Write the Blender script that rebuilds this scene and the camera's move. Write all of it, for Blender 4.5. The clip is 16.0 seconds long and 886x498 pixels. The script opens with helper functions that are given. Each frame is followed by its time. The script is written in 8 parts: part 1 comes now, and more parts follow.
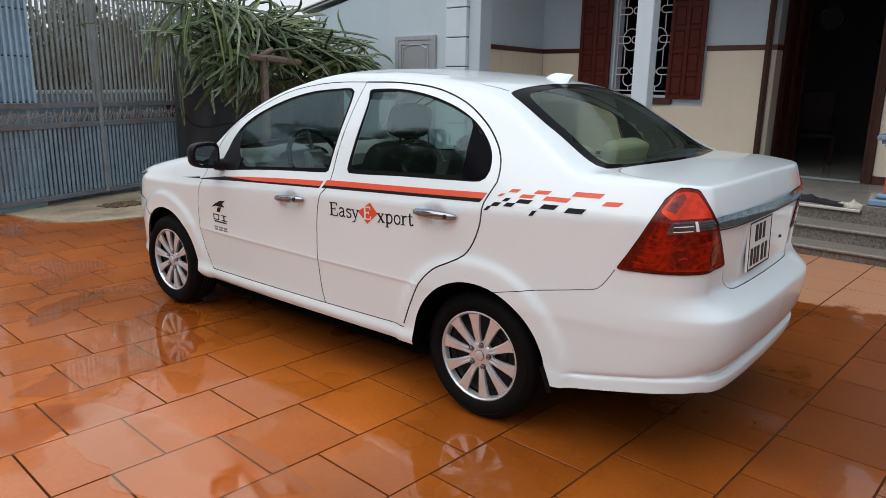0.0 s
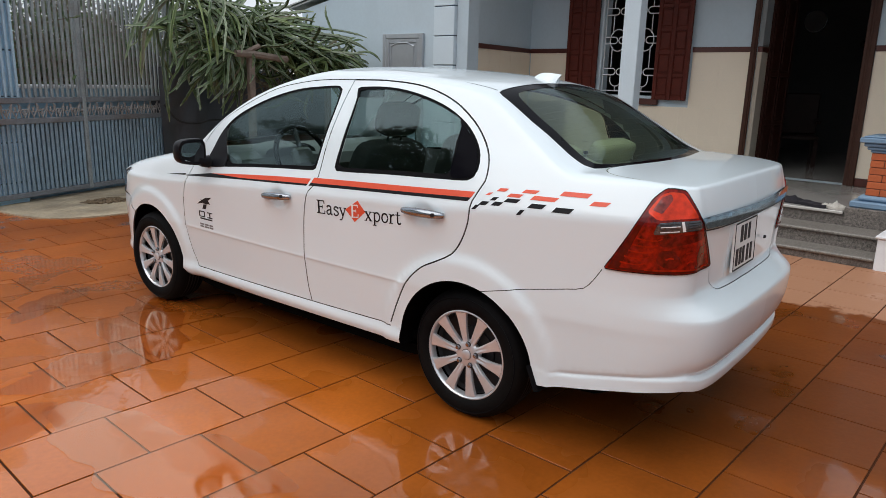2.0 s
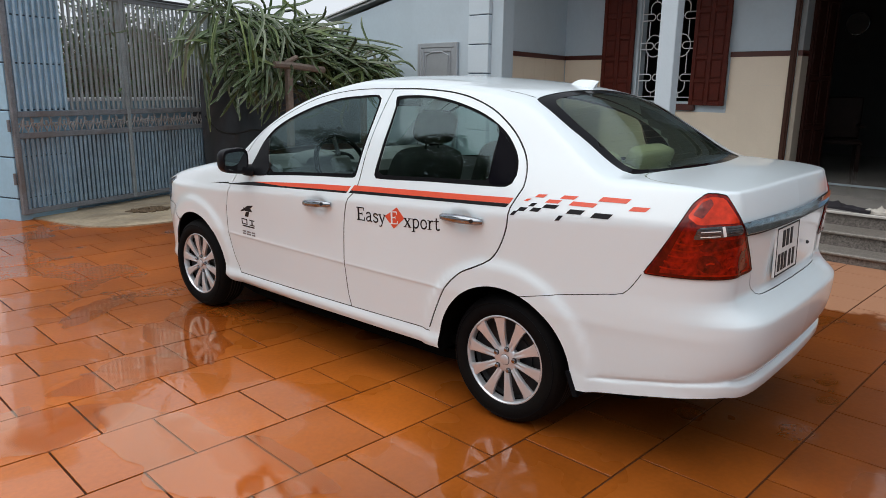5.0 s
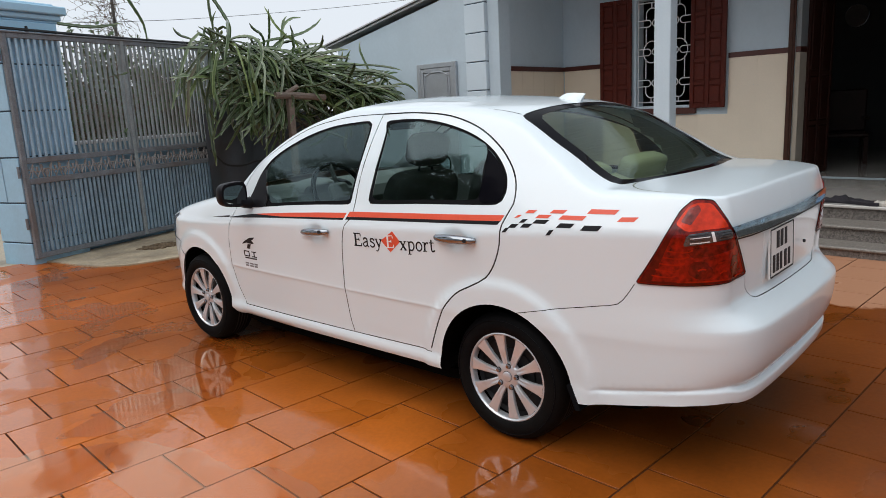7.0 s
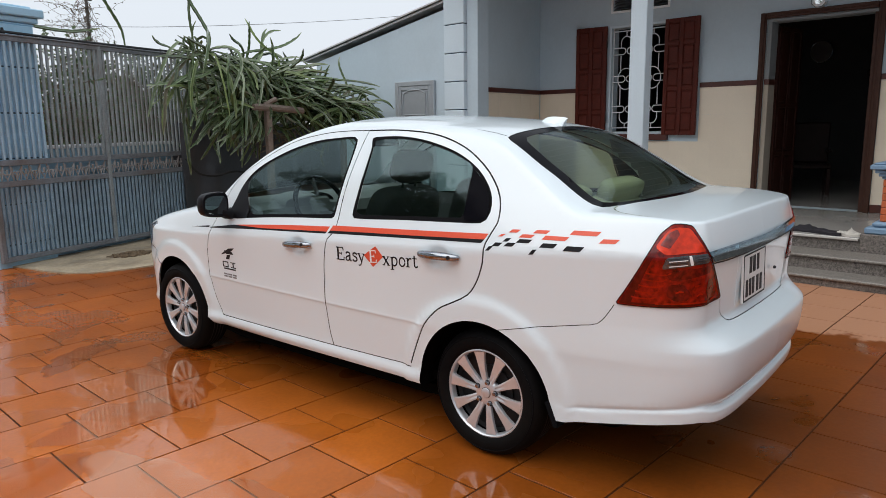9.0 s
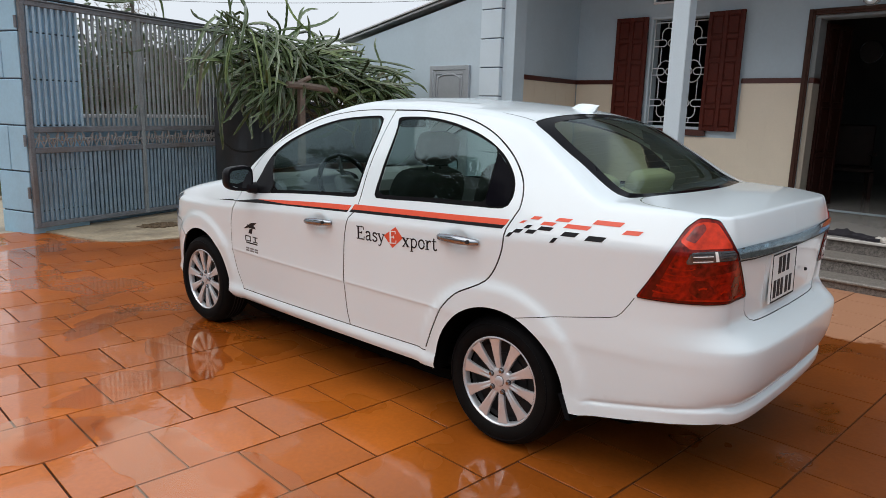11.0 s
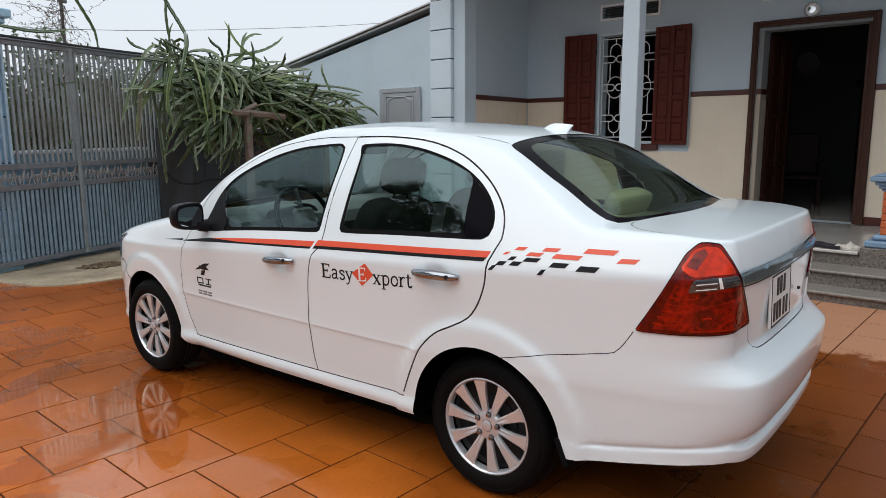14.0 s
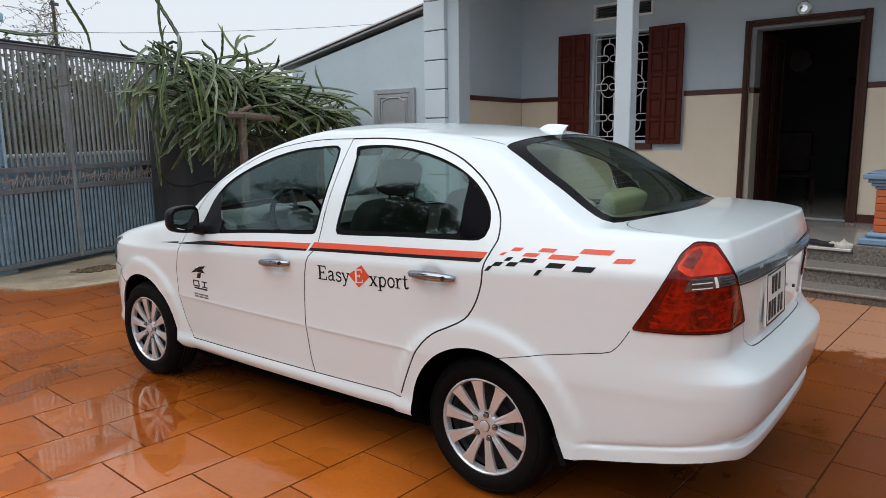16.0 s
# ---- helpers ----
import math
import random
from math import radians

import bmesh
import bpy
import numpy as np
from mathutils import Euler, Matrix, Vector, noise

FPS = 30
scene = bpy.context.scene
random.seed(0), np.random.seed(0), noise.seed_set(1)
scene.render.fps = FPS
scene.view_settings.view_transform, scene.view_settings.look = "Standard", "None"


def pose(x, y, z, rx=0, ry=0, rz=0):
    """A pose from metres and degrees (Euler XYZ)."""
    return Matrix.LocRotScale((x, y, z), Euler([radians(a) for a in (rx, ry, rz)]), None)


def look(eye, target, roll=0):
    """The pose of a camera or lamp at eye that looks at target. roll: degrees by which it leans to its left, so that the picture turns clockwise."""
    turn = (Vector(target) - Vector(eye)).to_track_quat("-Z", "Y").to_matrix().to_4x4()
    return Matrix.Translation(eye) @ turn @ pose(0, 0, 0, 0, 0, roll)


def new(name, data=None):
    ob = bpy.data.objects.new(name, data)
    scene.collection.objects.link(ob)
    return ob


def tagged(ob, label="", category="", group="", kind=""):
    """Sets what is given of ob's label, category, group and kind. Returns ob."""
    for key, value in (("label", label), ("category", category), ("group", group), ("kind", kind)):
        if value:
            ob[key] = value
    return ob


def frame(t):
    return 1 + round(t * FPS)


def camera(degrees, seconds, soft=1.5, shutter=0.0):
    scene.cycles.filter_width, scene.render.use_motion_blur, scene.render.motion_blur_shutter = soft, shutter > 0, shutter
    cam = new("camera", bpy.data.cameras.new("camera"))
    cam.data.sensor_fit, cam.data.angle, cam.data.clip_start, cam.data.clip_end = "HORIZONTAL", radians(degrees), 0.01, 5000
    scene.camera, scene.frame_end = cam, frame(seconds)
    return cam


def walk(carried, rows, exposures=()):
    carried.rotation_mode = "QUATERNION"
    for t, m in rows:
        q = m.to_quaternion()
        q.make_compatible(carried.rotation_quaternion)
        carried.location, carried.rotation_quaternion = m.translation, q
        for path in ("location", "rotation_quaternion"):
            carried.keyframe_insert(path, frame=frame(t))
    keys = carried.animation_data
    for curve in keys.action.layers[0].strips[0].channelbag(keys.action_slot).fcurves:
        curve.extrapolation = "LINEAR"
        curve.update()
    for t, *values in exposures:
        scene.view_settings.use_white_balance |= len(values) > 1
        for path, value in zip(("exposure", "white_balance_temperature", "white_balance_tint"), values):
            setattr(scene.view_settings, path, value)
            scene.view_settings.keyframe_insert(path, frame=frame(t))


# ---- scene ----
cam = camera(64.6, 16.0, soft=0.55)
PATH = [
    (0, (-1.299, -2.055, 1.444), (0.128, -0.732, 0.98), 1.0),
    (0.5, (-1.297, -2.062, 1.447), (0.134, -0.741, 0.99), 0.8),
    (1, (-1.303, -2.058, 1.446), (0.14, -0.752, 0.983), 0.8),
    (1.5, (-1.302, -2.046, 1.443), (0.138, -0.742, 0.968), 1.2),
    (2, (-1.302, -2.049, 1.444), (0.151, -0.756, 0.977), 1.6),
    (2.5, (-1.314, -2.042, 1.445), (0.117, -0.721, 0.987), 1.6),
    (3, (-1.31, -2.037, 1.445), (0.124, -0.718, 0.994), 1.3),
    (3.2, (-1.323, -2.043, 1.448), (0.099, -0.709, 1.003), 1.2),
    (5.3, (-1.353, -2.064, 1.44), (0.028, -0.688, 0.996), 0.9),
    (5.5, (-1.373, -2.08, 1.439), (-0.015, -0.674, 1.013), 1.2),
    (6, (-1.304, -2.105, 1.449), (0.001, -0.654, 1.01), -1.4),
    (6.5, (-1.257, -2.131, 1.466), (-0.018, -0.616, 1.056), -3.4),
    (7, (-1.288, -2.133, 1.46), (0.078, -0.727, 1.062), -2.9),
    (7.5, (-1.33, -2.123, 1.46), (0.101, -0.779, 1.08), -1.8),
    (8, (-1.355, -2.119, 1.466), (0.081, -0.772, 1.111), -1.4),
    (8.2, (-1.361, -2.12, 1.47), (0.07, -0.767, 1.12), -1.4),
    (10.3, (-1.366, -2.116, 1.462), (0.076, -0.777, 1.101), 0.7),
    (10.5, (-1.357, -2.115, 1.46), (0.074, -0.764, 1.102), 0.8),
    (11, (-1.305, -2.12, 1.444), (0.067, -0.718, 1.055), 1.7),
    (11.5, (-1.247, -2.12, 1.441), (0.042, -0.646, 1.035), 0.6),
    (12, (-1.215, -2.081, 1.44), (0.064, -0.606, 1.004), 0.4),
    (12.5, (-1.221, -1.966, 1.45), (0.193, -0.615, 1.035), -0.0),
    (13, (-1.23, -1.904, 1.449), (0.212, -0.575, 1.058), 1.5),
    (13.5, (-1.212, -1.878, 1.466), (0.256, -0.559, 1.148), -0.4),
    (14, (-1.202, -1.878, 1.459), (0.273, -0.568, 1.129), -0.3),
    (14.5, (-1.208, -1.871, 1.46), (0.29, -0.592, 1.116), -0.2),
    (15, (-1.221, -1.865, 1.457), (0.243, -0.549, 1.101), -0.1),
    (15.5, (-1.22, -1.87, 1.462), (0.234, -0.54, 1.12), -0.5),
    (16, (-1.209, -1.877, 1.463), (0.275, -0.578, 1.134), -0.7),
]
walk(cam, [(t, look(eye, target, roll)) for t, eye, target, roll in PATH])

# ---- sky and sun: a bright overcast day ----
world = bpy.data.worlds.new("overcast")
scene.world = world
world.use_nodes = True
wn, wl = world.node_tree.nodes, world.node_tree.links
wn.clear()
sky = wn.new("ShaderNodeTexSky")
sky.sky_type, sky.sun_disc = "NISHITA", False
sky.sun_elevation, sky.sun_rotation = radians(57), radians(284)
sky.air_density, sky.dust_density, sky.ozone_density = 1.0, 4.0, 1.0
cloud = wn.new("ShaderNodeMixRGB")
cloud.inputs[0].default_value = 0.86
cloud.inputs[2].default_value = (8.9, 9.5, 10.25, 1)
wl.new(sky.outputs[0], cloud.inputs[1])
bg = wn.new("ShaderNodeBackground")
bg.inputs[1].default_value = 0.099
wl.new(cloud.outputs[0], bg.inputs[0])
wl.new(bg.outputs[0], wn.new("ShaderNodeOutputWorld").inputs[0])

sun = new("sun", bpy.data.lights.new("sun", "SUN"))
sun.data.energy, sun.data.angle, sun.data.color = 1.6, radians(70), (1.0, 0.985, 0.965)
sun.matrix_world = look((-5.7, 1.4, 9.2), (0, 0, 0))


# ---- materials ----
def material(name, color, rough=0.6, metal=0.0, var=0.12, scale=6.0, fine=60.0, bump=0.0, bump_scale=80.0, coat=0.0, spec=0.5, stain=None, stain_amount=0.0, per_piece=0.0, rough_var=0.0):
    """A surface with grain at two scales, stains, relief and, per piece, a shade of its own."""
    m = bpy.data.materials.new(name)
    m.use_nodes = True
    n, l = m.node_tree.nodes, m.node_tree.links
    b = n["Principled BSDF"]
    b.inputs["Roughness"].default_value, b.inputs["Metallic"].default_value = rough, metal
    b.inputs["Coat Weight"].default_value, b.inputs["Coat Roughness"].default_value = coat, 0.03
    b.inputs["Specular IOR Level"].default_value = spec
    geo = n.new("ShaderNodeNewGeometry")
    coarse, small = n.new("ShaderNodeTexNoise"), n.new("ShaderNodeTexNoise")
    for t, s in ((coarse, scale), (small, fine)):
        t.inputs["Scale"].default_value, t.inputs["Detail"].default_value = s, 5.0
        l.new(geo.outputs["Position"], t.inputs["Vector"])
    add = n.new("ShaderNodeMath")
    add.operation = "ADD"
    l.new(coarse.outputs["Fac"], add.inputs[0])
    l.new(small.outputs["Fac"], add.inputs[1])
    ramp = n.new("ShaderNodeMapRange")
    ramp.inputs["From Min"].default_value, ramp.inputs["From Max"].default_value = 0.6, 1.4
    ramp.inputs["To Min"].default_value, ramp.inputs["To Max"].default_value = 1 - var, 1 + var
    l.new(add.outputs[0], ramp.inputs["Value"])
    value = ramp.outputs[0]
    if per_piece:
        info = n.new("ShaderNodeObjectInfo")
        pr = n.new("ShaderNodeMapRange")
        pr.inputs["To Min"].default_value, pr.inputs["To Max"].default_value = 1 - per_piece, 1 + per_piece
        l.new(info.outputs["Random"], pr.inputs["Value"])
        mul = n.new("ShaderNodeMath")
        mul.operation = "MULTIPLY"
        l.new(value, mul.inputs[0])
        l.new(pr.outputs[0], mul.inputs[1])
        value = mul.outputs[0]
    tint = n.new("ShaderNodeVectorMath")
    tint.operation = "SCALE"
    tint.inputs[0].default_value = color
    l.new(value, tint.inputs["Scale"])
    out = tint.outputs[0]
    if stain:
        patch = n.new("ShaderNodeTexNoise")
        patch.inputs["Scale"].default_value, patch.inputs["Detail"].default_value = 1.7, 8.0
        l.new(geo.outputs["Position"], patch.inputs["Vector"])
        pm = n.new("ShaderNodeMapRange")
        pm.inputs["From Min"].default_value, pm.inputs["From Max"].default_value = 0.5, 0.68
        pm.inputs["To Max"].default_value = stain_amount
        l.new(patch.outputs["Fac"], pm.inputs["Value"])
        mix = n.new("ShaderNodeMixRGB")
        mix.inputs[2].default_value = (*stain, 1)
        l.new(pm.outputs[0], mix.inputs[0])
        l.new(out, mix.inputs[1])
        out = mix.outputs[0]
    l.new(out, b.inputs["Base Color"])
    if rough_var:
        rr = n.new("ShaderNodeMapRange")
        rr.inputs["From Min"].default_value, rr.inputs["From Max"].default_value = 0.35, 0.65
        rr.inputs["To Min"].default_value, rr.inputs["To Max"].default_value = max(0.0, rough - rough_var), rough + rough_var
        l.new(coarse.outputs["Fac"], rr.inputs["Value"])
        l.new(rr.outputs[0], b.inputs["Roughness"])
    if bump:
        bt, bn = n.new("ShaderNodeTexNoise"), n.new("ShaderNodeBump")
        bt.inputs["Scale"].default_value, bt.inputs["Detail"].default_value = bump_scale, 6.0
        l.new(geo.outputs["Position"], bt.inputs["Vector"])
        l.new(bt.outputs["Fac"], bn.inputs["Height"])
        bn.inputs["Strength"].default_value, bn.inputs["Distance"].default_value = bump, 0.01
        l.new(bn.outputs[0], b.inputs["Normal"])
    return m


def pane_material(name, tint, least=0.05, rough=0.0, gloss_tint=(0.88, 0.97, 1.0), ripple=0.0):
    """Thin clear sheet: see-through, with the mirror gloss of glass or water."""
    m = bpy.data.materials.new(name)
    m.use_nodes = True
    n, l = m.node_tree.nodes, m.node_tree.links
    n.clear()
    tr, gl, fr, mx = n.new("ShaderNodeBsdfTransparent"), n.new("ShaderNodeBsdfGlossy"), n.new("ShaderNodeLayerWeight"), n.new("ShaderNodeMixShader")
    tr.inputs[0].default_value = (*tint, 1)
    gl.inputs["Roughness"].default_value = rough
    gl.inputs[0].default_value = (*gloss_tint, 1)
    fr.inputs[0].default_value = 0.5
    if ripple:
        geo, wave, face = n.new("ShaderNodeNewGeometry"), n.new("ShaderNodeTexNoise"), n.new("ShaderNodeBump")
        wave.inputs["Scale"].default_value, wave.inputs["Detail"].default_value = 16.0, 3.0
        l.new(geo.outputs["Position"], wave.inputs["Vector"])
        l.new(wave.outputs["Fac"], face.inputs["Height"])
        face.inputs["Strength"].default_value, face.inputs["Distance"].default_value = ripple, 0.004
        l.new(face.outputs[0], gl.inputs["Normal"])
    # gloss grows from its least value towards the grazing view
    grow, gloss = n.new("ShaderNodeMath"), n.new("ShaderNodeMapRange")
    grow.operation, grow.inputs[1].default_value = "POWER", 5.0
    gloss.inputs["To Min"].default_value = least
    l.new(fr.outputs["Facing"], grow.inputs[0])
    l.new(grow.outputs[0], gloss.inputs["Value"])
    l.new(gloss.outputs[0], mx.inputs[0])
    l.new(tr.outputs[0], mx.inputs[1])
    l.new(gl.outputs[0], mx.inputs[2])
    l.new(mx.outputs[0], n.new("ShaderNodeOutputMaterial").inputs[0])
    return m


DRY_FROM = 3.85                # the dry strip begins here


def tile_material():
    """Orange clay tile under a broken film of rain water."""
    m = material("wet_clay_tile", (0.352, 0.092, 0.011), 0.45, spec=0.12, var=0.16, scale=3.0, fine=45.0, per_piece=0.10, stain=(0.30, 0.068, 0.007), stain_amount=0.4)
    n, l = m.node_tree.nodes, m.node_tree.links
    b = n["Principled BSDF"]
    geo = n.new("ShaderNodeNewGeometry")
    pool = n.new("ShaderNodeTexNoise")
    pool.inputs["Scale"].default_value, pool.inputs["Detail"].default_value, pool.inputs["Roughness"].default_value = 1.55, 3.5, 0.45
    l.new(geo.outputs["Position"], pool.inputs["Vector"])
    # lighter at the gate, darker by the house: painted light plus damp patches
    tone_noise, soak_shade = n.new("ShaderNodeTexNoise"), n.new("ShaderNodeMapRange")
    tone_noise.inputs["Scale"].default_value, tone_noise.inputs["Detail"].default_value = 0.55, 4.0
    l.new(geo.outputs["Position"], tone_noise.inputs["Vector"])
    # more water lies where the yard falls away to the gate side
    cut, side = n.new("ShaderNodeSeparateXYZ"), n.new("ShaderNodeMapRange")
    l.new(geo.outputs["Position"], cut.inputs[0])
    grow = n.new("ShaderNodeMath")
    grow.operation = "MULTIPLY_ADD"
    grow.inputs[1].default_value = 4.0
    l.new(tone_noise.outputs["Fac"], grow.inputs[0])
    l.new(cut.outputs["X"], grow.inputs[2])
    soak_shade.inputs["From Min"].default_value, soak_shade.inputs["From Max"].default_value = 1.8, 3.7
    soak_shade.inputs["To Min"].default_value, soak_shade.inputs["To Max"].default_value = 1.46, 0.52
    l.new(grow.outputs[0], soak_shade.inputs["Value"])
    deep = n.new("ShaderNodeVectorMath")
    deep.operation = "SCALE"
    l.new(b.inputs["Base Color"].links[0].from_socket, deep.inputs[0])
    l.new(soak_shade.outputs[0], deep.inputs["Scale"])
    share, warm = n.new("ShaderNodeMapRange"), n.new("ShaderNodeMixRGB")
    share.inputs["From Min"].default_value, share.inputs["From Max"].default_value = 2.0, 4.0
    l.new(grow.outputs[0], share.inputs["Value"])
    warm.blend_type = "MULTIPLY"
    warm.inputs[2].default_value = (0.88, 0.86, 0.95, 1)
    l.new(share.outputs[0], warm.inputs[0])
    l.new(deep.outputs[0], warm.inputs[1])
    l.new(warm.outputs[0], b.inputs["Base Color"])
    side.inputs["From Min"].default_value, side.inputs["From Max"].default_value = 1.3, 0.1
    side.inputs["To Min"].default_value, side.inputs["To Max"].default_value = -0.08, 0.075
    l.new(cut.outputs["X"], side.inputs["Value"])
    s = n.new("ShaderNodeMath")
    l.new(pool.outputs["Fac"], s.inputs[0])
    l.new(side.outputs[0], s.inputs[1])
    wet = n.new("ShaderNodeMapRange")
    wet.inputs["From Min"].default_value, wet.inputs["From Max"].default_value = 0.50, 0.54
    l.new(s.outputs[0], wet.inputs["Value"])
    rough = n.new("ShaderNodeMapRange")
    rough.inputs["To Min"].default_value, rough.inputs["To Max"].default_value = 0.42, 0.25
    l.new(wet.outputs[0], rough.inputs["Value"])
    l.new(rough.outputs[0], b.inputs["Roughness"])
    coat = n.new("ShaderNodeMapRange")
    coat.inputs["To Min"].default_value, coat.inputs["To Max"].default_value = 0.08, 0.75
    l.new(wet.outputs[0], coat.inputs["Value"])
    film = n.new("ShaderNodeMapRange")
    film.inputs["From Min"].default_value, film.inputs["From Max"].default_value = 1.6, 0.2
    film.inputs["To Min"].default_value, film.inputs["To Max"].default_value = 0.03, 0.36
    l.new(cut.outputs["X"], film.inputs["Value"])
    most = n.new("ShaderNodeMath")
    most.operation = "MAXIMUM"
    l.new(coat.outputs[0], most.inputs[0])
    l.new(film.outputs[0], most.inputs[1])
    l.new(most.outputs[0], b.inputs["Coat Weight"])
    cr = n.new("ShaderNodeMapRange")
    cr.inputs["To Min"].default_value, cr.inputs["To Max"].default_value = 0.10, 0.012
    l.new(wet.outputs[0], cr.inputs["Value"])
    l.new(cr.outputs[0], b.inputs["Coat Roughness"])
    b.inputs["Coat IOR"].default_value = 1.75
    # dry clay beside the house, with a ragged wet edge
    rag_, dist, dry = n.new("ShaderNodeTexNoise"), n.new("ShaderNodeMath"), n.new("ShaderNodeMapRange")
    rag_.inputs["Scale"].default_value, rag_.inputs["Detail"].default_value, rag_.inputs["Roughness"].default_value = 1.1, 6.0, 0.6
    l.new(geo.outputs["Position"], rag_.inputs["Vector"])
    dist.operation = "MULTIPLY_ADD"
    dist.inputs[1].default_value = 1.3
    l.new(rag_.outputs["Fac"], dist.inputs[0])
    l.new(cut.outputs["X"], dist.inputs[2])
    dry.inputs["From Min"].default_value, dry.inputs["From Max"].default_value = DRY_FROM + 0.65, DRY_FROM + 0.70
    l.new(dist.outputs[0], dry.inputs["Value"])
    pale = n.new("ShaderNodeMixRGB")
    pale.inputs[2].default_value = (0.40, 0.20, 0.115, 1)
    l.new(dry.outputs[0], pale.inputs[0])
    l.new(b.inputs["Base Color"].links[0].from_socket, pale.inputs[1])
    l.new(pale.outputs[0], b.inputs["Base Color"])
    wetness = n.new("ShaderNodeMath")
    wetness.operation = "SUBTRACT"
    wetness.inputs[0].default_value = 1.0
    l.new(dry.outputs[0], wetness.inputs[1])
    film_ = n.new("ShaderNodeMath")
    film_.operation = "MULTIPLY"
    l.new(most.outputs[0], film_.inputs[0])
    l.new(wetness.outputs[0], film_.inputs[1])
    l.new(film_.outputs[0], b.inputs["Coat Weight"])
    bt, bn = n.new("ShaderNodeTexNoise"), n.new("ShaderNodeBump")
    bt.inputs["Scale"].default_value, bt.inputs["Detail"].default_value = 22.0, 4.0
    l.new(geo.outputs["Position"], bt.inputs["Vector"])
    l.new(bt.outputs["Fac"], bn.inputs["Height"])
    bn.inputs["Strength"].default_value, bn.inputs["Distance"].default_value = 0.12, 0.01
    l.new(bn.outputs[0], b.inputs["Normal"])
    # the water's face sags over the uneven clay
    wt, wn = n.new("ShaderNodeTexNoise"), n.new("ShaderNodeBump")
    wt.inputs["Scale"].default_value, wt.inputs["Detail"].default_value = 9.0, 3.0
    l.new(geo.outputs["Position"], wt.inputs["Vector"])
    l.new(wt.outputs["Fac"], wn.inputs["Height"])
    wn.inputs["Strength"].default_value, wn.inputs["Distance"].default_value = 0.22, 0.006
    l.new(wn.outputs[0], b.inputs["Coat Normal"])
    return m


PAINT = material("white_car_paint", (0.735, 0.815, 0.85), 0.32, var=0.012, scale=1.5, fine=300, coat=0.9)
PAINT.node_tree.nodes["Principled BSDF"].inputs["Coat Roughness"].default_value = 0.04
BLACK_GAP = material("dark_gap", (0.012, 0.012, 0.012), 0.7)
RUBBER = material("black_rubber", (0.005, 0.005, 0.006), 0.6, spec=0.06, var=0.2, bump=0.1, bump_scale=200)
TYRE = material("tyre_rubber", (0.004, 0.004, 0.0045), 0.65, spec=0.07, var=0.3, scale=20, bump=0.15, bump_scale=120, stain=(0.010, 0.009, 0.008), stain_amount=0.5)
BLACK_PLASTIC = material("black_plastic", (0.007, 0.007, 0.009), 0.38, spec=0.16, var=0.1)
UNDERSIDE = material("black_underside", (0.004, 0.004, 0.004), 0.95, spec=0.02, var=0.3)
FRIT = material("black_glass_edge", (0.004, 0.004, 0.006), 0.08, var=0.05, spec=0.02)
CHROME = material("chrome", (0.30, 0.315, 0.34), 0.12, metal=1.0, var=0.03)
STRIP = material("bright_chrome_strip", (0.35, 0.46, 0.55), 0.09, metal=1.0, var=0.35, scale=9, fine=30)
SILVER = material("silver_wheel_cover", (0.70, 0.72, 0.75), 0.27, metal=0.6, var=0.06, scale=12, stain=(0.50, 0.50, 0.50), stain_amount=0.2)
STEEL_DARK = material("dark_steel", (0.022, 0.022, 0.024), 0.5, metal=0.4)
SIDE_GLASS = pane_material("tinted_side_glass", (0.48, 0.59, 0.57), 0.058, 0.0, (0.72, 0.92, 0.97))
SCREEN_GLASS = pane_material("clear_windscreen_glass", (0.80, 0.88, 0.85), 0.05)
BACK_GLASS = pane_material("tinted_back_glass", (0.82, 0.91, 0.72), 0.035, 0.0, (0.52, 0.60, 0.65))
WATER = pane_material("rain_water", (0.98, 0.92, 0.84), 0.10, 0.06, (1.0, 0.96, 0.80), ripple=0.025)
LENS_MID = material("red_lamp_rib_and_glint", (0.32, 0.010, 0.001), 0.15, var=0.5, scale=25, fine=60, coat=0.3, spec=0.2)
LENS_RED = material("red_lamp_lens", (0.225, 0.007, 0.002), 0.10, var=0.95, scale=22, fine=60, coat=0.22, spec=0.2)
LENS_BRIGHT = material("bright_red_lamp_lens", (0.62, 0.032, 0.004), 0.10, var=0.45, scale=12, fine=40, coat=0.35, spec=0.2)
LENS_DARK = material("dark_red_lens_shade", (0.090, 0.003, 0.001), 0.2, var=0.4, scale=30, coat=0.3, spec=0.2)
LENS_FACET = material("dull_red_lens_facet", (0.19, 0.020, 0.012), 0.12, var=0.5, scale=30, coat=0.5, spec=0.3)
LENS_CHAMBER = material("deep_red_chamber", (0.125, 0.004, 0.0015), 0.12, var=0.8, scale=30, fine=70, coat=0.35, spec=0.2)
LENS_CLEAR = material("clear_lamp_lens", (0.11, 0.108, 0.115), 0.12, metal=0.6, var=0.3, scale=40, coat=1.0)
LENS_RIM = material("black_lamp_rim", (0.012, 0.002, 0.002), 0.3, spec=0.2)
HEAT_WIRE = material("brown_heating_wire", (0.05, 0.035, 0.025), 0.6)
DECAL_RED = material("orange_red_decal", (0.72, 0.085, 0.035), 0.35, var=0.06)
DECAL_BLACK = material("black_decal", (0.010, 0.010, 0.012), 0.45, spec=0.15, var=0.1)
DECAL_WHITE = material("white_decal", (0.82, 0.82, 0.82), 0.4, var=0.02)
DECAL_GREY = material("grey_decal", (0.16, 0.16, 0.165), 0.4, var=0.1)
PLATE_WHITE = material("plate_white", (0.74, 0.74, 0.72), 0.4, var=0.05)
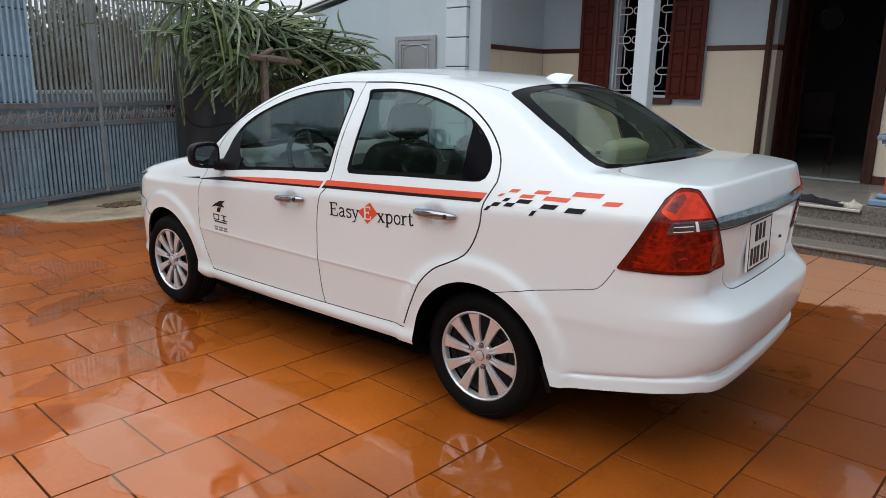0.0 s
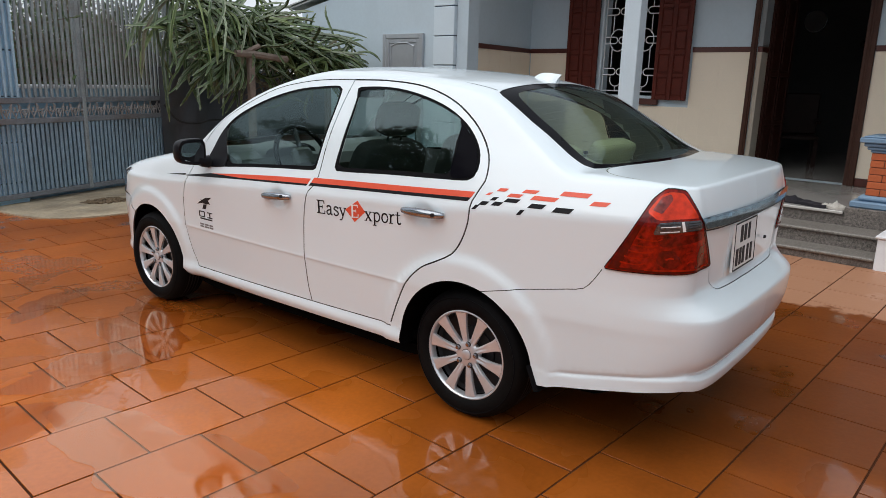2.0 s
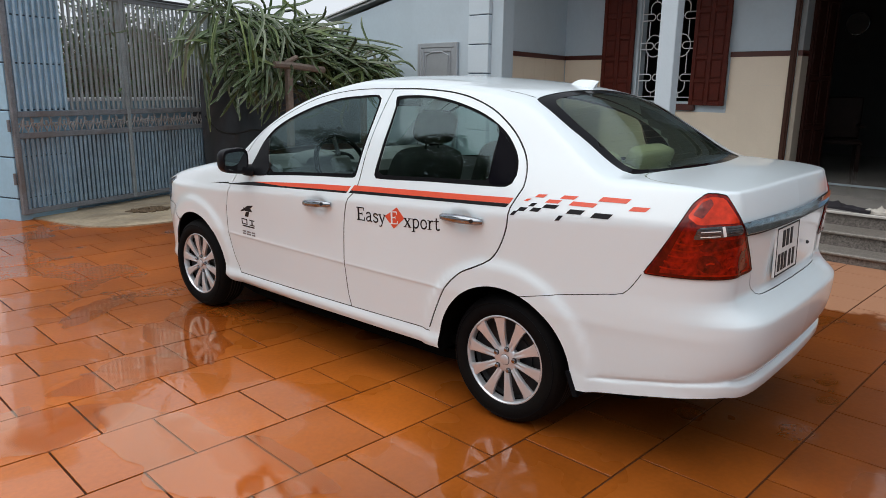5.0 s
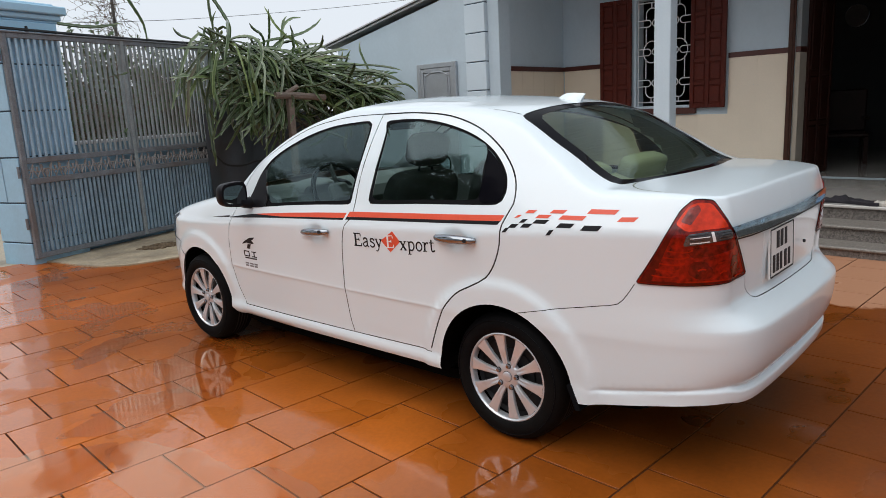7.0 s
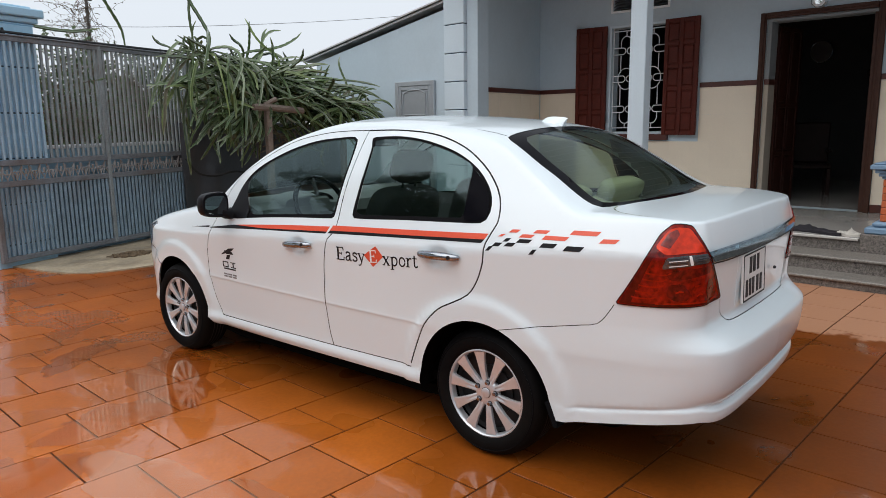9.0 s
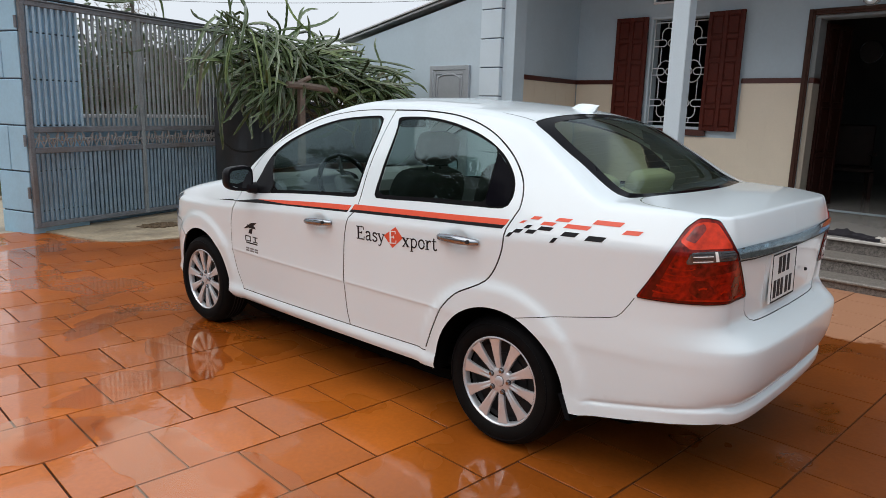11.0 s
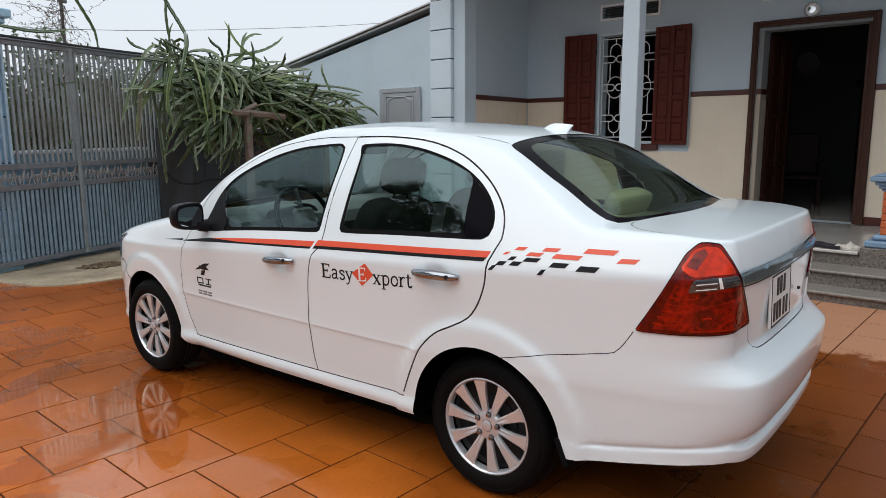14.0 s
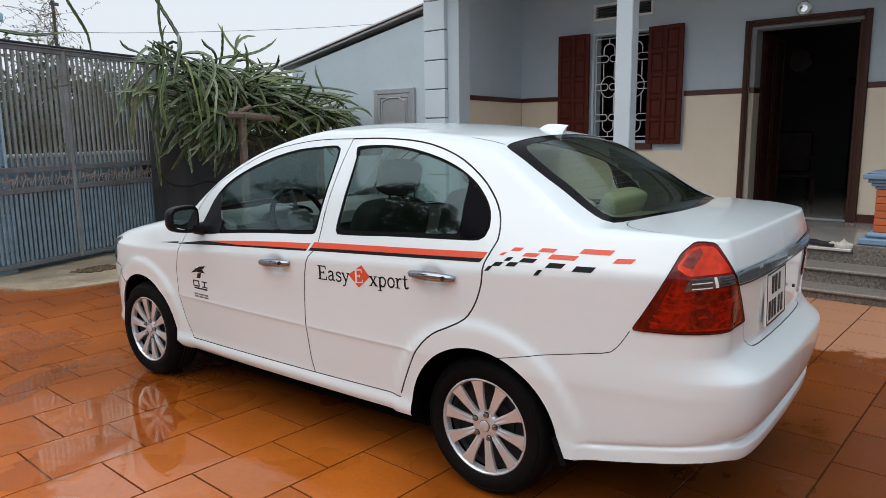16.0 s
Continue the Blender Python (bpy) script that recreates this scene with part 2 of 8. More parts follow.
CABIN_GREY = material("grey_cabin_plastic", (0.11, 0.115, 0.115), 0.55, var=0.1)
CABIN_DARK = material("grey_dashboard", (0.20, 0.20, 0.19), 0.5, var=0.1, bump=0.1, bump_scale=300)
LINING = material("grey_roof_lining", (0.22, 0.235, 0.24), 0.9, var=0.06)
SEAT_COVER = material("beige_seat_cover", (0.25, 0.265, 0.225), 0.85, var=0.10, scale=12, fine=40)
SEAT_GREY = material("grey_seat_cloth", (0.045, 0.043, 0.040), 0.9, var=0.15, fine=40)
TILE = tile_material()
GROUT = material("damp_grout", (0.062, 0.022, 0.010), 0.85, spec=0.08, var=0.3, scale=8)
CONCRETE = material("damp_concrete", (0.47, 0.40, 0.305), 0.55, var=0.25, scale=2.5, fine=40, bump=0.35, bump_scale=30, stain=(0.13, 0.11, 0.08), stain_amount=0.8, rough_var=0.15)
APRON = material("rough_beige_concrete", (0.40, 0.325, 0.225), 0.6, var=0.30, scale=3.5, fine=30, bump=0.5, bump_scale=18, stain=(0.20, 0.155, 0.105), stain_amount=0.9, rough_var=0.2)
RUBBLE = material("brown_rubble", (0.13, 0.088, 0.05), 0.9, var=0.6, scale=18, fine=60, bump=0.6, bump_scale=30)
SOIL = material("soil_and_grass", (0.085, 0.085, 0.035), 0.9, var=0.5, scale=1.2, fine=15, bump=0.5, bump_scale=12)
PAINT_BLUE = material("pale_blue_wall_paint", (0.455, 0.545, 0.605), 0.75, var=0.045, scale=1.2, fine=25, bump=0.05, bump_scale=60, stain=(0.39, 0.465, 0.515), stain_amount=0.35)
PAINT_PILLAR = material("sky_blue_pillar_paint", (0.36, 0.58, 0.74), 0.6, var=0.07, scale=2.0, fine=30, stain=(0.27, 0.42, 0.52), stain_amount=0.4)
PAINT_POST = material("grey_blue_column_paint", (0.54, 0.63, 0.69), 0.65, var=0.04, scale=2)
# shaded copies of the wall paint and dado tile for the door reveal
REVEAL_SHADED = material("shaded_blue_reveal", (0.20, 0.215, 0.22), 0.8, var=0.1)
REVEAL_LOW_SHADED = material("shaded_cream_reveal", (0.36, 0.31, 0.25), 0.7, var=0.1)
GROOVE = material("dark_groove", (0.055, 0.085, 0.12), 0.8)
DADO = material("cream_wall_tile", (0.73, 0.635, 0.505), 0.3, var=0.03, scale=4, coat=0.2, per_piece=0.008)
BAND = material("brown_border_tile", (0.075, 0.020, 0.014), 0.3, var=0.15)
WOOD_DARK = material("dark_door_leaf_wood", (0.030, 0.008, 0.005), 0.5, spec=0.2, var=0.3, scale=14, fine=70)
WOOD = material("red_brown_wood", (0.080, 0.011, 0.005), 0.5, spec=0.25, var=0.30, scale=14, fine=70, bump=0.12, bump_scale=60)
WOOD_FRAME = material("brown_door_frame", (0.052, 0.020, 0.012), 0.5, spec=0.25, var=0.25, scale=12, fine=70)
WHITE_TRIM = material("white_trim_paint", (0.76, 0.77, 0.78), 0.5, var=0.04)
GRILLE = material("white_iron_grille", (0.62, 0.64, 0.66), 0.45, var=0.08)
LOUVRE = material("dark_vent_louvre", (0.10, 0.115, 0.125), 0.5, var=0.15)
DOOR_GREY = material("silver_grey_panel_door", (0.40, 0.43, 0.46), 0.35, metal=0.4, var=0.08, scale=8)
GRANITE = material("speckled_granite_riser", (0.14, 0.122, 0.108), 0.5, var=0.95, scale=42, fine=110, stain=(0.09, 0.08, 0.07), stain_amount=0.4)
TREAD = material("honed_stone_tread", (0.185, 0.168, 0.148), 0.4, var=0.60, scale=48, fine=120)
PORCH = material("glossy_porch_tile", (0.47, 0.45, 0.42), 0.16, var=0.08, scale=3, coat=0.4)
BRICK = material("orange_facing_brick", (0.47, 0.115, 0.040), 0.4, var=0.14, scale=10, per_piece=0.10)
MORTAR = material("dark_mortar", (0.13, 0.055, 0.035), 0.85)
MOULD_BLUE = material("slate_blue_moulding", (0.165, 0.26, 0.37), 0.55, var=0.10)
ROOF = material("weathered_roof_sheet", (0.42, 0.43, 0.44), 0.7, var=0.3, scale=5)
GATE = material("weathered_grey_blue_gate_paint", (0.245, 0.34, 0.425), 0.5, var=0.28, scale=9, fine=60, metal=0.2, stain=(0.15, 0.15, 0.15), stain_amount=0.4)
# one bar paint in two tones: lit over the pillar, backlit beyond it
GATE_UPPER_LIT = material("pale_blue_lit_bar_paint", (0.36, 0.50, 0.61), 0.5, var=0.2, scale=9, fine=60, stain=(0.24, 0.30, 0.34), stain_amount=0.4)
GATE_UPPER = material("dull_grey_backlit_paint", (0.25, 0.28, 0.29), 0.5, var=0.3, scale=9, fine=60, stain=(0.12, 0.09, 0.07), stain_amount=0.5)
GATE_RUST = material("rusty_gate_frame", (0.165, 0.178, 0.195), 0.6, var=0.35, scale=12, fine=70, stain=(0.13, 0.085, 0.06), stain_amount=0.6)
SCROLL = material("worn_grey_iron_scroll", (0.29, 0.28, 0.275), 0.6, var=0.3, scale=12, stain=(0.16, 0.11, 0.085), stain_amount=0.6)
# sheet paint darkened to stand in for shade between the gate bars
SHEET_SHADED = material("shaded_backing_sheet", (0.10, 0.165, 0.215), 0.6, var=0.25, scale=3)
SHEET = material("blue_grey_sheet", (0.24, 0.385, 0.50), 0.55, var=0.15, scale=3, stain=(0.17, 0.20, 0.21), stain_amount=0.4)
CACTUS = material("green_cactus_stem", (0.056, 0.093, 0.034), 0.22, spec=0.6, var=0.45, scale=9, fine=40, per_piece=0.5, stain=(0.07, 0.095, 0.04), stain_amount=0.18)
CACTUS_YOUNG = material("fresh_green_cactus_stem", (0.13, 0.185, 0.06), 0.42, spec=0.3, var=0.35, scale=9, per_piece=0.25)
CACTUS_DRY = material("dry_grey_cactus_stem", (0.14, 0.13, 0.085), 0.8, var=0.3, scale=9, per_piece=0.25)
for m_ in (CACTUS, CACTUS_YOUNG, CACTUS_DRY):
    # the edge of each rib is coloured paler than its flanks
    n_, l_ = m_.node_tree.nodes, m_.node_tree.links
    g_, r_, x_ = n_.new("ShaderNodeNewGeometry"), n_.new("ShaderNodeMapRange"), n_.new("ShaderNodeMixRGB")
    r_.inputs["From Min"].default_value, r_.inputs["From Max"].default_value = 0.555, 0.63
    r_.inputs["To Max"].default_value = 0.85
    x_.inputs[2].default_value = (0.32, 0.37, 0.21, 1)
    c_ = n_["Principled BSDF"].inputs["Base Color"]
    l_.new(g_.outputs["Pointiness"], r_.inputs["Value"])
    l_.new(r_.outputs[0], x_.inputs[0])
    l_.new(c_.links[0].from_socket, x_.inputs[1])
    l_.new(x_.outputs[0], c_)
LEAF = material("dark_green_leaf", (0.045, 0.085, 0.022), 0.5, var=0.45, scale=7, fine=30)
FLOWER = material("yellow_flower", (0.75, 0.66, 0.14), 0.7, var=0.2)
WEED = material("bright_green_weed", (0.10, 0.165, 0.035), 0.6, var=0.5, scale=5, fine=30)
WEED_PALE = material("pale_green_weed", (0.25, 0.29, 0.055), 0.6, var=0.45, scale=5, fine=30)
TWIG = material("dry_twig", (0.115, 0.085, 0.06), 0.9, var=0.35, scale=8)
BARK = material("grey_bark", (0.12, 0.095, 0.075), 0.9, var=0.35, scale=10, bump=0.5, bump_scale=25)
TIMBER = material("old_timber", (0.20, 0.155, 0.125), 0.8, var=0.3, scale=14)
TARP = material("dark_grey_plastic_sheet", (0.040, 0.047, 0.056), 0.32, var=0.2, scale=4, bump=0.4, bump_scale=8)
OCHRE = material("ochre_plaster", (0.60, 0.35, 0.12), 0.7, var=0.1)
POLE_GREY = material("weathered_grey_pole", (0.13, 0.13, 0.135), 0.7, var=0.2)
OLD_WALL = material("old_grey_wall", (0.32, 0.265, 0.225), 0.85, var=0.2, scale=3)
CLAY_ROOF = material("grey_tiled_roof", (0.105, 0.095, 0.09), 0.8, var=0.3, scale=6)
CLOTH_BLACK = material("black_cloth", (0.015, 0.013, 0.018), 0.9, var=0.3)
CLOTH_WHITE = material("white_cloth", (0.50, 0.47, 0.42), 0.9, var=0.15)
# room walls coloured near black to stand in for the unlit room
ROOM_WALL = material("shade_dark_room_wall", (0.085, 0.088, 0.09), 0.8, var=0.05)
FURNITURE = material("dark_furniture_wood", (0.02, 0.008, 0.006), 0.5, spec=0.2, var=0.3)
WIRE = material("grey_wire", (0.10, 0.10, 0.11), 0.6)
CABLE = material("black_cable", (0.015, 0.015, 0.015), 0.7)
MIRROR = material("mirror_glass", (0.75, 0.77, 0.78), 0.02, metal=1.0, var=0.0)


# ---- mesh tools ----
class Build:
    """Collects vertices and faces of one mesh."""

    def __init__(self):
        self.v, self.f = [], []

    def add(self, verts, faces):
        k = len(self.v)
        self.v += [tuple(map(float, p)) for p in verts]
        self.f += [tuple(i + k for i in f) for f in faces]
        return self

    def box(self, a, b, bevel=0.0, m=None):
        """A box between two corners, its edges chamfered by bevel."""
        (x0, y0, z0), (x1, y1, z1) = [min(p, q) for p, q in zip(a, b)], [max(p, q) for p, q in zip(a, b)]
        c = min(bevel, (x1 - x0) / 2.01, (y1 - y0) / 2.01, (z1 - z0) / 2.01)
        if c <= 0:
            vs = [(x, y, z) for x in (x0, x1) for y in (y0, y1) for z in (z0, z1)]
            fs = [(0, 1, 3, 2), (4, 6, 7, 5), (0, 4, 5, 1), (2, 3, 7, 6), (0, 2, 6, 4), (1, 5, 7, 3)]
        else:
            vs, idx = [], {}
            for i, x in enumerate((x0, x1)):
                for j, y in enumerate((y0, y1)):
                    for k, z in enumerate((z0, z1)):
                        sx, sy, sz = (1, -1)[i] * c, (1, -1)[j] * c, (1, -1)[k] * c
                        for ax, p in enumerate(((x, y + sy, z + sz), (x + sx, y, z + sz), (x + sx, y + sy, z))):
                            idx[i, j, k, ax] = len(vs)
                            vs.append(p)
            fs = []
            for ax in range(3):
                o = [t for t in range(3) if t != ax]
                for side in (0, 1):
                    q = []
                    for u, w in ((0, 0), (1, 0), (1, 1), (0, 1)):
                        key = [0, 0, 0]
                        key[ax], key[o[0]], key[o[1]] = side, u, w
                        q.append(idx[(*key, ax)])
                    fs.append(tuple(q))
                for u in (0, 1):
                    for w in (0, 1):
                        ks = []
                        for e in (0, 1):
                            key = [0, 0, 0]
                            key[ax], key[o[0]], key[o[1]] = e, u, w
                            ks.append(tuple(key))
                        fs.append((idx[(*ks[0], o[0])], idx[(*ks[0], o[1])], idx[(*ks[1], o[1])], idx[(*ks[1], o[0])]))
            for i in (0, 1):
                for j in (0, 1):
                    for k in (0, 1):
                        fs.append((idx[i, j, k, 0], idx[i, j, k, 1], idx[i, j, k, 2]))
        if m is not None:
            vs = [m @ Vector(p) for p in vs]
        return self.add(vs, fs)

    def sweep(self, path, radius, sides=6, ribs=None, closed=False, cap=True):
        """A tube along path; radius is a number or one for each point. ribs: outline factors round the tube."""
        path = [Vector(p) for p in path]
        n = len(path)
        rad = [radius] * n if isinstance(radius, (int, float)) else list(radius)
        up = Vector((0.13, 0.21, 0.97))
        rings = []
        for i, p in enumerate(path):
            a, b = path[i - 1 if i or closed else 0], path[(i + 1) % n if i < n - 1 or closed else n - 1]
            t = (b - a).normalized()
            if abs(t.dot(up)) > 0.95:
                up = t.orthogonal()
            u = (up - t * up.dot(t)).normalized()
            up = u if not closed else up
            w = t.cross(u)
            ring = []
            for k in range(sides):
                q = 2 * math.pi * k / sides
                r = rad[i] * (ribs[k % len(ribs)] if ribs else 1)
                ring.append(p + (u * math.cos(q) + w * math.sin(q)) * r)
            rings.append(ring)
        vs = [p for r in rings for p in r]
        fs = []
        for i in range(n if closed else n - 1):
            for k in range(sides):
                a, b = i * sides, ((i + 1) % n) * sides
                fs.append((a + k, a + (k + 1) % sides, b + (k + 1) % sides, b + k))
        if cap and not closed:
            fs += [tuple(range(sides))[::-1], tuple((n - 1) * sides + k for k in range(sides))]
        return self.add(vs, fs)

    def lathe(self, profile, steps=48, m=None, closed=False):
        """Turn (radius, along) points round the y axis."""
        vs, n = [], len(profile)
        for i in range(steps):
            q = 2 * math.pi * i / steps
            for r, a in profile:
                vs.append(Vector((r * math.cos(q), a, r * math.sin(q))))
        fs = []
        for i in range(steps):
            for k in range(n if closed else n - 1):
                a, b = i * n, ((i + 1) % steps) * n
                fs.append((a + k, a + (k + 1) % n, b + (k + 1) % n, b + k))
        if m is not None:
            vs = [m @ p for p in vs]
        return self.add(vs, fs)

    def prism(self, outline, z0, z1, m=None):
        """An upright prism over a plan outline."""
        n = len(outline)
        vs = [Vector((x, y, z0)) for x, y in outline] + [Vector((x, y, z1)) for x, y in outline]
        fs = [tuple(range(n))[::-1], tuple(range(n, 2 * n))] + [(i, (i + 1) % n, n + (i + 1) % n, n + i) for i in range(n)]
        if m is not None:
            vs = [m @ p for p in vs]
        return self.add(vs, fs)

    def mesh(self, name, mat, smooth=False):
        me = bpy.data.meshes.new(name)
        me.from_pydata(self.v, [], self.f)
        me.validate()
        bm = bmesh.new()
        bm.from_mesh(me)
        bmesh.ops.recalc_face_normals(bm, faces=bm.faces)
        bm.to_mesh(me)
        bm.free()
        me.materials.append(mat)
        if smooth:
            me.polygons.foreach_set("use_smooth", [True] * len(me.polygons))
            me.set_sharp_from_angle(angle=radians(38))
        return me


def part(name, build, mat, parent=None, label="", smooth=False):
    """One mesh object, under a thing or part if that is given."""
    ob = new(name, build.mesh(name, mat, smooth))
    if parent:
        ob.parent = parent
    return tagged(ob, label) if label else ob


def thing(name, label, category, group="", at=None, kind=""):
    """An Empty at the base of a thing, which holds its parts."""
    ob = new(name)
    ob.empty_display_size = 0.1
    if at is not None:
        ob.matrix_world = at
    return tagged(ob, label, category, group, kind)


def arc(cx, cz, r, a0, a1, n):
    return [(cx + r * math.cos(radians(a0 + (a1 - a0) * i / n)), cz + r * math.sin(radians(a0 + (a1 - a0) * i / n))) for i in range(n + 1)]
# ---- the car's surfaces: x forward from the rear axle, y to its left, z up ----
def smooth_curve(xs, ys):
    """Monotone cubic through the points, as a function of arrays."""
    xs, ys = np.asarray(xs, float), np.asarray(ys, float)
    h = np.diff(xs)
    d = np.diff(ys) / h
    m = np.zeros(len(xs))
    m[0], m[-1] = d[0], d[-1]
    for i in range(1, len(xs) - 1):
        if d[i - 1] * d[i] > 0:
            w1, w2 = 2 * h[i] + h[i - 1], h[i] + 2 * h[i - 1]
            m[i] = (w1 + w2) / (w1 / d[i - 1] + w2 / d[i])

    def f(x):
        x = np.clip(np.asarray(x, float), xs[0], xs[-1])
        i = np.clip(np.searchsorted(xs, x, side="right") - 1, 0, len(h) - 1)
        t = (x - xs[i]) / h[i]
        return ((1 + 2 * t) * (1 - t) ** 2 * ys[i] + t * (1 - t) ** 2 * h[i] * m[i]
                + t * t * (3 - 2 * t) * ys[i + 1] + t * t * (t - 1) * h[i] * m[i + 1])
    return f


# the widest outline in plan, from the middle of the nose round the left flank to the middle of the tail
PLAN = [(3.30, 0.0), (3.285, 0.22), (3.235, 0.44), (3.13, 0.60), (2.97, 0.705), (2.76, 0.765), (2.45, 0.795), (2.0, 0.815),
        (1.4, 0.832), (0.8, 0.838), (0.25, 0.836), (-0.15, 0.828), (-0.42, 0.810), (-0.62, 0.782), (-0.78, 0.742), (-0.88, 0.690),
        (-0.952, 0.610), (-0.984, 0.49), (-0.998, 0.25), (-1.002, 0.0)]
_p = np.array(PLAN)
_c = np.r_[0, np.cumsum(np.hypot(*np.diff(_p, axis=0).T))]
_t = np.linspace(0, _c[-1], 900)
_xy = np.c_[smooth_curve(_c, _p[:, 0])(_t), smooth_curve(_c, _p[:, 1])(_t)]
for _ in range(60):
    _xy[1:-1] = _xy[1:-1] * 0.5 + (_xy[:-2] + _xy[2:]) * 0.25
S_ALONG = np.r_[0, np.cumsum(np.hypot(*np.diff(_xy, axis=0).T))]
S_END = S_ALONG[-1]
_n = np.c_[np.gradient(_xy[:, 1]), -np.gradient(_xy[:, 0])]
_n /= np.hypot(*_n.T)[:, None]
_n[0], _n[-1] = (1, 0), (-1, 0)


def plan_at(s):
    """Place and outward normal of the plan outline at s."""
    f = lambda a: np.interp(s, S_ALONG, a)
    n = np.stack([f(_n[:, 0]), f(_n[:, 1])], -1)
    return np.stack([f(_xy[:, 0]), f(_xy[:, 1])], -1), n / np.linalg.norm(n, axis=-1, keepdims=True)


def s_of_x(x):
    """s on the flank at x."""
    return np.interp(-np.asarray(x, float), -_xy[:, 0], S_ALONG)


FLANK = smooth_curve([0.15, 0.22, 0.250, 0.268, 0.285, 0.312, 0.326, 0.345, 0.40, 0.50, 0.554, 0.566, 0.578, 0.66, 0.78, 0.88, 0.907, 0.922, 0.94, 0.97, 1.0, 1.03, 1.15, 1.30, 1.42, 1.60],
                     [0.16, 0.10, 0.055, 0.033, 0.024, 0.022, 0.030, 0.032, 0.028, 0.020, 0.0146, 0.0112, 0.0122, 0.011, 0.006, 0.0015, 0.0, 0.004, 0.011, 0.022, 0.033, 0.045, 0.098, 0.180, 0.255, 0.385])
RIDGE = smooth_curve([-1.2, -0.6, -0.05, 1.0, 1.5, 2.2, 3.3], [0.985, 0.98, 0.947, 0.895, 0.872, 0.82, 0.74])
TAIL = smooth_curve([0.15, 0.27, 0.302, 0.330, 0.352, 0.372, 0.385, 0.44, 0.53, 0.595, 0.612, 0.622, 0.634, 0.665, 0.69, 0.712, 0.80, 0.95, 1.02, 1.08, 1.15, 1.60],
                    [0.18, 0.085, 0.050, 0.040, 0.040, 0.058, 0.046, 0.020, 0.004, 0.0, 0.001, 0.004, 0.015, 0.056, 0.086, 0.100, 0.096, 0.088, 0.093, 0.105, 0.127, 0.21])
NOSE = smooth_curve([0.15, 0.25, 0.35, 0.55, 0.70, 0.80, 0.95, 1.6], [0.14, 0.05, 0.015, 0.0, 0.03, 0.09, 0.25, 0.8])
LOWER_EDGE = ([-0.99, -0.93, -0.83, -0.69, -0.54, -0.4, -0.38, 0.25, 0.35, 1.0, 1.95, 2.1, 2.8, 3.3], [0.322, 0.342, 0.336, 0.318, 0.294, 0.272, 0.272, 0.272, 0.272, 0.268, 0.252, 0.25, 0.235, 0.22])
HANDLES = ((1.170, 0.846), (0.205, 0.894))
ARCHES = ((0.0, 0.29, 0.335), (2.482, 0.29, 0.34))


def inset(s, z):
    """How far the body lies inside the plan outline."""
    (xy, n) = plan_at(s)
    z = np.asarray(z, float)
    rear, front = np.clip(-n[..., 0], 0, 1) ** 2, np.clip(n[..., 0], 0, 1) ** 2
    lift = (RIDGE(xy[..., 0]) - 0.915) * np.clip((z - 0.62) / 0.2, 0, 1) * np.clip((1.2 - z) / 0.2, 0, 1)
    rise = np.where(xy[..., 0] < -0.3, np.interp(xy[..., 0], *LOWER_EDGE) - 0.308, 0.0) * np.clip((0.52 - z) / 0.1, 0, 1)
    d = FLANK(np.where(xy[..., 0] < -0.3, np.maximum(z - lift, 0.332), z - lift)) * (1 - rear - front) + TAIL(z - rise) * rear + NOSE(z) * front
    d = d + 0.0065 * np.clip((-0.40 - xy[..., 0]) / 0.08, 0, 1) * np.exp(-((z - rise - 0.366) / 0.008) ** 2) * (1 - rear)
    for hx, hz in HANDLES:
        d = d + 0.016 * np.clip(1.35 - 1.35 * (((xy[..., 0] - hx) / 0.068) ** 2 + ((z - hz) / 0.047) ** 2), 0, 1) * (xy[..., 1] > 0.7)
    for ax, az, r in ARCHES:
        far = np.hypot(xy[..., 0] - ax, z - az)
        ring = 1 / (1 + np.exp((far - r - 0.105) / 0.007))
        d = d - 0.017 * ring * np.clip(xy[..., 1] / 0.6, 0, 1)
    return d


def skin(s, z, out=0.0):
    """The point of the body's side, tail or nose at s and height z."""
    s, z = np.broadcast_arrays(np.asarray(s, float), np.asarray(z, float))
    xy, n = plan_at(s)
    q = xy - n * (inset(s, z) - out)[..., None]
    return np.concatenate([q, z[..., None]], -1)


CROWN = smooth_curve([-1.0, -0.90, -0.70, -0.48, -0.44, -0.20, 0.03, 0.10, 0.30, 0.60, 0.90, 1.10, 1.22, 1.38, 1.50, 1.64, 1.79, 1.90, 2.00, 2.10, 2.20, 2.40, 2.80, 3.05, 3.2, 3.3],
                     [1.098, 1.107, 1.128, 1.141, 1.153, 1.305, 1.437, 1.458, 1.485, 1.505, 1.514, 1.512, 1.502, 1.470, 1.436, 1.380, 1.294, 1.216, 1.138, 1.068, 1.042, 1.005, 0.915, 0.825, 0.75, 0.68])
ARCH = smooth_curve([-1.0, -0.5, -0.44, 0.05, 0.3, 1.1, 1.3, 2.0, 2.2, 3.3], [0.03, 0.035, 0.06, 0.15, 0.14, 0.14, 0.16, 0.16, 0.11, 0.10])


def top(x, y):
    """Height of hood, glass, roof and boot lid."""
    return CROWN(x) - ARCH(x) * np.asarray(y, float) ** 2


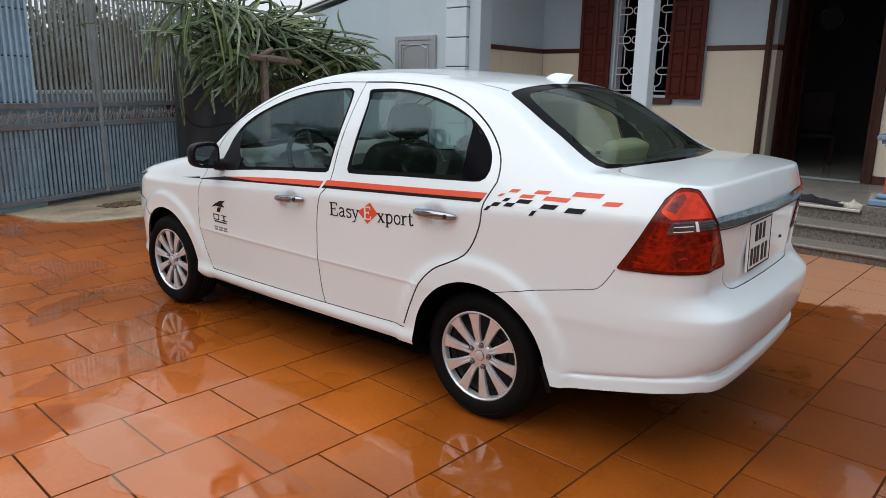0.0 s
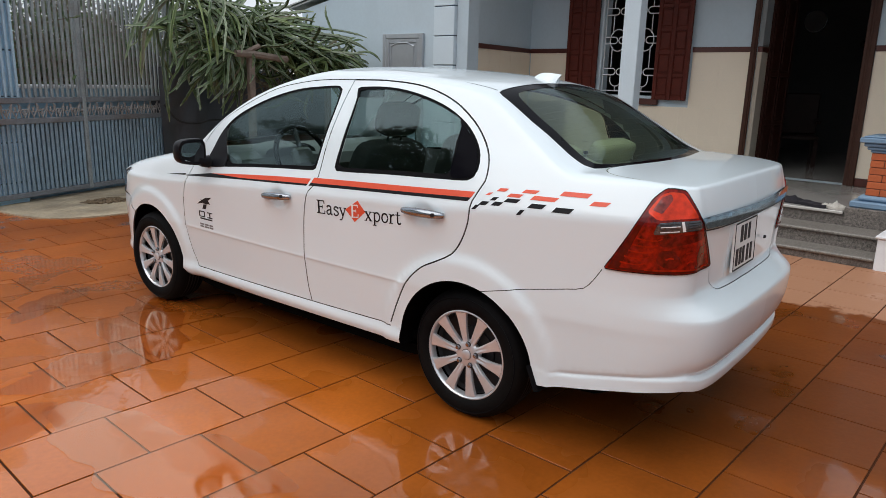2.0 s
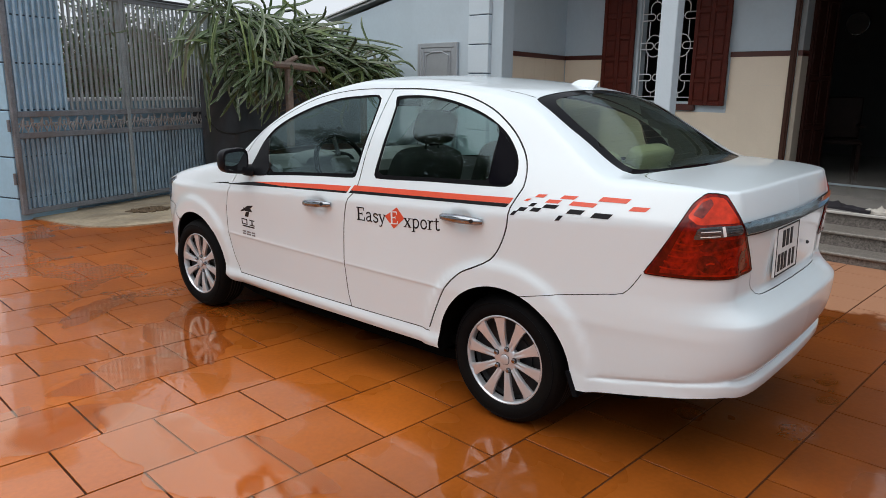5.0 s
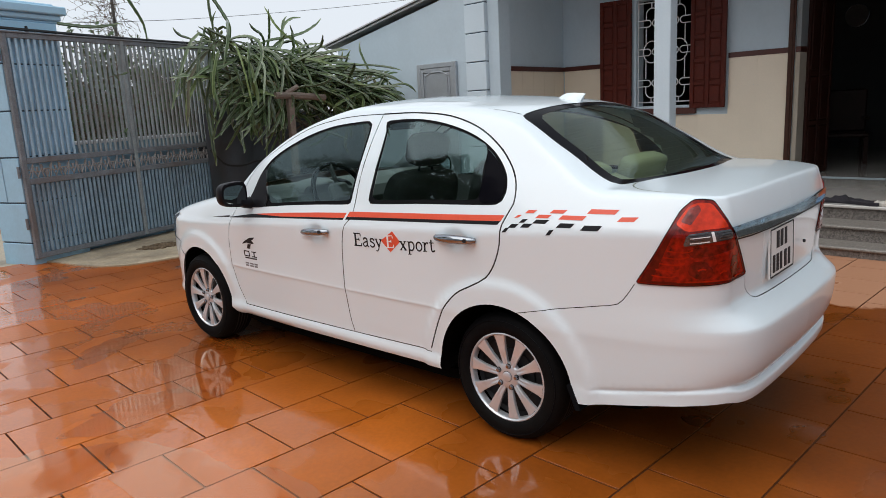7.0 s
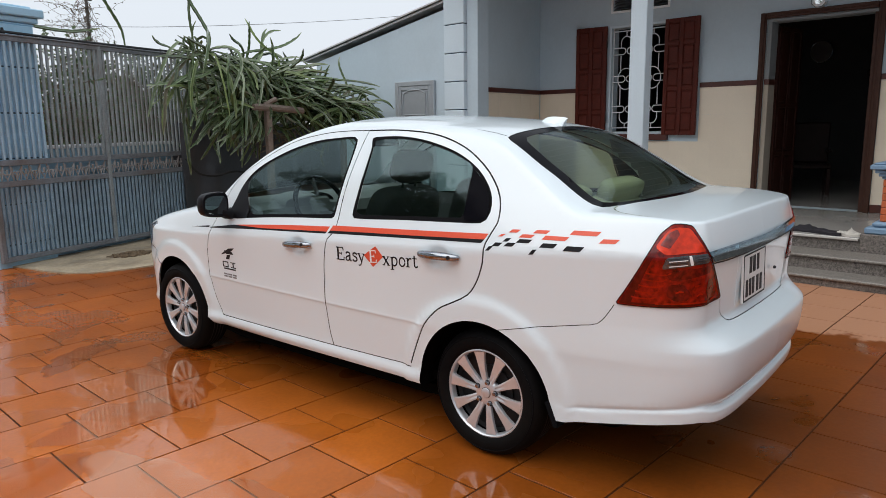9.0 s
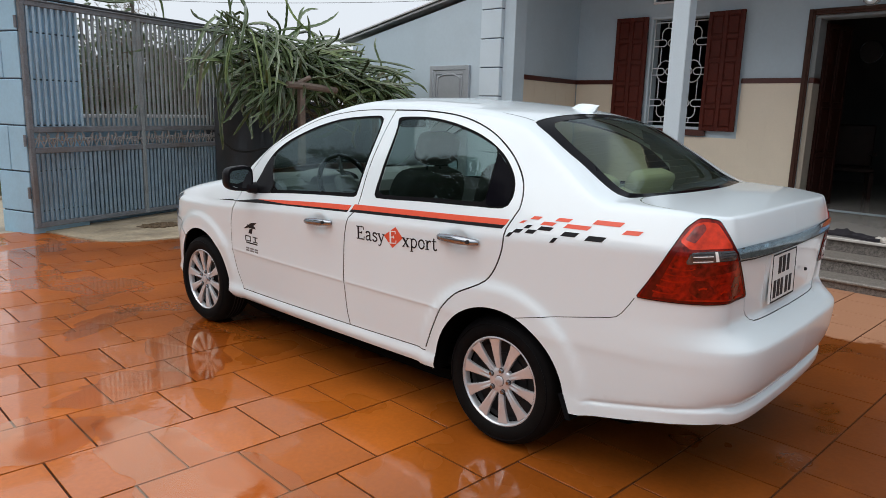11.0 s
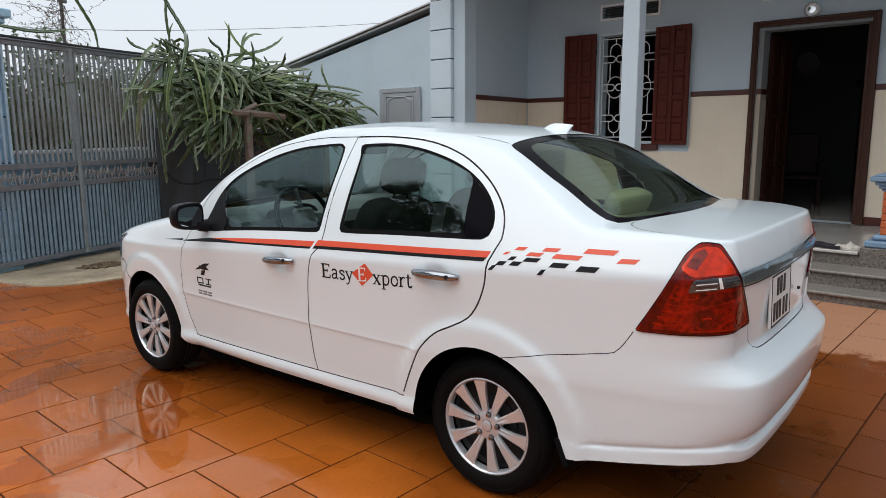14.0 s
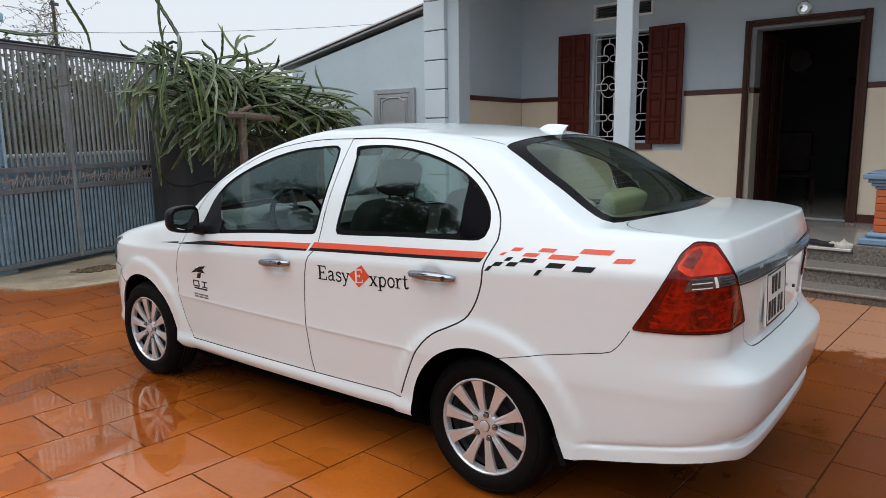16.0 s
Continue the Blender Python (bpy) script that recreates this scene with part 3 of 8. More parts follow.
# ---- the setting: yard, ground, house ----
def wall_grid(name, x, y0, y1, z0, z1, holes, thick, mat, label):
    """A wall in the plane of x, from x to x + thick, with openings that go through it."""
    ys = sorted({y0, y1, *[h[0] for h in holes], *[h[1] for h in holes]})
    zs = sorted({z0, z1, *[h[2] for h in holes], *[h[3] for h in holes]})
    b = Build()
    solid = lambda i, j: 0 <= i < len(ys) - 1 and 0 <= j < len(zs) - 1 and not any(
        h[0] < (ys[i] + ys[i + 1]) / 2 < h[1] and h[2] < (zs[j] + zs[j + 1]) / 2 < h[3] for h in holes)
    for i in range(len(ys) - 1):
        for j in range(len(zs) - 1):
            if not solid(i, j):
                continue
            a, c, d, e = ys[i], ys[i + 1], zs[j], zs[j + 1]
            for k, xx in enumerate((x, x + thick)):
                q = [(xx, a, d), (xx, c, d), (xx, c, e), (xx, a, e)]
                b.add(q if k else q[::-1], [(0, 1, 2, 3)])
            for di, dj, q in ((-1, 0, [(a, d), (a, e)]), (1, 0, [(c, d), (c, e)]), (0, -1, [(a, d), (c, d)]), (0, 1, [(a, e), (c, e)])):
                if not solid(i + di, j + dj):
                    (p0, q0), (p1, q1) = q
                    b.add([(x, p0, q0), (x + thick, p0, q0), (x + thick, p1, q1), (x, p1, q1)], [(0, 1, 2, 3)])
    return tagged(part(name, b, mat), label, "wall", kind="structure")


S = 0.42                       # tile pitch
FLOOR_X, FLOOR_Y = (-5.88, 5.40), (-8.4, 6.52)
bed = Build().box((FLOOR_X[0], FLOOR_Y[0], -0.10), (FLOOR_X[1], FLOOR_Y[1], -0.005))
floor = tagged(part("floor", bed, GROUT), "yard floor of square orange clay tiles, wet with rain", "floor", kind="structure")

ground = Build()
ring = [-400, -60, -20, -6.5, 6.5, 20, 60, 400]
ground.add([(x, y, -0.03 if max(abs(x), abs(y)) < 300 else -0.5) for x in ring for y in ring],
           [(i * 8 + j, (i + 1) * 8 + j, (i + 1) * 8 + j + 1, i * 8 + j + 1) for i in range(7) for j in range(7)])
tagged(part("ground", ground, SOIL), "earth and short grass beyond the yard", "ground", kind="structure")

# concrete lane outside the gate, and the apron inside it
lane = Build()
edge = [(-9, 6.53), (-4, 6.5), (-1, 6.54), (0.5, 6.53), (1.2, 6.62), (3.0, 7.2), (6.0, 8.3), (6.0, 9.6), (3.4, 9.5), (2.1, 9.62), (1.5, 9.42), (1.0, 9.55), (0.4, 9.35), (-0.6, 9.62), (-4, 9.5), (-9, 9.7)]
lane.prism(edge, -0.09, -0.008)
tagged(part("lane", lane, CONCRETE), "damp worn concrete lane outside the gate", "lane", kind="structure")
apron = Build()
rim = [(0.80, 6.50), (0.93, 6.10), (1.02, 5.72), (1.14, 5.45), (1.32, 5.28), (1.55, 5.22), (1.85, 5.19), (2.4, 5.17), (3.3, 5.15), (5.1, 5.13), (6.2, 5.2), (6.2, 8.2), (3.2, 7.2), (1.6, 6.66)]
apron.prism(rim, -0.05, 0.014)
rubble = Build().prism([(2.0 + 0.24 * math.cos(a) * (1 + 0.25 * math.sin(3 * a)), 6.0 + 0.17 * math.sin(a) * (1 + 0.3 * math.cos(2 * a))) for a in np.linspace(0, 6.1, 18)], 0.0, 0.018)
rq = random.Random(31)
for _ in range(130):
    a, d = rq.uniform(0, 6.28), rq.uniform(0, 1) ** 0.5
    px, py, r_ = 2.0 + 0.22 * d * math.cos(a), 6.0 + 0.17 * d * math.sin(a), rq.uniform(0.008, 0.024)
    rubble.box((px - r_, py - r_, 0.012), (px + r_, py + r_ * 0.8, 0.016 + r_ * 0.9), r_ * 0.4)
tagged(part("rubble_patch", rubble, RUBBLE), "broken patch of brown rubble in the concrete", "rubble", kind="stuff")
tagged(part("pavement", apron, APRON), "patch of rough concrete with a ragged edge before the gate", "pavement", kind="structure")

# house: porch, facade, left wing
PZ = 0.36                      # porch floor
FX = 8.10                      # facade
porch = Build().box((6.03, -7.0, -0.05), (FX, 4.36, PZ - 0.028))
tagged(part("porch", porch, GRANITE), "porch base faced with speckled granite", "porch", kind="structure")
slab = Build()
for y0, y1 in ((-0.53, 4.34), (-7.0, -1.75)):
    slab.box((5.99, y0, PZ - 0.028), (FX + 0.02, y1, PZ), 0.006)
slab.box((6.7, -1.75, PZ - 0.028), (FX + 0.02, -0.53, PZ))
tagged(part("porch_floor", slab, PORCH), "glossy grey stone porch floor", "floor", kind="structure")

stairs = thing("steps", "three low steps of speckled granite with honed stone treads, up to the porch", "steps", kind="structure")
for x0, x1, z0, z1 in ((5.37, 5.72, -0.05, 0.09), (5.66, 6.03, 0.07, 0.225)):
    part("riser", Build().box((x0, -0.95, z0), (x1 + 0.1 if x1 < 6 else x1 - 0.003, 1.95, z1 - 0.028)), GRANITE, stairs)
    part("tread", Build().box((x0 - 0.03, -0.95, z1 - 0.028), (x1, 1.95, z1), 0.008), TREAD, stairs, "honed grey stone tread")

DOOR = (-0.08, 1.14, PZ, 2.70)
WIN = (2.45, 3.36, 1.28, 2.83)
VENT = (2.47, 3.31, 3.03, 3.19)
VENT_DOOR = (-0.12, 1.10, 3.04, 3.20)
wall_grid("wall_east", FX, -7.0, 4.75, -0.05, 3.62, [DOOR, WIN, VENT, VENT_DOOR], 0.22, PAINT_BLUE, "pale blue painted house front under the porch")
side = Build().prism([(6.50, 4.36), (FX, 4.60), (FX, 4.75), (6.50, 4.75)], -0.05, 3.62)
tagged(part("wall_porch_side", side, PAINT_BLUE), "pale blue painted side wall of the porch", "wall", kind="structure")

# cream dado tiles with a brown border above
dado = thing("dado", "cream glazed wall tiles below a brown border", "wall tiles", kind="structure")
def dado_run(y0, y1, z0, z1):
    w = (y1 - y0) / max(1, round((y1 - y0) / 0.30))
    h = (z1 - z0) / max(1, round((z1 - z0) / 0.45))
    me = Build().box((-0.009, 0.0002, 0.0002), (0.0, w - 0.0002, h - 0.0002), 0.0002).mesh("dado_tile", DADO)
    y = y0
    while y < y1 - 0.01:
        z = z0
        while z < z1 - 0.01:
            o = new("dado_tile", me)
            o.parent, o.location = dado, (FX - 0.001, y, z)
            z += h
        y += w
for a in ((-0.30 - 1.5, -0.163, PZ + 0.10, 1.90), (1.215, 2.37, PZ + 0.10, 1.18), (1.215, 1.96, 1.18, 1.90), (3.88, 4.575, PZ + 0.10, 1.90), (2.37, 4.575, PZ + 0.10, 1.18), (3.44, 3.88, 1.18, 1.27)):
    dado_run(*a)
side_len = math.hypot(1.6, 0.24)
sm = pose(6.50, 4.36, 0, 0, 0, math.degrees(math.atan2(0.24, 1.6)))
for i in range(5):
    for j in range(3):
        part("dado_tile", Build().box((i * 0.32 + 0.001, -0.011, PZ + 0.1 + j * 0.48), (i * 0.32 + 0.319, -0.001, PZ + 0.1 + j * 0.48 + 0.478), 0.0015, sm), DADO, dado)
border = Build()
for y0, y1 in ((-1.8, -0.162), (1.215, 1.965), (3.865, 4.585)):
    border.box((FX - 0.022, y0, 1.90), (FX - 0.001, y1, 1.965), 0.004)
border.box((0, -0.024, 1.90), (side_len - 0.03, -0.001, 1.965), 0.004, sm)
tagged(part("trim", border, BAND), "dark brown border tiles above the dado", "border", kind="structure")
skirt = Build()
for y0, y1 in ((-1.8, -0.162), (1.215, 4.585)):
    skirt.box((FX - 0.02, y0, PZ + 0.001), (FX - 0.001, y1, PZ + 0.098), 0.004)
tagged(part("baseboard", skirt, BAND), "dark brown skirting tiles", "skirting", kind="structure")

roof = Build().box((5.75, -7.0, 3.62), (12.6, 4.80, 3.80), 0.02)
tagged(part("porch_ceiling", roof, PAINT_POST), "pale painted concrete slab over the porch", "ceiling", kind="structure")

# left wing with a lean-to gable
WX = 6.30
gable = Build()
prof = [(4.76, -0.05), (8.03, -0.05), (8.03, 2.53), (4.76, 3.11)]
gable.add([(WX, y, z) for y, z in prof] + [(WX + 5.5, y, z) for y, z in prof],
          [(0, 1, 2, 3), (7, 6, 5, 4), (0, 4, 5, 1), (1, 5, 6, 2), (2, 6, 7, 3), (3, 7, 4, 0)])
tagged(part("wall_wing", gable, PAINT_BLUE), "pale blue painted end wall of the low wing", "wall", kind="structure")
wing_roof = thing("wing_roof", "weathered grey fibre-cement roof sheet on the low wing", "roof", kind="structure")
rs, nw = Build(), 46
rows_ = []
for i in range(nw + 1):
    x = WX - 0.08 + 5.7 * i / nw
    w = 0.014 * math.sin(i * 2.1)
    rows_.append([(x, 8.46, 2.59 + w), (x, 4.70, 3.265 + w), (x, 8.46, 2.57 + w), (x, 4.70, 3.245 + w)])
vs = [p for r in rows_ for p in r]
fs = []
for i in range(nw):
    a, b2 = 4 * i, 4 * i + 4
    fs += [(a, a + 1, b2 + 1, b2), (a + 2, b2 + 2, b2 + 3, a + 3), (a, b2, b2 + 2, a + 2)]
fs += [(0, 2, 3, 1), (4 * nw, 4 * nw + 1, 4 * nw + 3, 4 * nw + 2)]
part("sheet", rs.add(vs, fs), ROOF, wing_roof)
part("verge", Build().add([(WX - 0.05 * (1 - k), y, z) for k in (0, 1) for y, z in ((8.34, 2.550), (4.72, 3.200), (4.72, 3.232), (8.34, 2.578))],
                          [(0, 1, 2, 3), (4, 7, 6, 5), (0, 4, 5, 1), (3, 2, 6, 7), (0, 3, 7, 4), (1, 5, 6, 2)]), ROOF, wing_roof)


def grooved_column(name, label, x0, x1, y0, y1, z0, z1, first, step, mat, notch=0.012):
    """A square column cut by level grooves into courses."""
    c = thing(name, label, "column", kind="structure")
    cuts = [z0] + [z for z in np.arange(first, z1 - 0.05, step) if z > z0 + 0.04] + [z1]
    core = Build().box((x0 + notch, y0 + notch, z0), (x1 - notch, y1 - notch, z1))
    part("core", core, GROOVE, c)
    for a, b in zip(cuts[:-1], cuts[1:]):
        part("course", Build().box((x0, y0, a + 0.007), (x1, y1, b - 0.007), 0.006), mat, c)
    return c


grooved_column("wing_pilaster", "pale grey-blue grooved pilaster at the corner of the wing", WX - 0.09, WX + 0.30, 4.55, 4.93, -0.05, 4.2, 0.48, 0.392, PAINT_POST)
grooved_column("wing_corner", "plain pale blue corner of the wing", WX - 0.03, 6.51, 4.345, 4.548, -0.05, 4.2, 9, 1, PAINT_BLUE)

post = thing("porch_post", "slim square grey-blue porch post", "column", kind="structure")
part("shaft", Build().box((6.24, 1.82, PZ), (6.40, 2.02, 3.62), 0.008), PAINT_POST, post)
part("foot", Build().box((6.21, 1.79, PZ), (6.43, 2.05, PZ + 0.12), 0.012), MOULD_BLUE, post)

# right-hand column: granite block, blue plinth, brick shaft, blue cap, grooved upper part
col = thing("brick_column", "porch column of orange brick with slate blue plinth and cap on a granite block", "column", kind="structure")
part("block", Build().box((6.02, -1.74, -0.05), (6.69, -0.535, 0.40), 0.006), GRANITE, col)
part("plinth", Build().box((6.05, -1.45, 0.401), (6.67, -0.56, 0.462), 0.012).box((6.09, -1.41, 0.462), (6.63, -0.61, 0.515), 0.02), MOULD_BLUE, col, "slate blue plinth")
part("mortar_core", Build().box((6.138, -1.342, 0.515), (6.582, -0.668, 0.91)), MORTAR, col)
for k, z in enumerate(np.arange(0.517, 0.905, 0.0655)):
    ys_ = np.linspace(-1.35, -0.66, 4) if k % 2 else np.array([-1.35, -1.235, -1.005, -0.775, -0.66])
    for a, b in zip(ys_[:-1], ys_[1:]):
        part("brick", Build().box((6.13, a + 0.003, z), (6.245, b - 0.003, z + 0.060), 0.004), BRICK, col)
    xs_ = (6.248, 6.42, 6.59) if k % 2 else (6.248, 6.36, 6.59)
    for a, b in zip(xs_[:-1], xs_[1:]):
        part("brick", Build().box((a + 0.003, -0.775, z), (b - 0.003, -0.66, z + 0.060), 0.004), BRICK, col)
cap = Build()
for k, (g, z0, z1) in enumerate(((0.0, 0.91, 0.935), (0.025, 0.935, 0.965), (0.05, 0.965, 1.0), (0.085, 1.0, 1.045), (0.06, 1.045, 1.06))):
    cap.box((6.12 - g, -1.36 - g, z0), (6.60 + g, -0.65 + g, z1), 0.008)
part("cap", cap, MOULD_BLUE, col, "slate blue moulded cap")
grooved_column("upper_column", "pale blue grooved upper part of the porch column", 6.20, 6.52, -1.24, -0.735, 1.06, 3.62, 1.22, 0.36, PAINT_POST)
cheek = Build().box((5.34, -1.75, -0.03), (6.018, -0.955, 0.27), 0.008).box((5.32, -1.77, 0.27), (6.018, -0.94, 0.295), 0.006)
tagged(part("step_cheek", cheek, WHITE_TRIM), "cream rendered low wall beside the steps", "low wall", kind="structure")

# front door: frame, open leaf, the dim room behind
door = thing("door_1", "open front door with dark brown timber frame", "door", kind="structure")
for y0, y1, z0, z1, n_ in ((-0.16, -0.08, PZ, 2.77, "jamb"), (1.14, 1.21, PZ, 2.77, "jamb"), (-0.08, 1.14, 2.70, 2.77, "head")):
    part(n_, Build().box((FX - 0.035, y0, z0), (FX - 0.002, y1, z1), 0.008).box((FX - 0.05, y0 if y0 != 1.14 else y1 - 0.05, z0 if n_ == "jamb" else z1 - 0.04), (FX - 0.03, y0 + 0.05 if n_ == "jamb" and y0 < 0 else y1, z1), 0.006), WOOD_FRAME, door)
part("reveal", Build().box((FX - 0.002, 1.08, 1.966), (FX + 0.23, 1.138, 2.66), 0.004).box((FX - 0.002, -0.078, 2.66), (FX + 0.23, 1.138, 2.698), 0.004), REVEAL_SHADED, door, "painted door reveal, coloured as if in shade")
part("reveal_tile", Build().box((FX - 0.002, 1.08, PZ), (FX + 0.23, 1.138, 1.90), 0.004), REVEAL_LOW_SHADED, door, "cream door reveal, coloured as if in shade")
part("reveal_border", Build().box((FX - 0.002, 1.076, 1.901), (FX + 0.23, 1.138, 1.965), 0.003), BAND, door)
part("jamb_lining", Build().box((FX - 0.002, -0.078, PZ), (FX + 0.23, -0.04, 2.659), 0.004), WOOD_FRAME, door, "brown timber jamb lining")


def panel_leaf(name, parent, w, h, mat, cols, rows, thick=0.035):
    """A panelled wooden leaf, hinged at the local origin and lying along +x, facing -y."""
    leaf = part(name, Build().box((0, 0, 0), (w, thick * 0.55, h), 0.004), mat, parent)
    st = 0.055
    cw = (w - st * (cols + 1)) / cols
    weights = rows if isinstance(rows, (list, tuple)) else [1] * rows
    rh = [(h - st * (len(weights) + 1)) * q / sum(weights) for q in weights]
    for c in range(cols + 1):
        part("stile", Build().box((c * (cw + st), -thick * 0.45, 0), (c * (cw + st) + st, -0.001, h), 0.005), mat, leaf)
    z = 0
    for r in range(len(weights) + 1):
        for c in range(cols):
            part("rail", Build().box((c * (cw + st) + st + 0.001, -thick * 0.45, z), ((c + 1) * (cw + st) - 0.001, -0.001, z + st), 0.005), mat, leaf)
        if r < len(weights):
            for c in range(cols):
                x0 = c * (cw + st) + st
                part("panel", Build().box((x0 + 0.016, -thick * 0.36, z + st + 0.016), (x0 + cw - 0.016, -0.001, z + st + rh[r] - 0.016), 0.011), mat, leaf)
            z += st + rh[r]
    return leaf


leaf = panel_leaf("leaf", door, 0.62, 2.26, WOOD_DARK, 2, [1, 1, 1.6], 0.045)
leaf.matrix_world = pose(FX + 0.235, 1.07, PZ + 0.01, 0, 0, -8)

room = Build()
X0, X1, Y0, Y1, Z0, Z1 = FX + 0.22, 13.2, -2.6, 4.4, PZ, 3.6
room.add([(X0, Y0, Z0), (X1, Y0, Z0), (X1, Y1, Z0), (X0, Y1, Z0)], [(0, 1, 2, 3)])
tagged(part("room_floor", room, PORCH), "glossy tiled floor of the dim front room", "floor", kind="structure")
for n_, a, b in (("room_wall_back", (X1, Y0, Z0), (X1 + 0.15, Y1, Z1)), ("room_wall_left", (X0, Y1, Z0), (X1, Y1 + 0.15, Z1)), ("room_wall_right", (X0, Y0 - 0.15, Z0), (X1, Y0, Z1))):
    tagged(part(n_, Build().box(a, b), ROOM_WALL), "pale wall of the front room, coloured dark for its dimness", "wall", kind="structure")
tagged(part("room_ceiling", Build().box((X0, Y0, Z1), (X1, Y1, Z1 + 0.02)), ROOM_WALL), "ceiling of the front room, coloured dark for its dimness", "ceiling", kind="structure")

cab = thing("cabinet", "dark carved wooden cabinet in the dim room", "cabinet", at=pose(11.4, 0.10, PZ))
part("body", Build().box((0, -0.55, 0), (0.5, 0.55, 1.75), 0.02), FURNITURE, cab)
part("cornice", Build().box((-0.06, -0.62, 1.75), (0.55, 0.62, 1.86), 0.03), FURNITURE, cab)
for k in (-1, 1):
    part("door", Build().box((-0.03, -0.02 + k * 0.27 - 0.24, 0.12), (-0.001, 0.02 + k * 0.27 + 0.24, 1.65), 0.012), FURNITURE, cab)
chair = thing("armchair", "dark carved wooden armchair in the dim room", "chair", at=pose(10.2, 1.15, PZ, 0, 0, 20))
part("seat", Build().box((-0.28, -0.3, 0.38), (0.28, 0.3, 0.44), 0.015), FURNITURE, chair)
part("backrest", Build().box((0.22, -0.3, 0.44), (0.28, 0.3, 1.05), 0.02), FURNITURE, chair)
for sx in (-0.25, 0.25):
    for sy in (-0.27, 0.27):
        part("leg", Build().box((sx - 0.03, sy - 0.03, 0), (sx + 0.03, sy + 0.03, 0.38), 0.006), FURNITURE, chair)
for sy in (-0.27, 0.27):
    part("arm", Build().box((-0.28, sy - 0.03, 0.62), (0.22, sy + 0.03, 0.66), 0.01), FURNITURE, chair)
clock = thing("wall_clock", "round wall clock with a bright rim on the room's back wall", "clock", at=pose(X1 - 0.04, 1.89, 2.68))
part("rim", Build().sweep([(0, 0.19 * math.cos(a), 0.19 * math.sin(a)) for a in np.linspace(0, 2 * math.pi, 33)[:-1]], 0.014, 6, closed=True), CHROME, clock)
part("face", Build().lathe([(0.001, 0), (0.185, 0), (0.185, 0.02), (0.001, 0.02)], 32, Matrix.Rotation(radians(90), 4, "Z")), CABIN_DARK, clock)

octo = thing("octagon_lamp", "small white octagonal charm with a round centre above the door", "door charm", at=pose(FX - 0.052, 0.55, 2.845))
o8 = lambda r: [(r * math.cos(radians(22.5 + 45 * i)), r * math.sin(radians(22.5 + 45 * i))) for i in range(8)]
turn = Matrix.Rotation(radians(-90), 4, "Y")
part("plaque", Build().prism(o8(0.088), -0.045, 0.012, turn), WHITE_TRIM, octo)
part("rim", Build().sweep([(-0.016, y, z) for y, z in o8(0.082)], 0.007, 5, closed=True), CHROME, octo)
part("centre", Build().prism(arc(0, 0, 0.042, 0, 345, 23), 0.0125, 0.020, turn), MIRROR, octo)

# window: white frame, scrolled grille, open shutters, sill
win = thing("window_1", "window with a white scrolled iron grille before a dark room", "window", kind="structure")
y0, y1, z0, z1 = WIN
for a, b in (((FX - 0.004, y0, z0), (FX + 0.21, y0 + 0.035, z1)), ((FX - 0.004, y1 - 0.035, z0), (FX + 0.21, y1, z1)),
             ((FX - 0.004, y0 + 0.035, z1 - 0.035), (FX + 0.21, y1 - 0.035, z1)), ((FX - 0.004, y0 + 0.035, z0), (FX + 0.21, y1 - 0.035, z0 + 0.035))):
    part("frame", Build().box(a, b, 0.004), PAINT_POST, win)
part("sill", Build().box((FX - 0.06, y0 - 0.06, z0 - 0.085), (FX - 0.001, y1 + 0.07, z0 - 0.002), 0.008), BAND, win, "brown tiled sill")
gx = FX + 0.06
def bar(pts, r=0.008, closed=False):
    part("grille_bar", Build().sweep([(gx, y, z) for y, z in pts], r, 5, closed=closed), GRILLE, win)
yc = [y0 + 0.035 + (y1 - y0 - 0.07) * f for f in (0.25, 0.75)]
for y in (y0 + 0.04, (y0 + y1) / 2, y1 - 0.04):
    bar([(y, z0 + 0.03), (y, z1 - 0.03)], 0.009)
for z in (z0 + 0.09, z1 - 0.08):
    bar([(y0 + 0.035, z), (y1 - 0.035, z)])
for c in yc:
    hw = (y1 - y0 - 0.08) / 4
    for k, zc_ in enumerate((z0 + 0.36, (z0 + z1) / 2 + 0.02, z1 - 0.36)):
        for sgn in (-1, 1):
            bar([(c + sgn * hw, zc_ + 0.045), (c + sgn * 0.055, zc_ + 0.045)] + [(c + sgn * (0.055 - 0.045 * math.sin(a)), zc_ + 0.045 * math.cos(a)) for a in np.linspace(0.3, 2.84, 7)] + [(c + sgn * 0.055, zc_ - 0.045), (c + sgn * hw, zc_ - 0.045)])
        if k == 1:
            bar([(c + 0.125 * math.cos(a), zc_ + 0.15 * math.sin(a)) for a in np.linspace(0, 2 * math.pi, 25)[:-1]], closed=True)
        else:
            up = 1 if k == 2 else -1
            bar([(c + 0.085, zc_ + up * 0.045), (c + 0.085, zc_ + up * 0.12)] + [(c + 0.085 * math.cos(a), zc_ + up * (0.12 + 0.085 * math.sin(a))) for a in np.linspace(0.2, 2.94, 9)] + [(c - 0.085, zc_ + up * 0.12), (c - 0.085, zc_ + up * 0.045)])
            bar([(c, zc_ + up * 0.205), (c, z1 - 0.08 if up > 0 else z0 + 0.09)])
    for sgn in (-1, 1):
        for a, b in ((z0 + 0.42, (z0 + z1) / 2 - 0.07), ((z0 + z1) / 2 + 0.11, z1 - 0.42)):
            bar([(c + sgn * 0.085, a), (c + sgn * 0.085, b)])
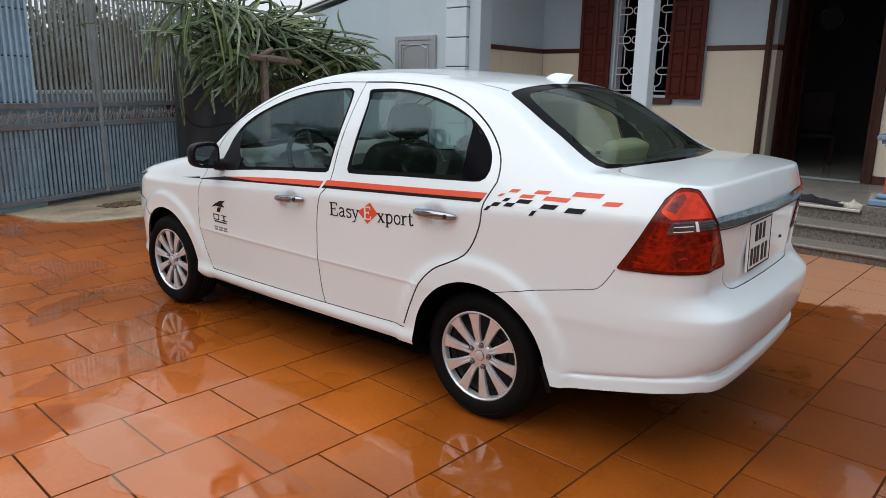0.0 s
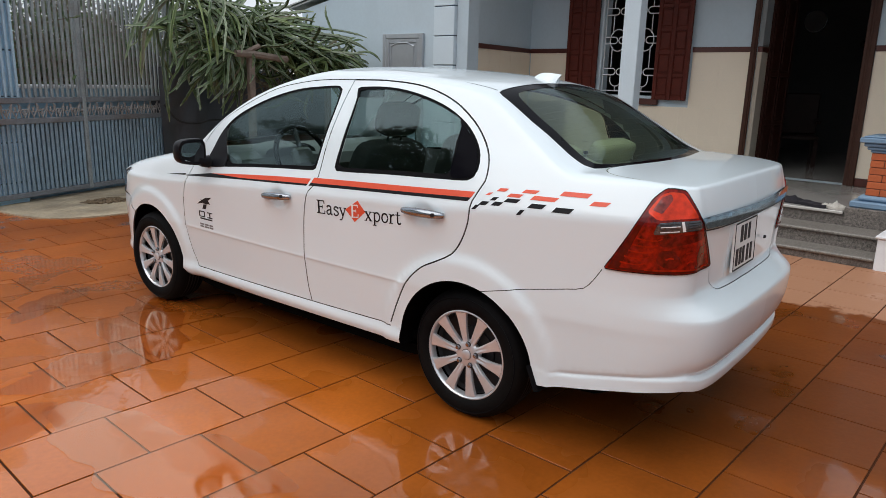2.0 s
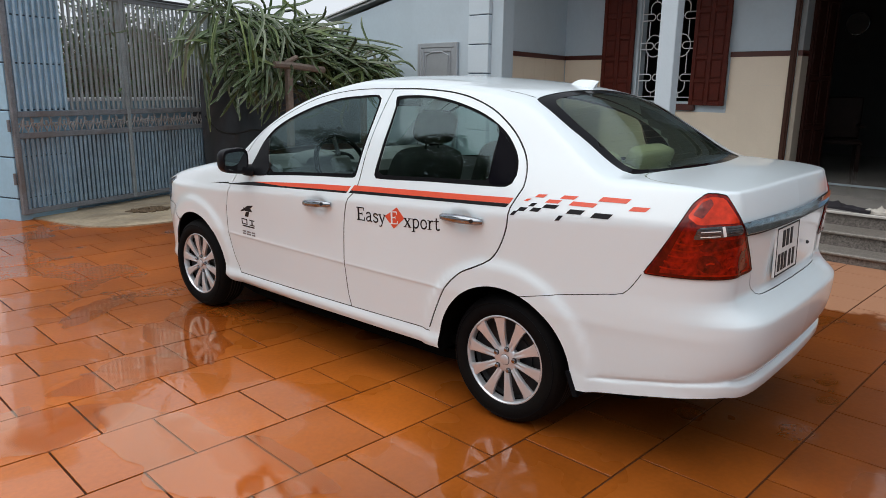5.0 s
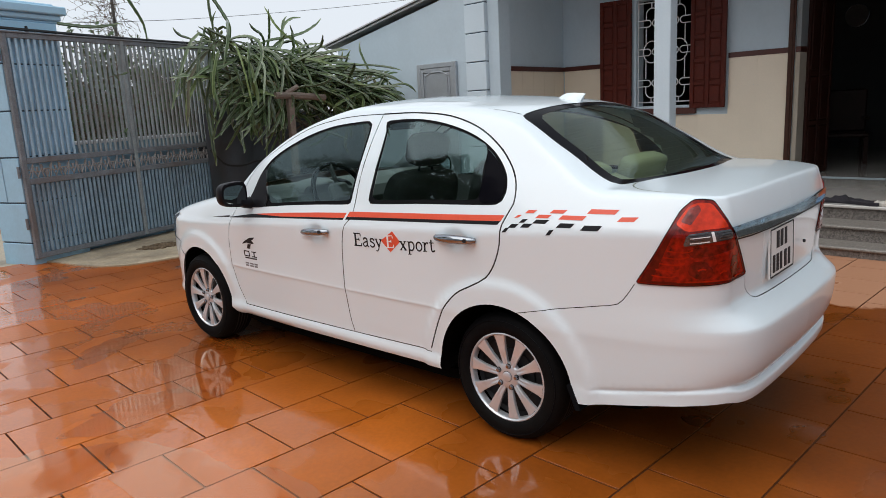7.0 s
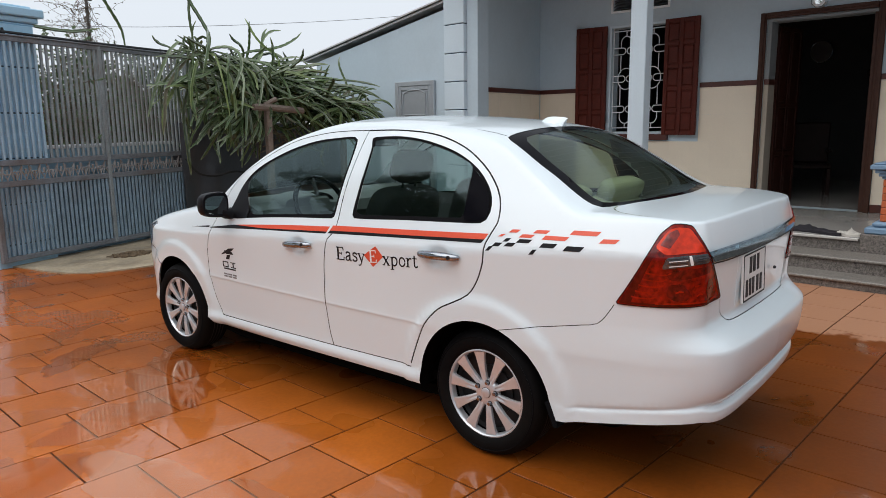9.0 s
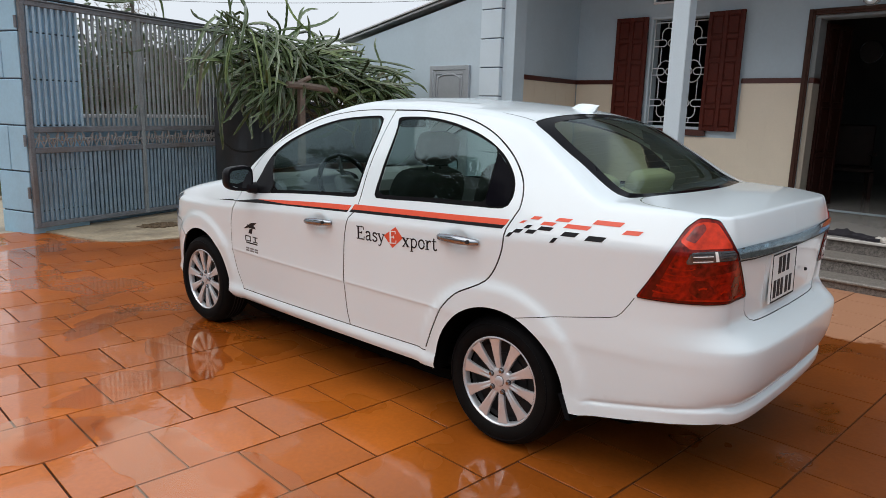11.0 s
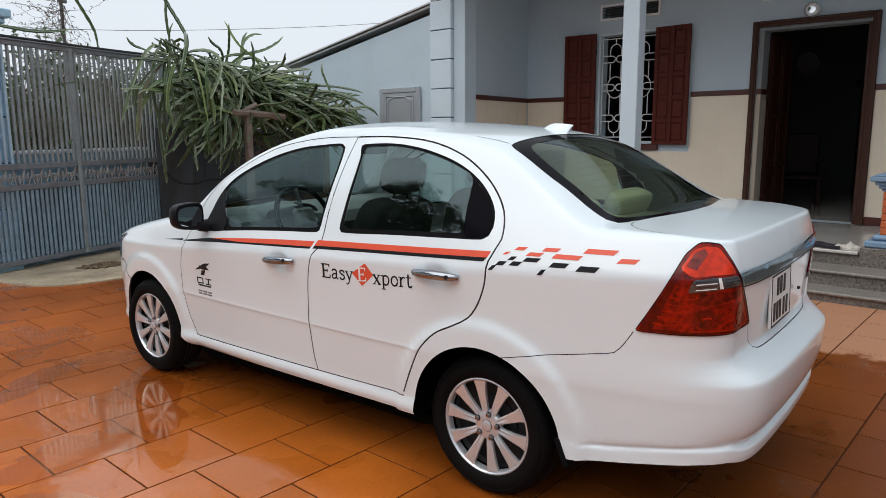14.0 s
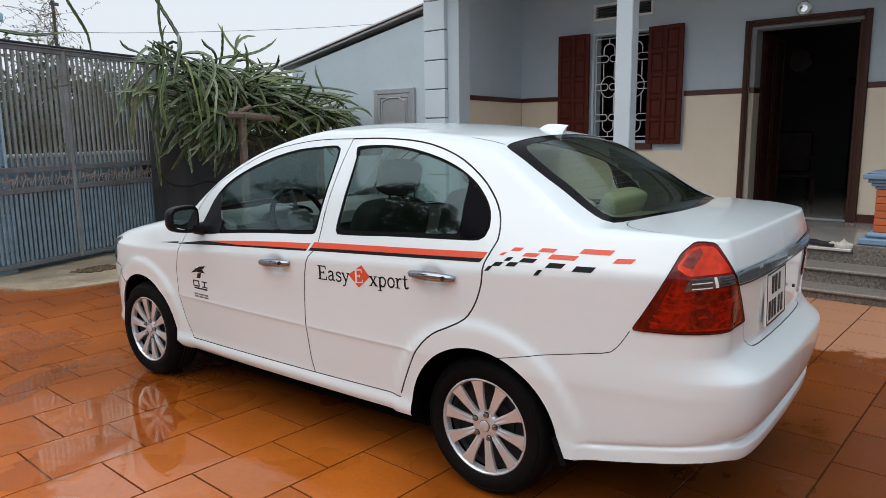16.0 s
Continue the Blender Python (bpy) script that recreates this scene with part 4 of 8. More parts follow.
for y_, ang, hinge in ((3.37, 90 + 4, 3.37), (2.465, -90 - 3, 2.465)):
    sh = thing("shutter", "red-brown panelled wooden window shutter, folded open against the wall", "shutter", "window shutters", pose(FX - 0.058, hinge, 1.27, 0, 0, ang))
    lf = panel_leaf("leaf", sh, 0.495, 1.56, WOOD, 2, 5, 0.04)
    if ang > 0:
        for o_ in (lf,):
            o_.matrix_basis = pose(0, 0, 0) @ Matrix.Diagonal((1, -1, 1, 1))
    for hz in (0.25, 1.3):
        part("hinge", Build().sweep([(0.0, 0.0, hz - 0.05), (0.0, 0.0, hz + 0.05)], 0.011, 8), STEEL_DARK, sh)

def air_vent(name, label, hole):
    """A framed opening in the facade with sloping slats."""
    vent = thing(name, label, "air vent", kind="structure")
    y0, y1, z0, z1 = hole
    for a, b in (((FX - 0.02, y0 - 0.03, z0 - 0.03), (FX - 0.001, y1 + 0.03, z0)), ((FX - 0.02, y0 - 0.03, z1), (FX - 0.001, y1 + 0.03, z1 + 0.03)),
                 ((FX - 0.02, y0 - 0.03, z0), (FX - 0.001, y0, z1)), ((FX - 0.02, y1, z0), (FX - 0.001, y1 + 0.03, z1))):
        part("frame", Build().box(a, b, 0.003), WHITE_TRIM, vent)
    for k in range(4):
        z = z0 + 0.02 + k * 0.04
        part("slat", Build().add([(FX + 0.02, y0, z), (FX + 0.02, y1, z), (FX + 0.10, y1, z + 0.045), (FX + 0.10, y0, z + 0.045), (FX + 0.02, y0, z + 0.006), (FX + 0.02, y1, z + 0.006), (FX + 0.10, y1, z + 0.051), (FX + 0.10, y0, z + 0.051)],
             [(0, 1, 2, 3), (4, 7, 6, 5), (0, 4, 5, 1), (1, 5, 6, 2), (2, 6, 7, 3), (3, 7, 4, 0)]), LOUVRE, vent)


air_vent("vent_1", "slatted air vent with a white frame above the window", VENT)
air_vent("vent_2", "slatted air vent with a white frame above the front door", VENT_DOOR)

# panelled side door in the wing
wd = thing("door_2", "closed silver-grey panelled door with a plain frame in the wing", "door", kind="structure")
for a, b in (((WX - 0.05, 5.18, 0), (WX - 0.002, 5.25, 2.10)), ((WX - 0.05, 5.94, 0), (WX - 0.002, 6.01, 2.10)), ((WX - 0.05, 5.25, 2.03), (WX - 0.002, 5.94, 2.10))):
    part("frame", Build().box(a, b, 0.006), DOOR_GREY, wd)
wl_ = panel_leaf("leaf", wd, 0.688, 2.025, DOOR_GREY, 1, [1, 1.3, 1, 1], 0.04)
wl_.matrix_basis = pose(WX - 0.026, 5.939, 0, 0, 0, -90)
for k, zz in enumerate((1.60, 0.2)):
    part("moulding", Build().sweep([(WX - 0.044, 5.36, zz), (WX - 0.044, 5.83, zz), (WX - 0.044, 5.83, zz + 0.32), (WX - 0.044, 5.70, zz + 0.37), (WX - 0.044, 5.49, zz + 0.37), (WX - 0.044, 5.36, zz + 0.32)], 0.012, 6, closed=True), DOOR_GREY, wd)
meter = thing("meter_box", "small pale grey box with a pipe on the wing's corner", "junction box", at=pose(WX - 0.07, 8.02, 2.0))
part("box", Build().box((-0.02, -0.06, 0), (0.068, 0.06, 0.2), 0.01), PAINT_POST, meter)
part("pipe", Build().sweep([(0.03, 0, 0.2), (0.03, 0, 0.42)], 0.015, 8), PAINT_POST, meter)

# cloths on the porch edge
def rag(name, label, mat, x, y, w, d, seed):
    r = random.Random(seed)
    n = 14
    ph = [r.uniform(0, 6) for _ in range(4)]
    vs, fs = [], []
    for i in range(n + 1):
        for j in range(n + 1):
            u, v = i / n - 0.5, j / n - 0.5
            k = 1 - 0.35 * abs(math.sin(3 * u + ph[0]))
            fold = math.sin(9 * u + ph[1]) * math.sin(7 * v + ph[2]) + 0.7 * math.sin(19 * u + 8 * v + ph[0]) + 0.45 * math.sin(31 * u - 17 * v + ph[3])
            z = 0.012 + 0.024 * (fold + 1.3) * (1 - 1.5 * max(abs(u), abs(v)))
            vs.append((x + d * v * k + 0.03 * math.sin(6 * u + ph[3]), y + w * u, PZ + 0.004 + max(0, z)))
    for i in range(n):
        for j in range(n):
            a = i * (n + 1) + j
            fs.append((a, a + 1, a + n + 2, a + n + 1))
    vs += [(p[0], p[1], PZ + 0.002) for p in vs]
    m_ = (n + 1) ** 2
    rim_ = [i * (n + 1) for i in range(n + 1)] + [n * (n + 1) + j for j in range(1, n + 1)] + [i * (n + 1) + n for i in range(n - 1, -1, -1)] + [j for j in range(n - 1, 0, -1)]
    fs += [(a, b, b + m_, a + m_) for a, b in zip(rim_, rim_[1:] + rim_[:1])]
    tagged(part(name, Build().add(vs, fs), mat, smooth=True), label, "cloth")
rag("black_cloth", "crumpled black cloth on the porch edge", CLOTH_BLACK, 6.13, -0.06, 0.62, 0.17, 4)
rag("white_cloth", "crumpled white cloth beside the black one on the porch", CLOTH_WHITE, 6.11, -0.43, 0.24, 0.13, 9)

# ---- gate, gate pillar and boundary wall ----
GA = 20.0
GM = pose(0.745, 6.225, 0.0, 0, 0, GA)           # along the gate: x; behind it: y
pil = thing("gate_pillar", "sky blue painted gate pillar with grooves and a moulded cap", "pillar", at=GM, kind="structure")
part("core", Build().box((0.02, 0.068, -0.05), (0.68, 0.54, 2.55)), GROOVE, pil)
cuts = [-0.05, 0.235, 0.67, 1.155, 1.635, 2.115, 2.56]
for k, (a, b) in enumerate(zip(cuts[:-1], cuts[1:])):
    a_, b_ = a + 0.008, b - 0.008
    if k in (2, 4):
        part("course", Build().box((0.006, 0.054, a_), (0.694, 0.335, b_), 0.005), PAINT_PILLAR, pil)
        part("course", Build().box((0.006, 0.347, a_), (0.694, 0.554, b_), 0.005), PAINT_PILLAR, pil)
    else:
        part("course", Build().box((0.006, 0.054, a_), (0.694, 0.554, b_), 0.005), PAINT_PILLAR, pil)
capb = Build()
for g, a, b in ((0.03, 2.555, 2.585), (0.06, 2.585, 2.645), (0.105, 2.645, 2.735), (0.02, 2.735, 2.765)):
    capb.box((-g, 0.10 - g, a), (0.70 + g, 0.55 + g, b), 0.012)
part("cap", capb, PAINT_PILLAR, pil, "moulded sky blue cap")

low = thing("boundary_wall", "low pale blue boundary wall with a white coping behind the gate", "wall", at=GM, kind="structure")
part("wall", Build().box((0.70, 0.22, -0.05), (6.2, 0.36, 1.235), 0.004), SHEET, low)
part("coping", Build().box((0.70, 0.19, 1.235), (6.2, 0.39, 1.275), 0.008), WHITE_TRIM, low)

gate = thing("gate", "weathered grey-blue iron gate with upright bars and scrolled band", "gate", at=GM)
GW = 2.92
for x in (0.0, 1.44, GW - 0.05):
    part("stile", Build().box((x, -0.025, 0.07), (x + 0.05, 0.025, 2.42), 0.005), GATE_RUST if x == 0 else GATE_UPPER, gate)
for z0_, z1_ in ((0.07, 0.125), (0.865, 0.925), (1.085, 1.145), (2.37, 2.42)):
    for xa, xb in ((0.051, 1.439), (1.491, GW - 0.051)):
        part("rail", Build().box((xa, -0.022, z0_), (xb, 0.022, z1_), 0.004), GATE_RUST, gate)
part("top_angle", Build().box((-0.02, -0.035, 2.421), (GW, 0.035, 2.437), 0.003), GATE_RUST, gate)
bar_hi = Build().box((-0.014, -0.014, 1.1455), (0.014, 0.014, 2.3695), 0.004).mesh("upper_bar", GATE_UPPER)
bar_lo = Build().box((-0.018, -0.012, 0.1255), (0.018, 0.010, 0.8645), 0.005).mesh("lower_bar", GATE)
bar_lit = Build().box((-0.014, -0.014, 1.1455), (0.014, 0.014, 2.3695), 0.004).mesh("upper_bar", GATE_UPPER_LIT)
for xa, xb in ((0.05, 1.44), (1.49, GW - 0.05)):
    n = 20
    for k in range(n):
        o = new("upper_bar", bar_lit if xa < 1 and k < 9 else bar_hi)
        o.parent, o.location = gate, (xa + (xb - xa) * (k + 0.5) / n, 0, 0)
    n = 24
    for k in range(n):
        o = new("lower_bar", bar_lo)
        o.parent, o.location = gate, (xa + (xb - xa) * (k + 0.5) / n, 0, 0)
part("backing_sheet", Build().box((0.705, 0.028, 0.195), (1.434, 0.032, 0.864)), SHEET_SHADED, gate, "thin blue-grey backing sheet, darkened as shade behind the bars")
part("backing_sheet", Build().box((1.496, 0.028, 0.195), (GW - 0.056, 0.032, 0.864)), SHEET_SHADED, gate)
scroll = Build()
for sgn in (-1, 1):
    c = []
    for a in np.linspace(0, 4.6, 15):
        r = 0.042 - 0.006 * a
        c.append((sgn * (0.052 - r * math.cos(a)), 0, sgn * (-0.02 + r * math.sin(a))))
    scroll.sweep([(sgn * -0.02, 0, sgn * 0.075)] + c, 0.0085, 5)
scroll.sweep([(-0.075, 0, -0.075), (0, 0, 0.03), (0.075, 0, -0.075)], 0.0085, 5)
scroll.add([(0, -0.008, 0.07), (0.03, 0, 0.035), (0, 0.008, 0.0), (-0.03, 0, 0.035)], [(0, 1, 2, 3)])
scroll_me = scroll.mesh("scroll", SCROLL)
for xa, xb in ((0.05, 1.44), (1.49, GW - 0.05)):
    for k in range(13):
        o = new("scroll", scroll_me)
        o.parent, o.location = gate, (xa + (xb - xa) * (k + 0.5) / 13, -0.012, 1.005)
        o.scale = (0.78 if k % 2 else -0.78, 1, 1)
for hz in (0.45, 1.0, 2.2):
    part("hinge", Build().sweep([(-0.02, 0.03, hz - 0.06), (-0.02, 0.03, hz + 0.06)], 0.016, 8), GATE_RUST, gate)
part("latch_pin", Build().sweep([(0.30, 0.0, 2.437), (0.30, 0.0, 2.50)], [0.022, 0.012], 8), STEEL_DARK, gate)
rail = new("gate_pole", Build().sweep([pose(0.745, 6.225, 0, 0, 0, GA) @ Vector((x, -0.01, 2.463 - 0.012 * math.sin(x))) for x in np.linspace(-2.4, 3.0, 18)], 0.015, 6).mesh("gate_pole", STEEL_DARK))
tagged(rail, "thin dark pole lying along the top of the gate", "pole")


def drop_height(s):
    """Height at which the side meets hood, glass, roof or lid."""
    z = np.full_like(np.asarray(s, float), 1.0)
    for _ in range(80):
        q = skin(s, z)
        z = z * 0.6 + 0.4 * top(q[..., 0], q[..., 1])
    return z


S_RING = np.unique(np.r_[np.linspace(0, 1.0, 40), np.linspace(1.0, 4.2, 190), np.linspace(4.2, S_END, 90)])
Z_EDGE = drop_height(S_RING)
for _ in range(4):
    Z_EDGE[1:-1] = (Z_EDGE[:-2] + 2 * Z_EDGE[1:-1] + Z_EDGE[2:]) / 4
_x = plan_at(S_RING)[0][:, 0]
LOW = np.interp(_x, [-0.85, -0.7, -0.3, 0.2, 1.2, 1.8, 2.3], [0.012, 0.018, 0.030, 0.016, 0.016, 0.020, 0.025])
IN = np.interp(_x, [-0.88, -0.8, -0.45, 0.0, 1.2, 1.9, 2.3], [0.016, 0.026, 0.055, 0.055, 0.055, 0.045, 0.050])
Z_SIDE = Z_EDGE - LOW
_k = skin(S_RING, Z_EDGE)
_nn = plan_at(S_RING)[1]
RIM = _k.copy()
RIM[:, :2] -= _nn * IN[:, None]
RIM[0, 1] = RIM[-1, 1] = 0.0
RIM[:, 2] = top(RIM[:, 0], RIM[:, 1])


def inside(poly, p):
    """Which of the points p lie in the polygon."""
    poly, p = np.asarray(poly, float), np.asarray(p, float)
    hit = np.zeros(len(p), bool)
    for (x0, y0), (x1, y1) in zip(poly, np.roll(poly, -1, axis=0)):
        if y0 != y1:
            c = ((y0 > p[:, 1]) != (y1 > p[:, 1])) & (p[:, 0] < (x1 - x0) * (p[:, 1] - y0) / (y1 - y0) + x0)
            hit ^= c
    return hit


def rounded(points, step=0.02, closed=False):
    """The smooth line through points, in short steps."""
    p = [Vector(q) for q in points]
    n, out = len(p), []
    for i in range(n if closed else n - 1):
        a, b = p[i], p[(i + 1) % n]
        pa, nb = (p[i - 1], p[(i + 2) % n]) if closed else (p[max(i - 1, 0)], p[min(i + 2, n - 1)])
        d = (b - a).length
        m0 = (b - pa) * (d / max((b - a).length + (a - pa).length, 1e-6))
        m1 = (nb - a) * (d / max((nb - b).length + (b - a).length, 1e-6))
        k = max(1, int(d / step))
        for j in range(k):
            t = j / k
            out.append(a * (1 + 2 * t) * (1 - t) ** 2 + m0 * t * (1 - t) ** 2 + b * t * t * (3 - 2 * t) + m1 * t * t * (t - 1))
    if not closed:
        out.append(p[-1])
    return [tuple(q) for q in out]


def ribbon(line, width):
    """The outline of a narrow band along a line."""
    p = np.array(line)
    t = np.gradient(p, axis=0)
    n = np.c_[-t[:, 1], t[:, 0]] / np.maximum(np.hypot(*t.T), 1e-9)[:, None] * width / 2
    return [tuple(q) for q in p + n] + [tuple(q) for q in (p - n)[::-1]]


def mesh_regions(outlines, grid, regions, keep):
    """Triangulate the plane through all outlines and grid points; sort the triangles into the first region that holds them."""
    from mathutils.geometry import delaunay_2d_cdt
    vs, es = [], []
    for o, closed in outlines:
        k = len(vs)
        vs += [Vector(q) for q in o]
        es += [(k + i, k + i + 1) for i in range(len(o) - 1)] + ([(k + len(o) - 1, k)] if closed else [])
    vs += [Vector(q) for q in grid]
    v, _, f, *_ = delaunay_2d_cdt(vs, es, [], 0, 1e-5)
    v = np.array([tuple(q) for q in v])
    f = np.array([t for t in f if len(t) == 3])
    c = v[f].mean(1)
    ok = keep(c)
    name = np.full(len(f), "", dtype=object)
    for key, poly in regions:
        free = ok & (name == "")
        hit = np.zeros(len(f), bool)
        hit[free] = inside(poly, c[free])
        name[hit] = key
    name[ok & (name == "")] = "rest"
    return v, f, name


def sub(v3, f):
    """The vertices that the faces use, and the faces renumbered."""
    used, inv = np.unique(f, return_inverse=True)
    return v3[used], inv.reshape(f.shape)


def crisp(points, r=0.007):
    """Points doubled close to each corner, so that a smooth line through them keeps its corners."""
    out = []
    for i, p in enumerate(points):
        p, a, b = Vector(p), Vector(points[i - 1]), Vector(points[(i + 1) % len(points)])
        out += [tuple(p + (a - p).normalized() * r), tuple(p + (b - p).normalized() * r)]
    return out


sx = lambda pts: [(float(s_of_x(x)), z) for x, z in pts]
F_OUT = sx([(1.870, 0.945), (1.821, 1.055), (1.771, 1.140), (1.678, 1.226), (1.559, 1.289), (1.408, 1.345), (1.241, 1.384), (1.068, 1.401), (0.960, 1.405), (0.931, 1.390), (0.917, 1.300), (0.917, 1.060), (0.921, 1.012), (0.937, 1.003), (1.183, 0.988), (1.451, 0.969), (1.74, 0.944)])
F_GLASS = sx([(1.660, 0.990), (1.728, 1.150), (1.668, 1.212), (1.550, 1.277), (1.402, 1.333), (1.238, 1.372), (1.068, 1.390), (0.968, 1.394), (0.945, 1.381), (0.932, 1.295), (0.932, 1.060), (0.936, 1.030), (0.955, 1.022), (1.189, 1.005), (1.458, 0.986), (1.62, 0.974)])
SAIL = sx([(1.862, 0.950), (1.819, 1.050), (1.768, 1.135), (1.735, 1.155), (1.665, 0.985), (1.675, 0.950)])
R_OUT = sx([(0.792, 1.030), (0.795, 1.123), (0.798, 1.253), (0.808, 1.355), (0.826, 1.397), (0.780, 1.406), (0.623, 1.408), (0.468, 1.391), (0.310, 1.356), (0.193, 1.316), (0.097, 1.266), (0.026, 1.208), (-0.015, 1.154), (-0.027, 1.098), (-0.016, 1.066), (0.010, 1.051), (0.125, 1.044), (0.446, 1.031), (0.775, 1.015)])
R_GLASS = sx([(0.772, 1.046), (0.777, 1.127), (0.783, 1.253), (0.796, 1.352), (0.808, 1.386), (0.772, 1.395), (0.623, 1.397), (0.472, 1.380), (0.315, 1.345), (0.205, 1.309), (0.140, 1.277), (0.126, 1.180), (0.112, 1.080), (0.125, 1.066), (0.40, 1.052), (0.745, 1.035)])
QUARTER = sx([(0.130, 1.270), (0.104, 1.256), (0.036, 1.201), (-0.003, 1.150), (-0.015, 1.098), (-0.005, 1.071), (0.018, 1.062), (0.100, 1.059), (0.114, 1.180)])
MID = sx([(0.874, 1.437), (0.884, 1.324), (0.888, 1.198), (0.889, 1.088), (0.886, 1.015), (0.895, 0.945), (0.935, 0.903), (0.966, 0.798), (0.981, 0.617), (0.977, 0.499), (0.966, 0.392), (0.949, 0.336)])
FRONT_EDGE = sx([(0.874, 1.437), (1.051, 1.434), (1.222, 1.420), (1.435, 1.378), (1.634, 1.292), (1.829, 1.169), (1.925, 1.055), (1.985, 0.93), (2.030, 0.84), (2.060, 0.770), (2.079, 0.690), (2.076, 0.564), (2.038, 0.426), (1.982, 0.325)])
REAR_EDGE = sx([(0.874, 1.437), (0.645, 1.437), (0.413, 1.416), (0.216, 1.360), (0.068, 1.280), (-0.023, 1.200), (-0.065, 1.135), (-0.076, 1.058), (-0.056, 1.015), (-0.038, 0.975), (-0.029, 0.893), (0.005, 0.803), (0.052, 0.741), (0.115, 0.704), (0.209, 0.655), (0.290, 0.573), (0.345, 0.470), (0.392, 0.360)])
FOOT = sx([(1.982, 0.325), (1.563, 0.329), (0.949, 0.336), (0.392, 0.344)])
BUMPER_TOP = [(float(s_of_x(-0.10)), 0.612), (4.053, 0.645), (4.288, 0.691), (4.355, 0.706), (4.391, 0.746), (4.418, 0.789)]
LAMP = crisp([(4.424, 0.796), (4.478, 0.880), (4.527, 0.974), (4.575, 1.062), (4.620, 1.097), (4.660, 1.098), (4.704, 1.092), (4.740, 1.048), (4.782, 0.997), (4.838, 0.945), (4.950, 0.802), (4.80, 0.796), (4.653, 0.795), (4.536, 0.794)])
LID = [(4.955, 0.790), (4.966, 0.745), (5.020, 0.700), (5.075, 0.690), (S_END, 0.688)]
HEAD = sx([(2.76, 0.826), (2.80, 0.812), (2.83, 0.780), (2.87, 0.710), (2.92, 0.668), (3.02, 0.66)]) + [(0.62, 0.68), (0.60, 0.74), (0.72, 0.80), (0.95, 0.855)]
NOSE_LINE = sx([(2.66, 0.545), (2.74, 0.585), (2.80, 0.64), (2.86, 0.655), (3.04, 0.655)]) + [(0.58, 0.655), (0.3, 0.64), (0.0, 0.64)]


def z_floor(s):
    """The body's lower edge."""
    x = plan_at(s)[0][..., 0]
    return np.interp(x, *LOWER_EDGE)


def wheel_hole(k):
    ax, az, r = ARCHES[k]
    return sx([(ax + (r + (0.015 if math.cos(a) < 0 else 0.0)) * math.cos(a), az + r * 1.02 * math.sin(a)) for a in np.linspace(0, math.pi, 36)] + [(ax - r - 0.03, az - 0.05), (ax - r - 0.06, 0.1), (ax + r, 0.1)])


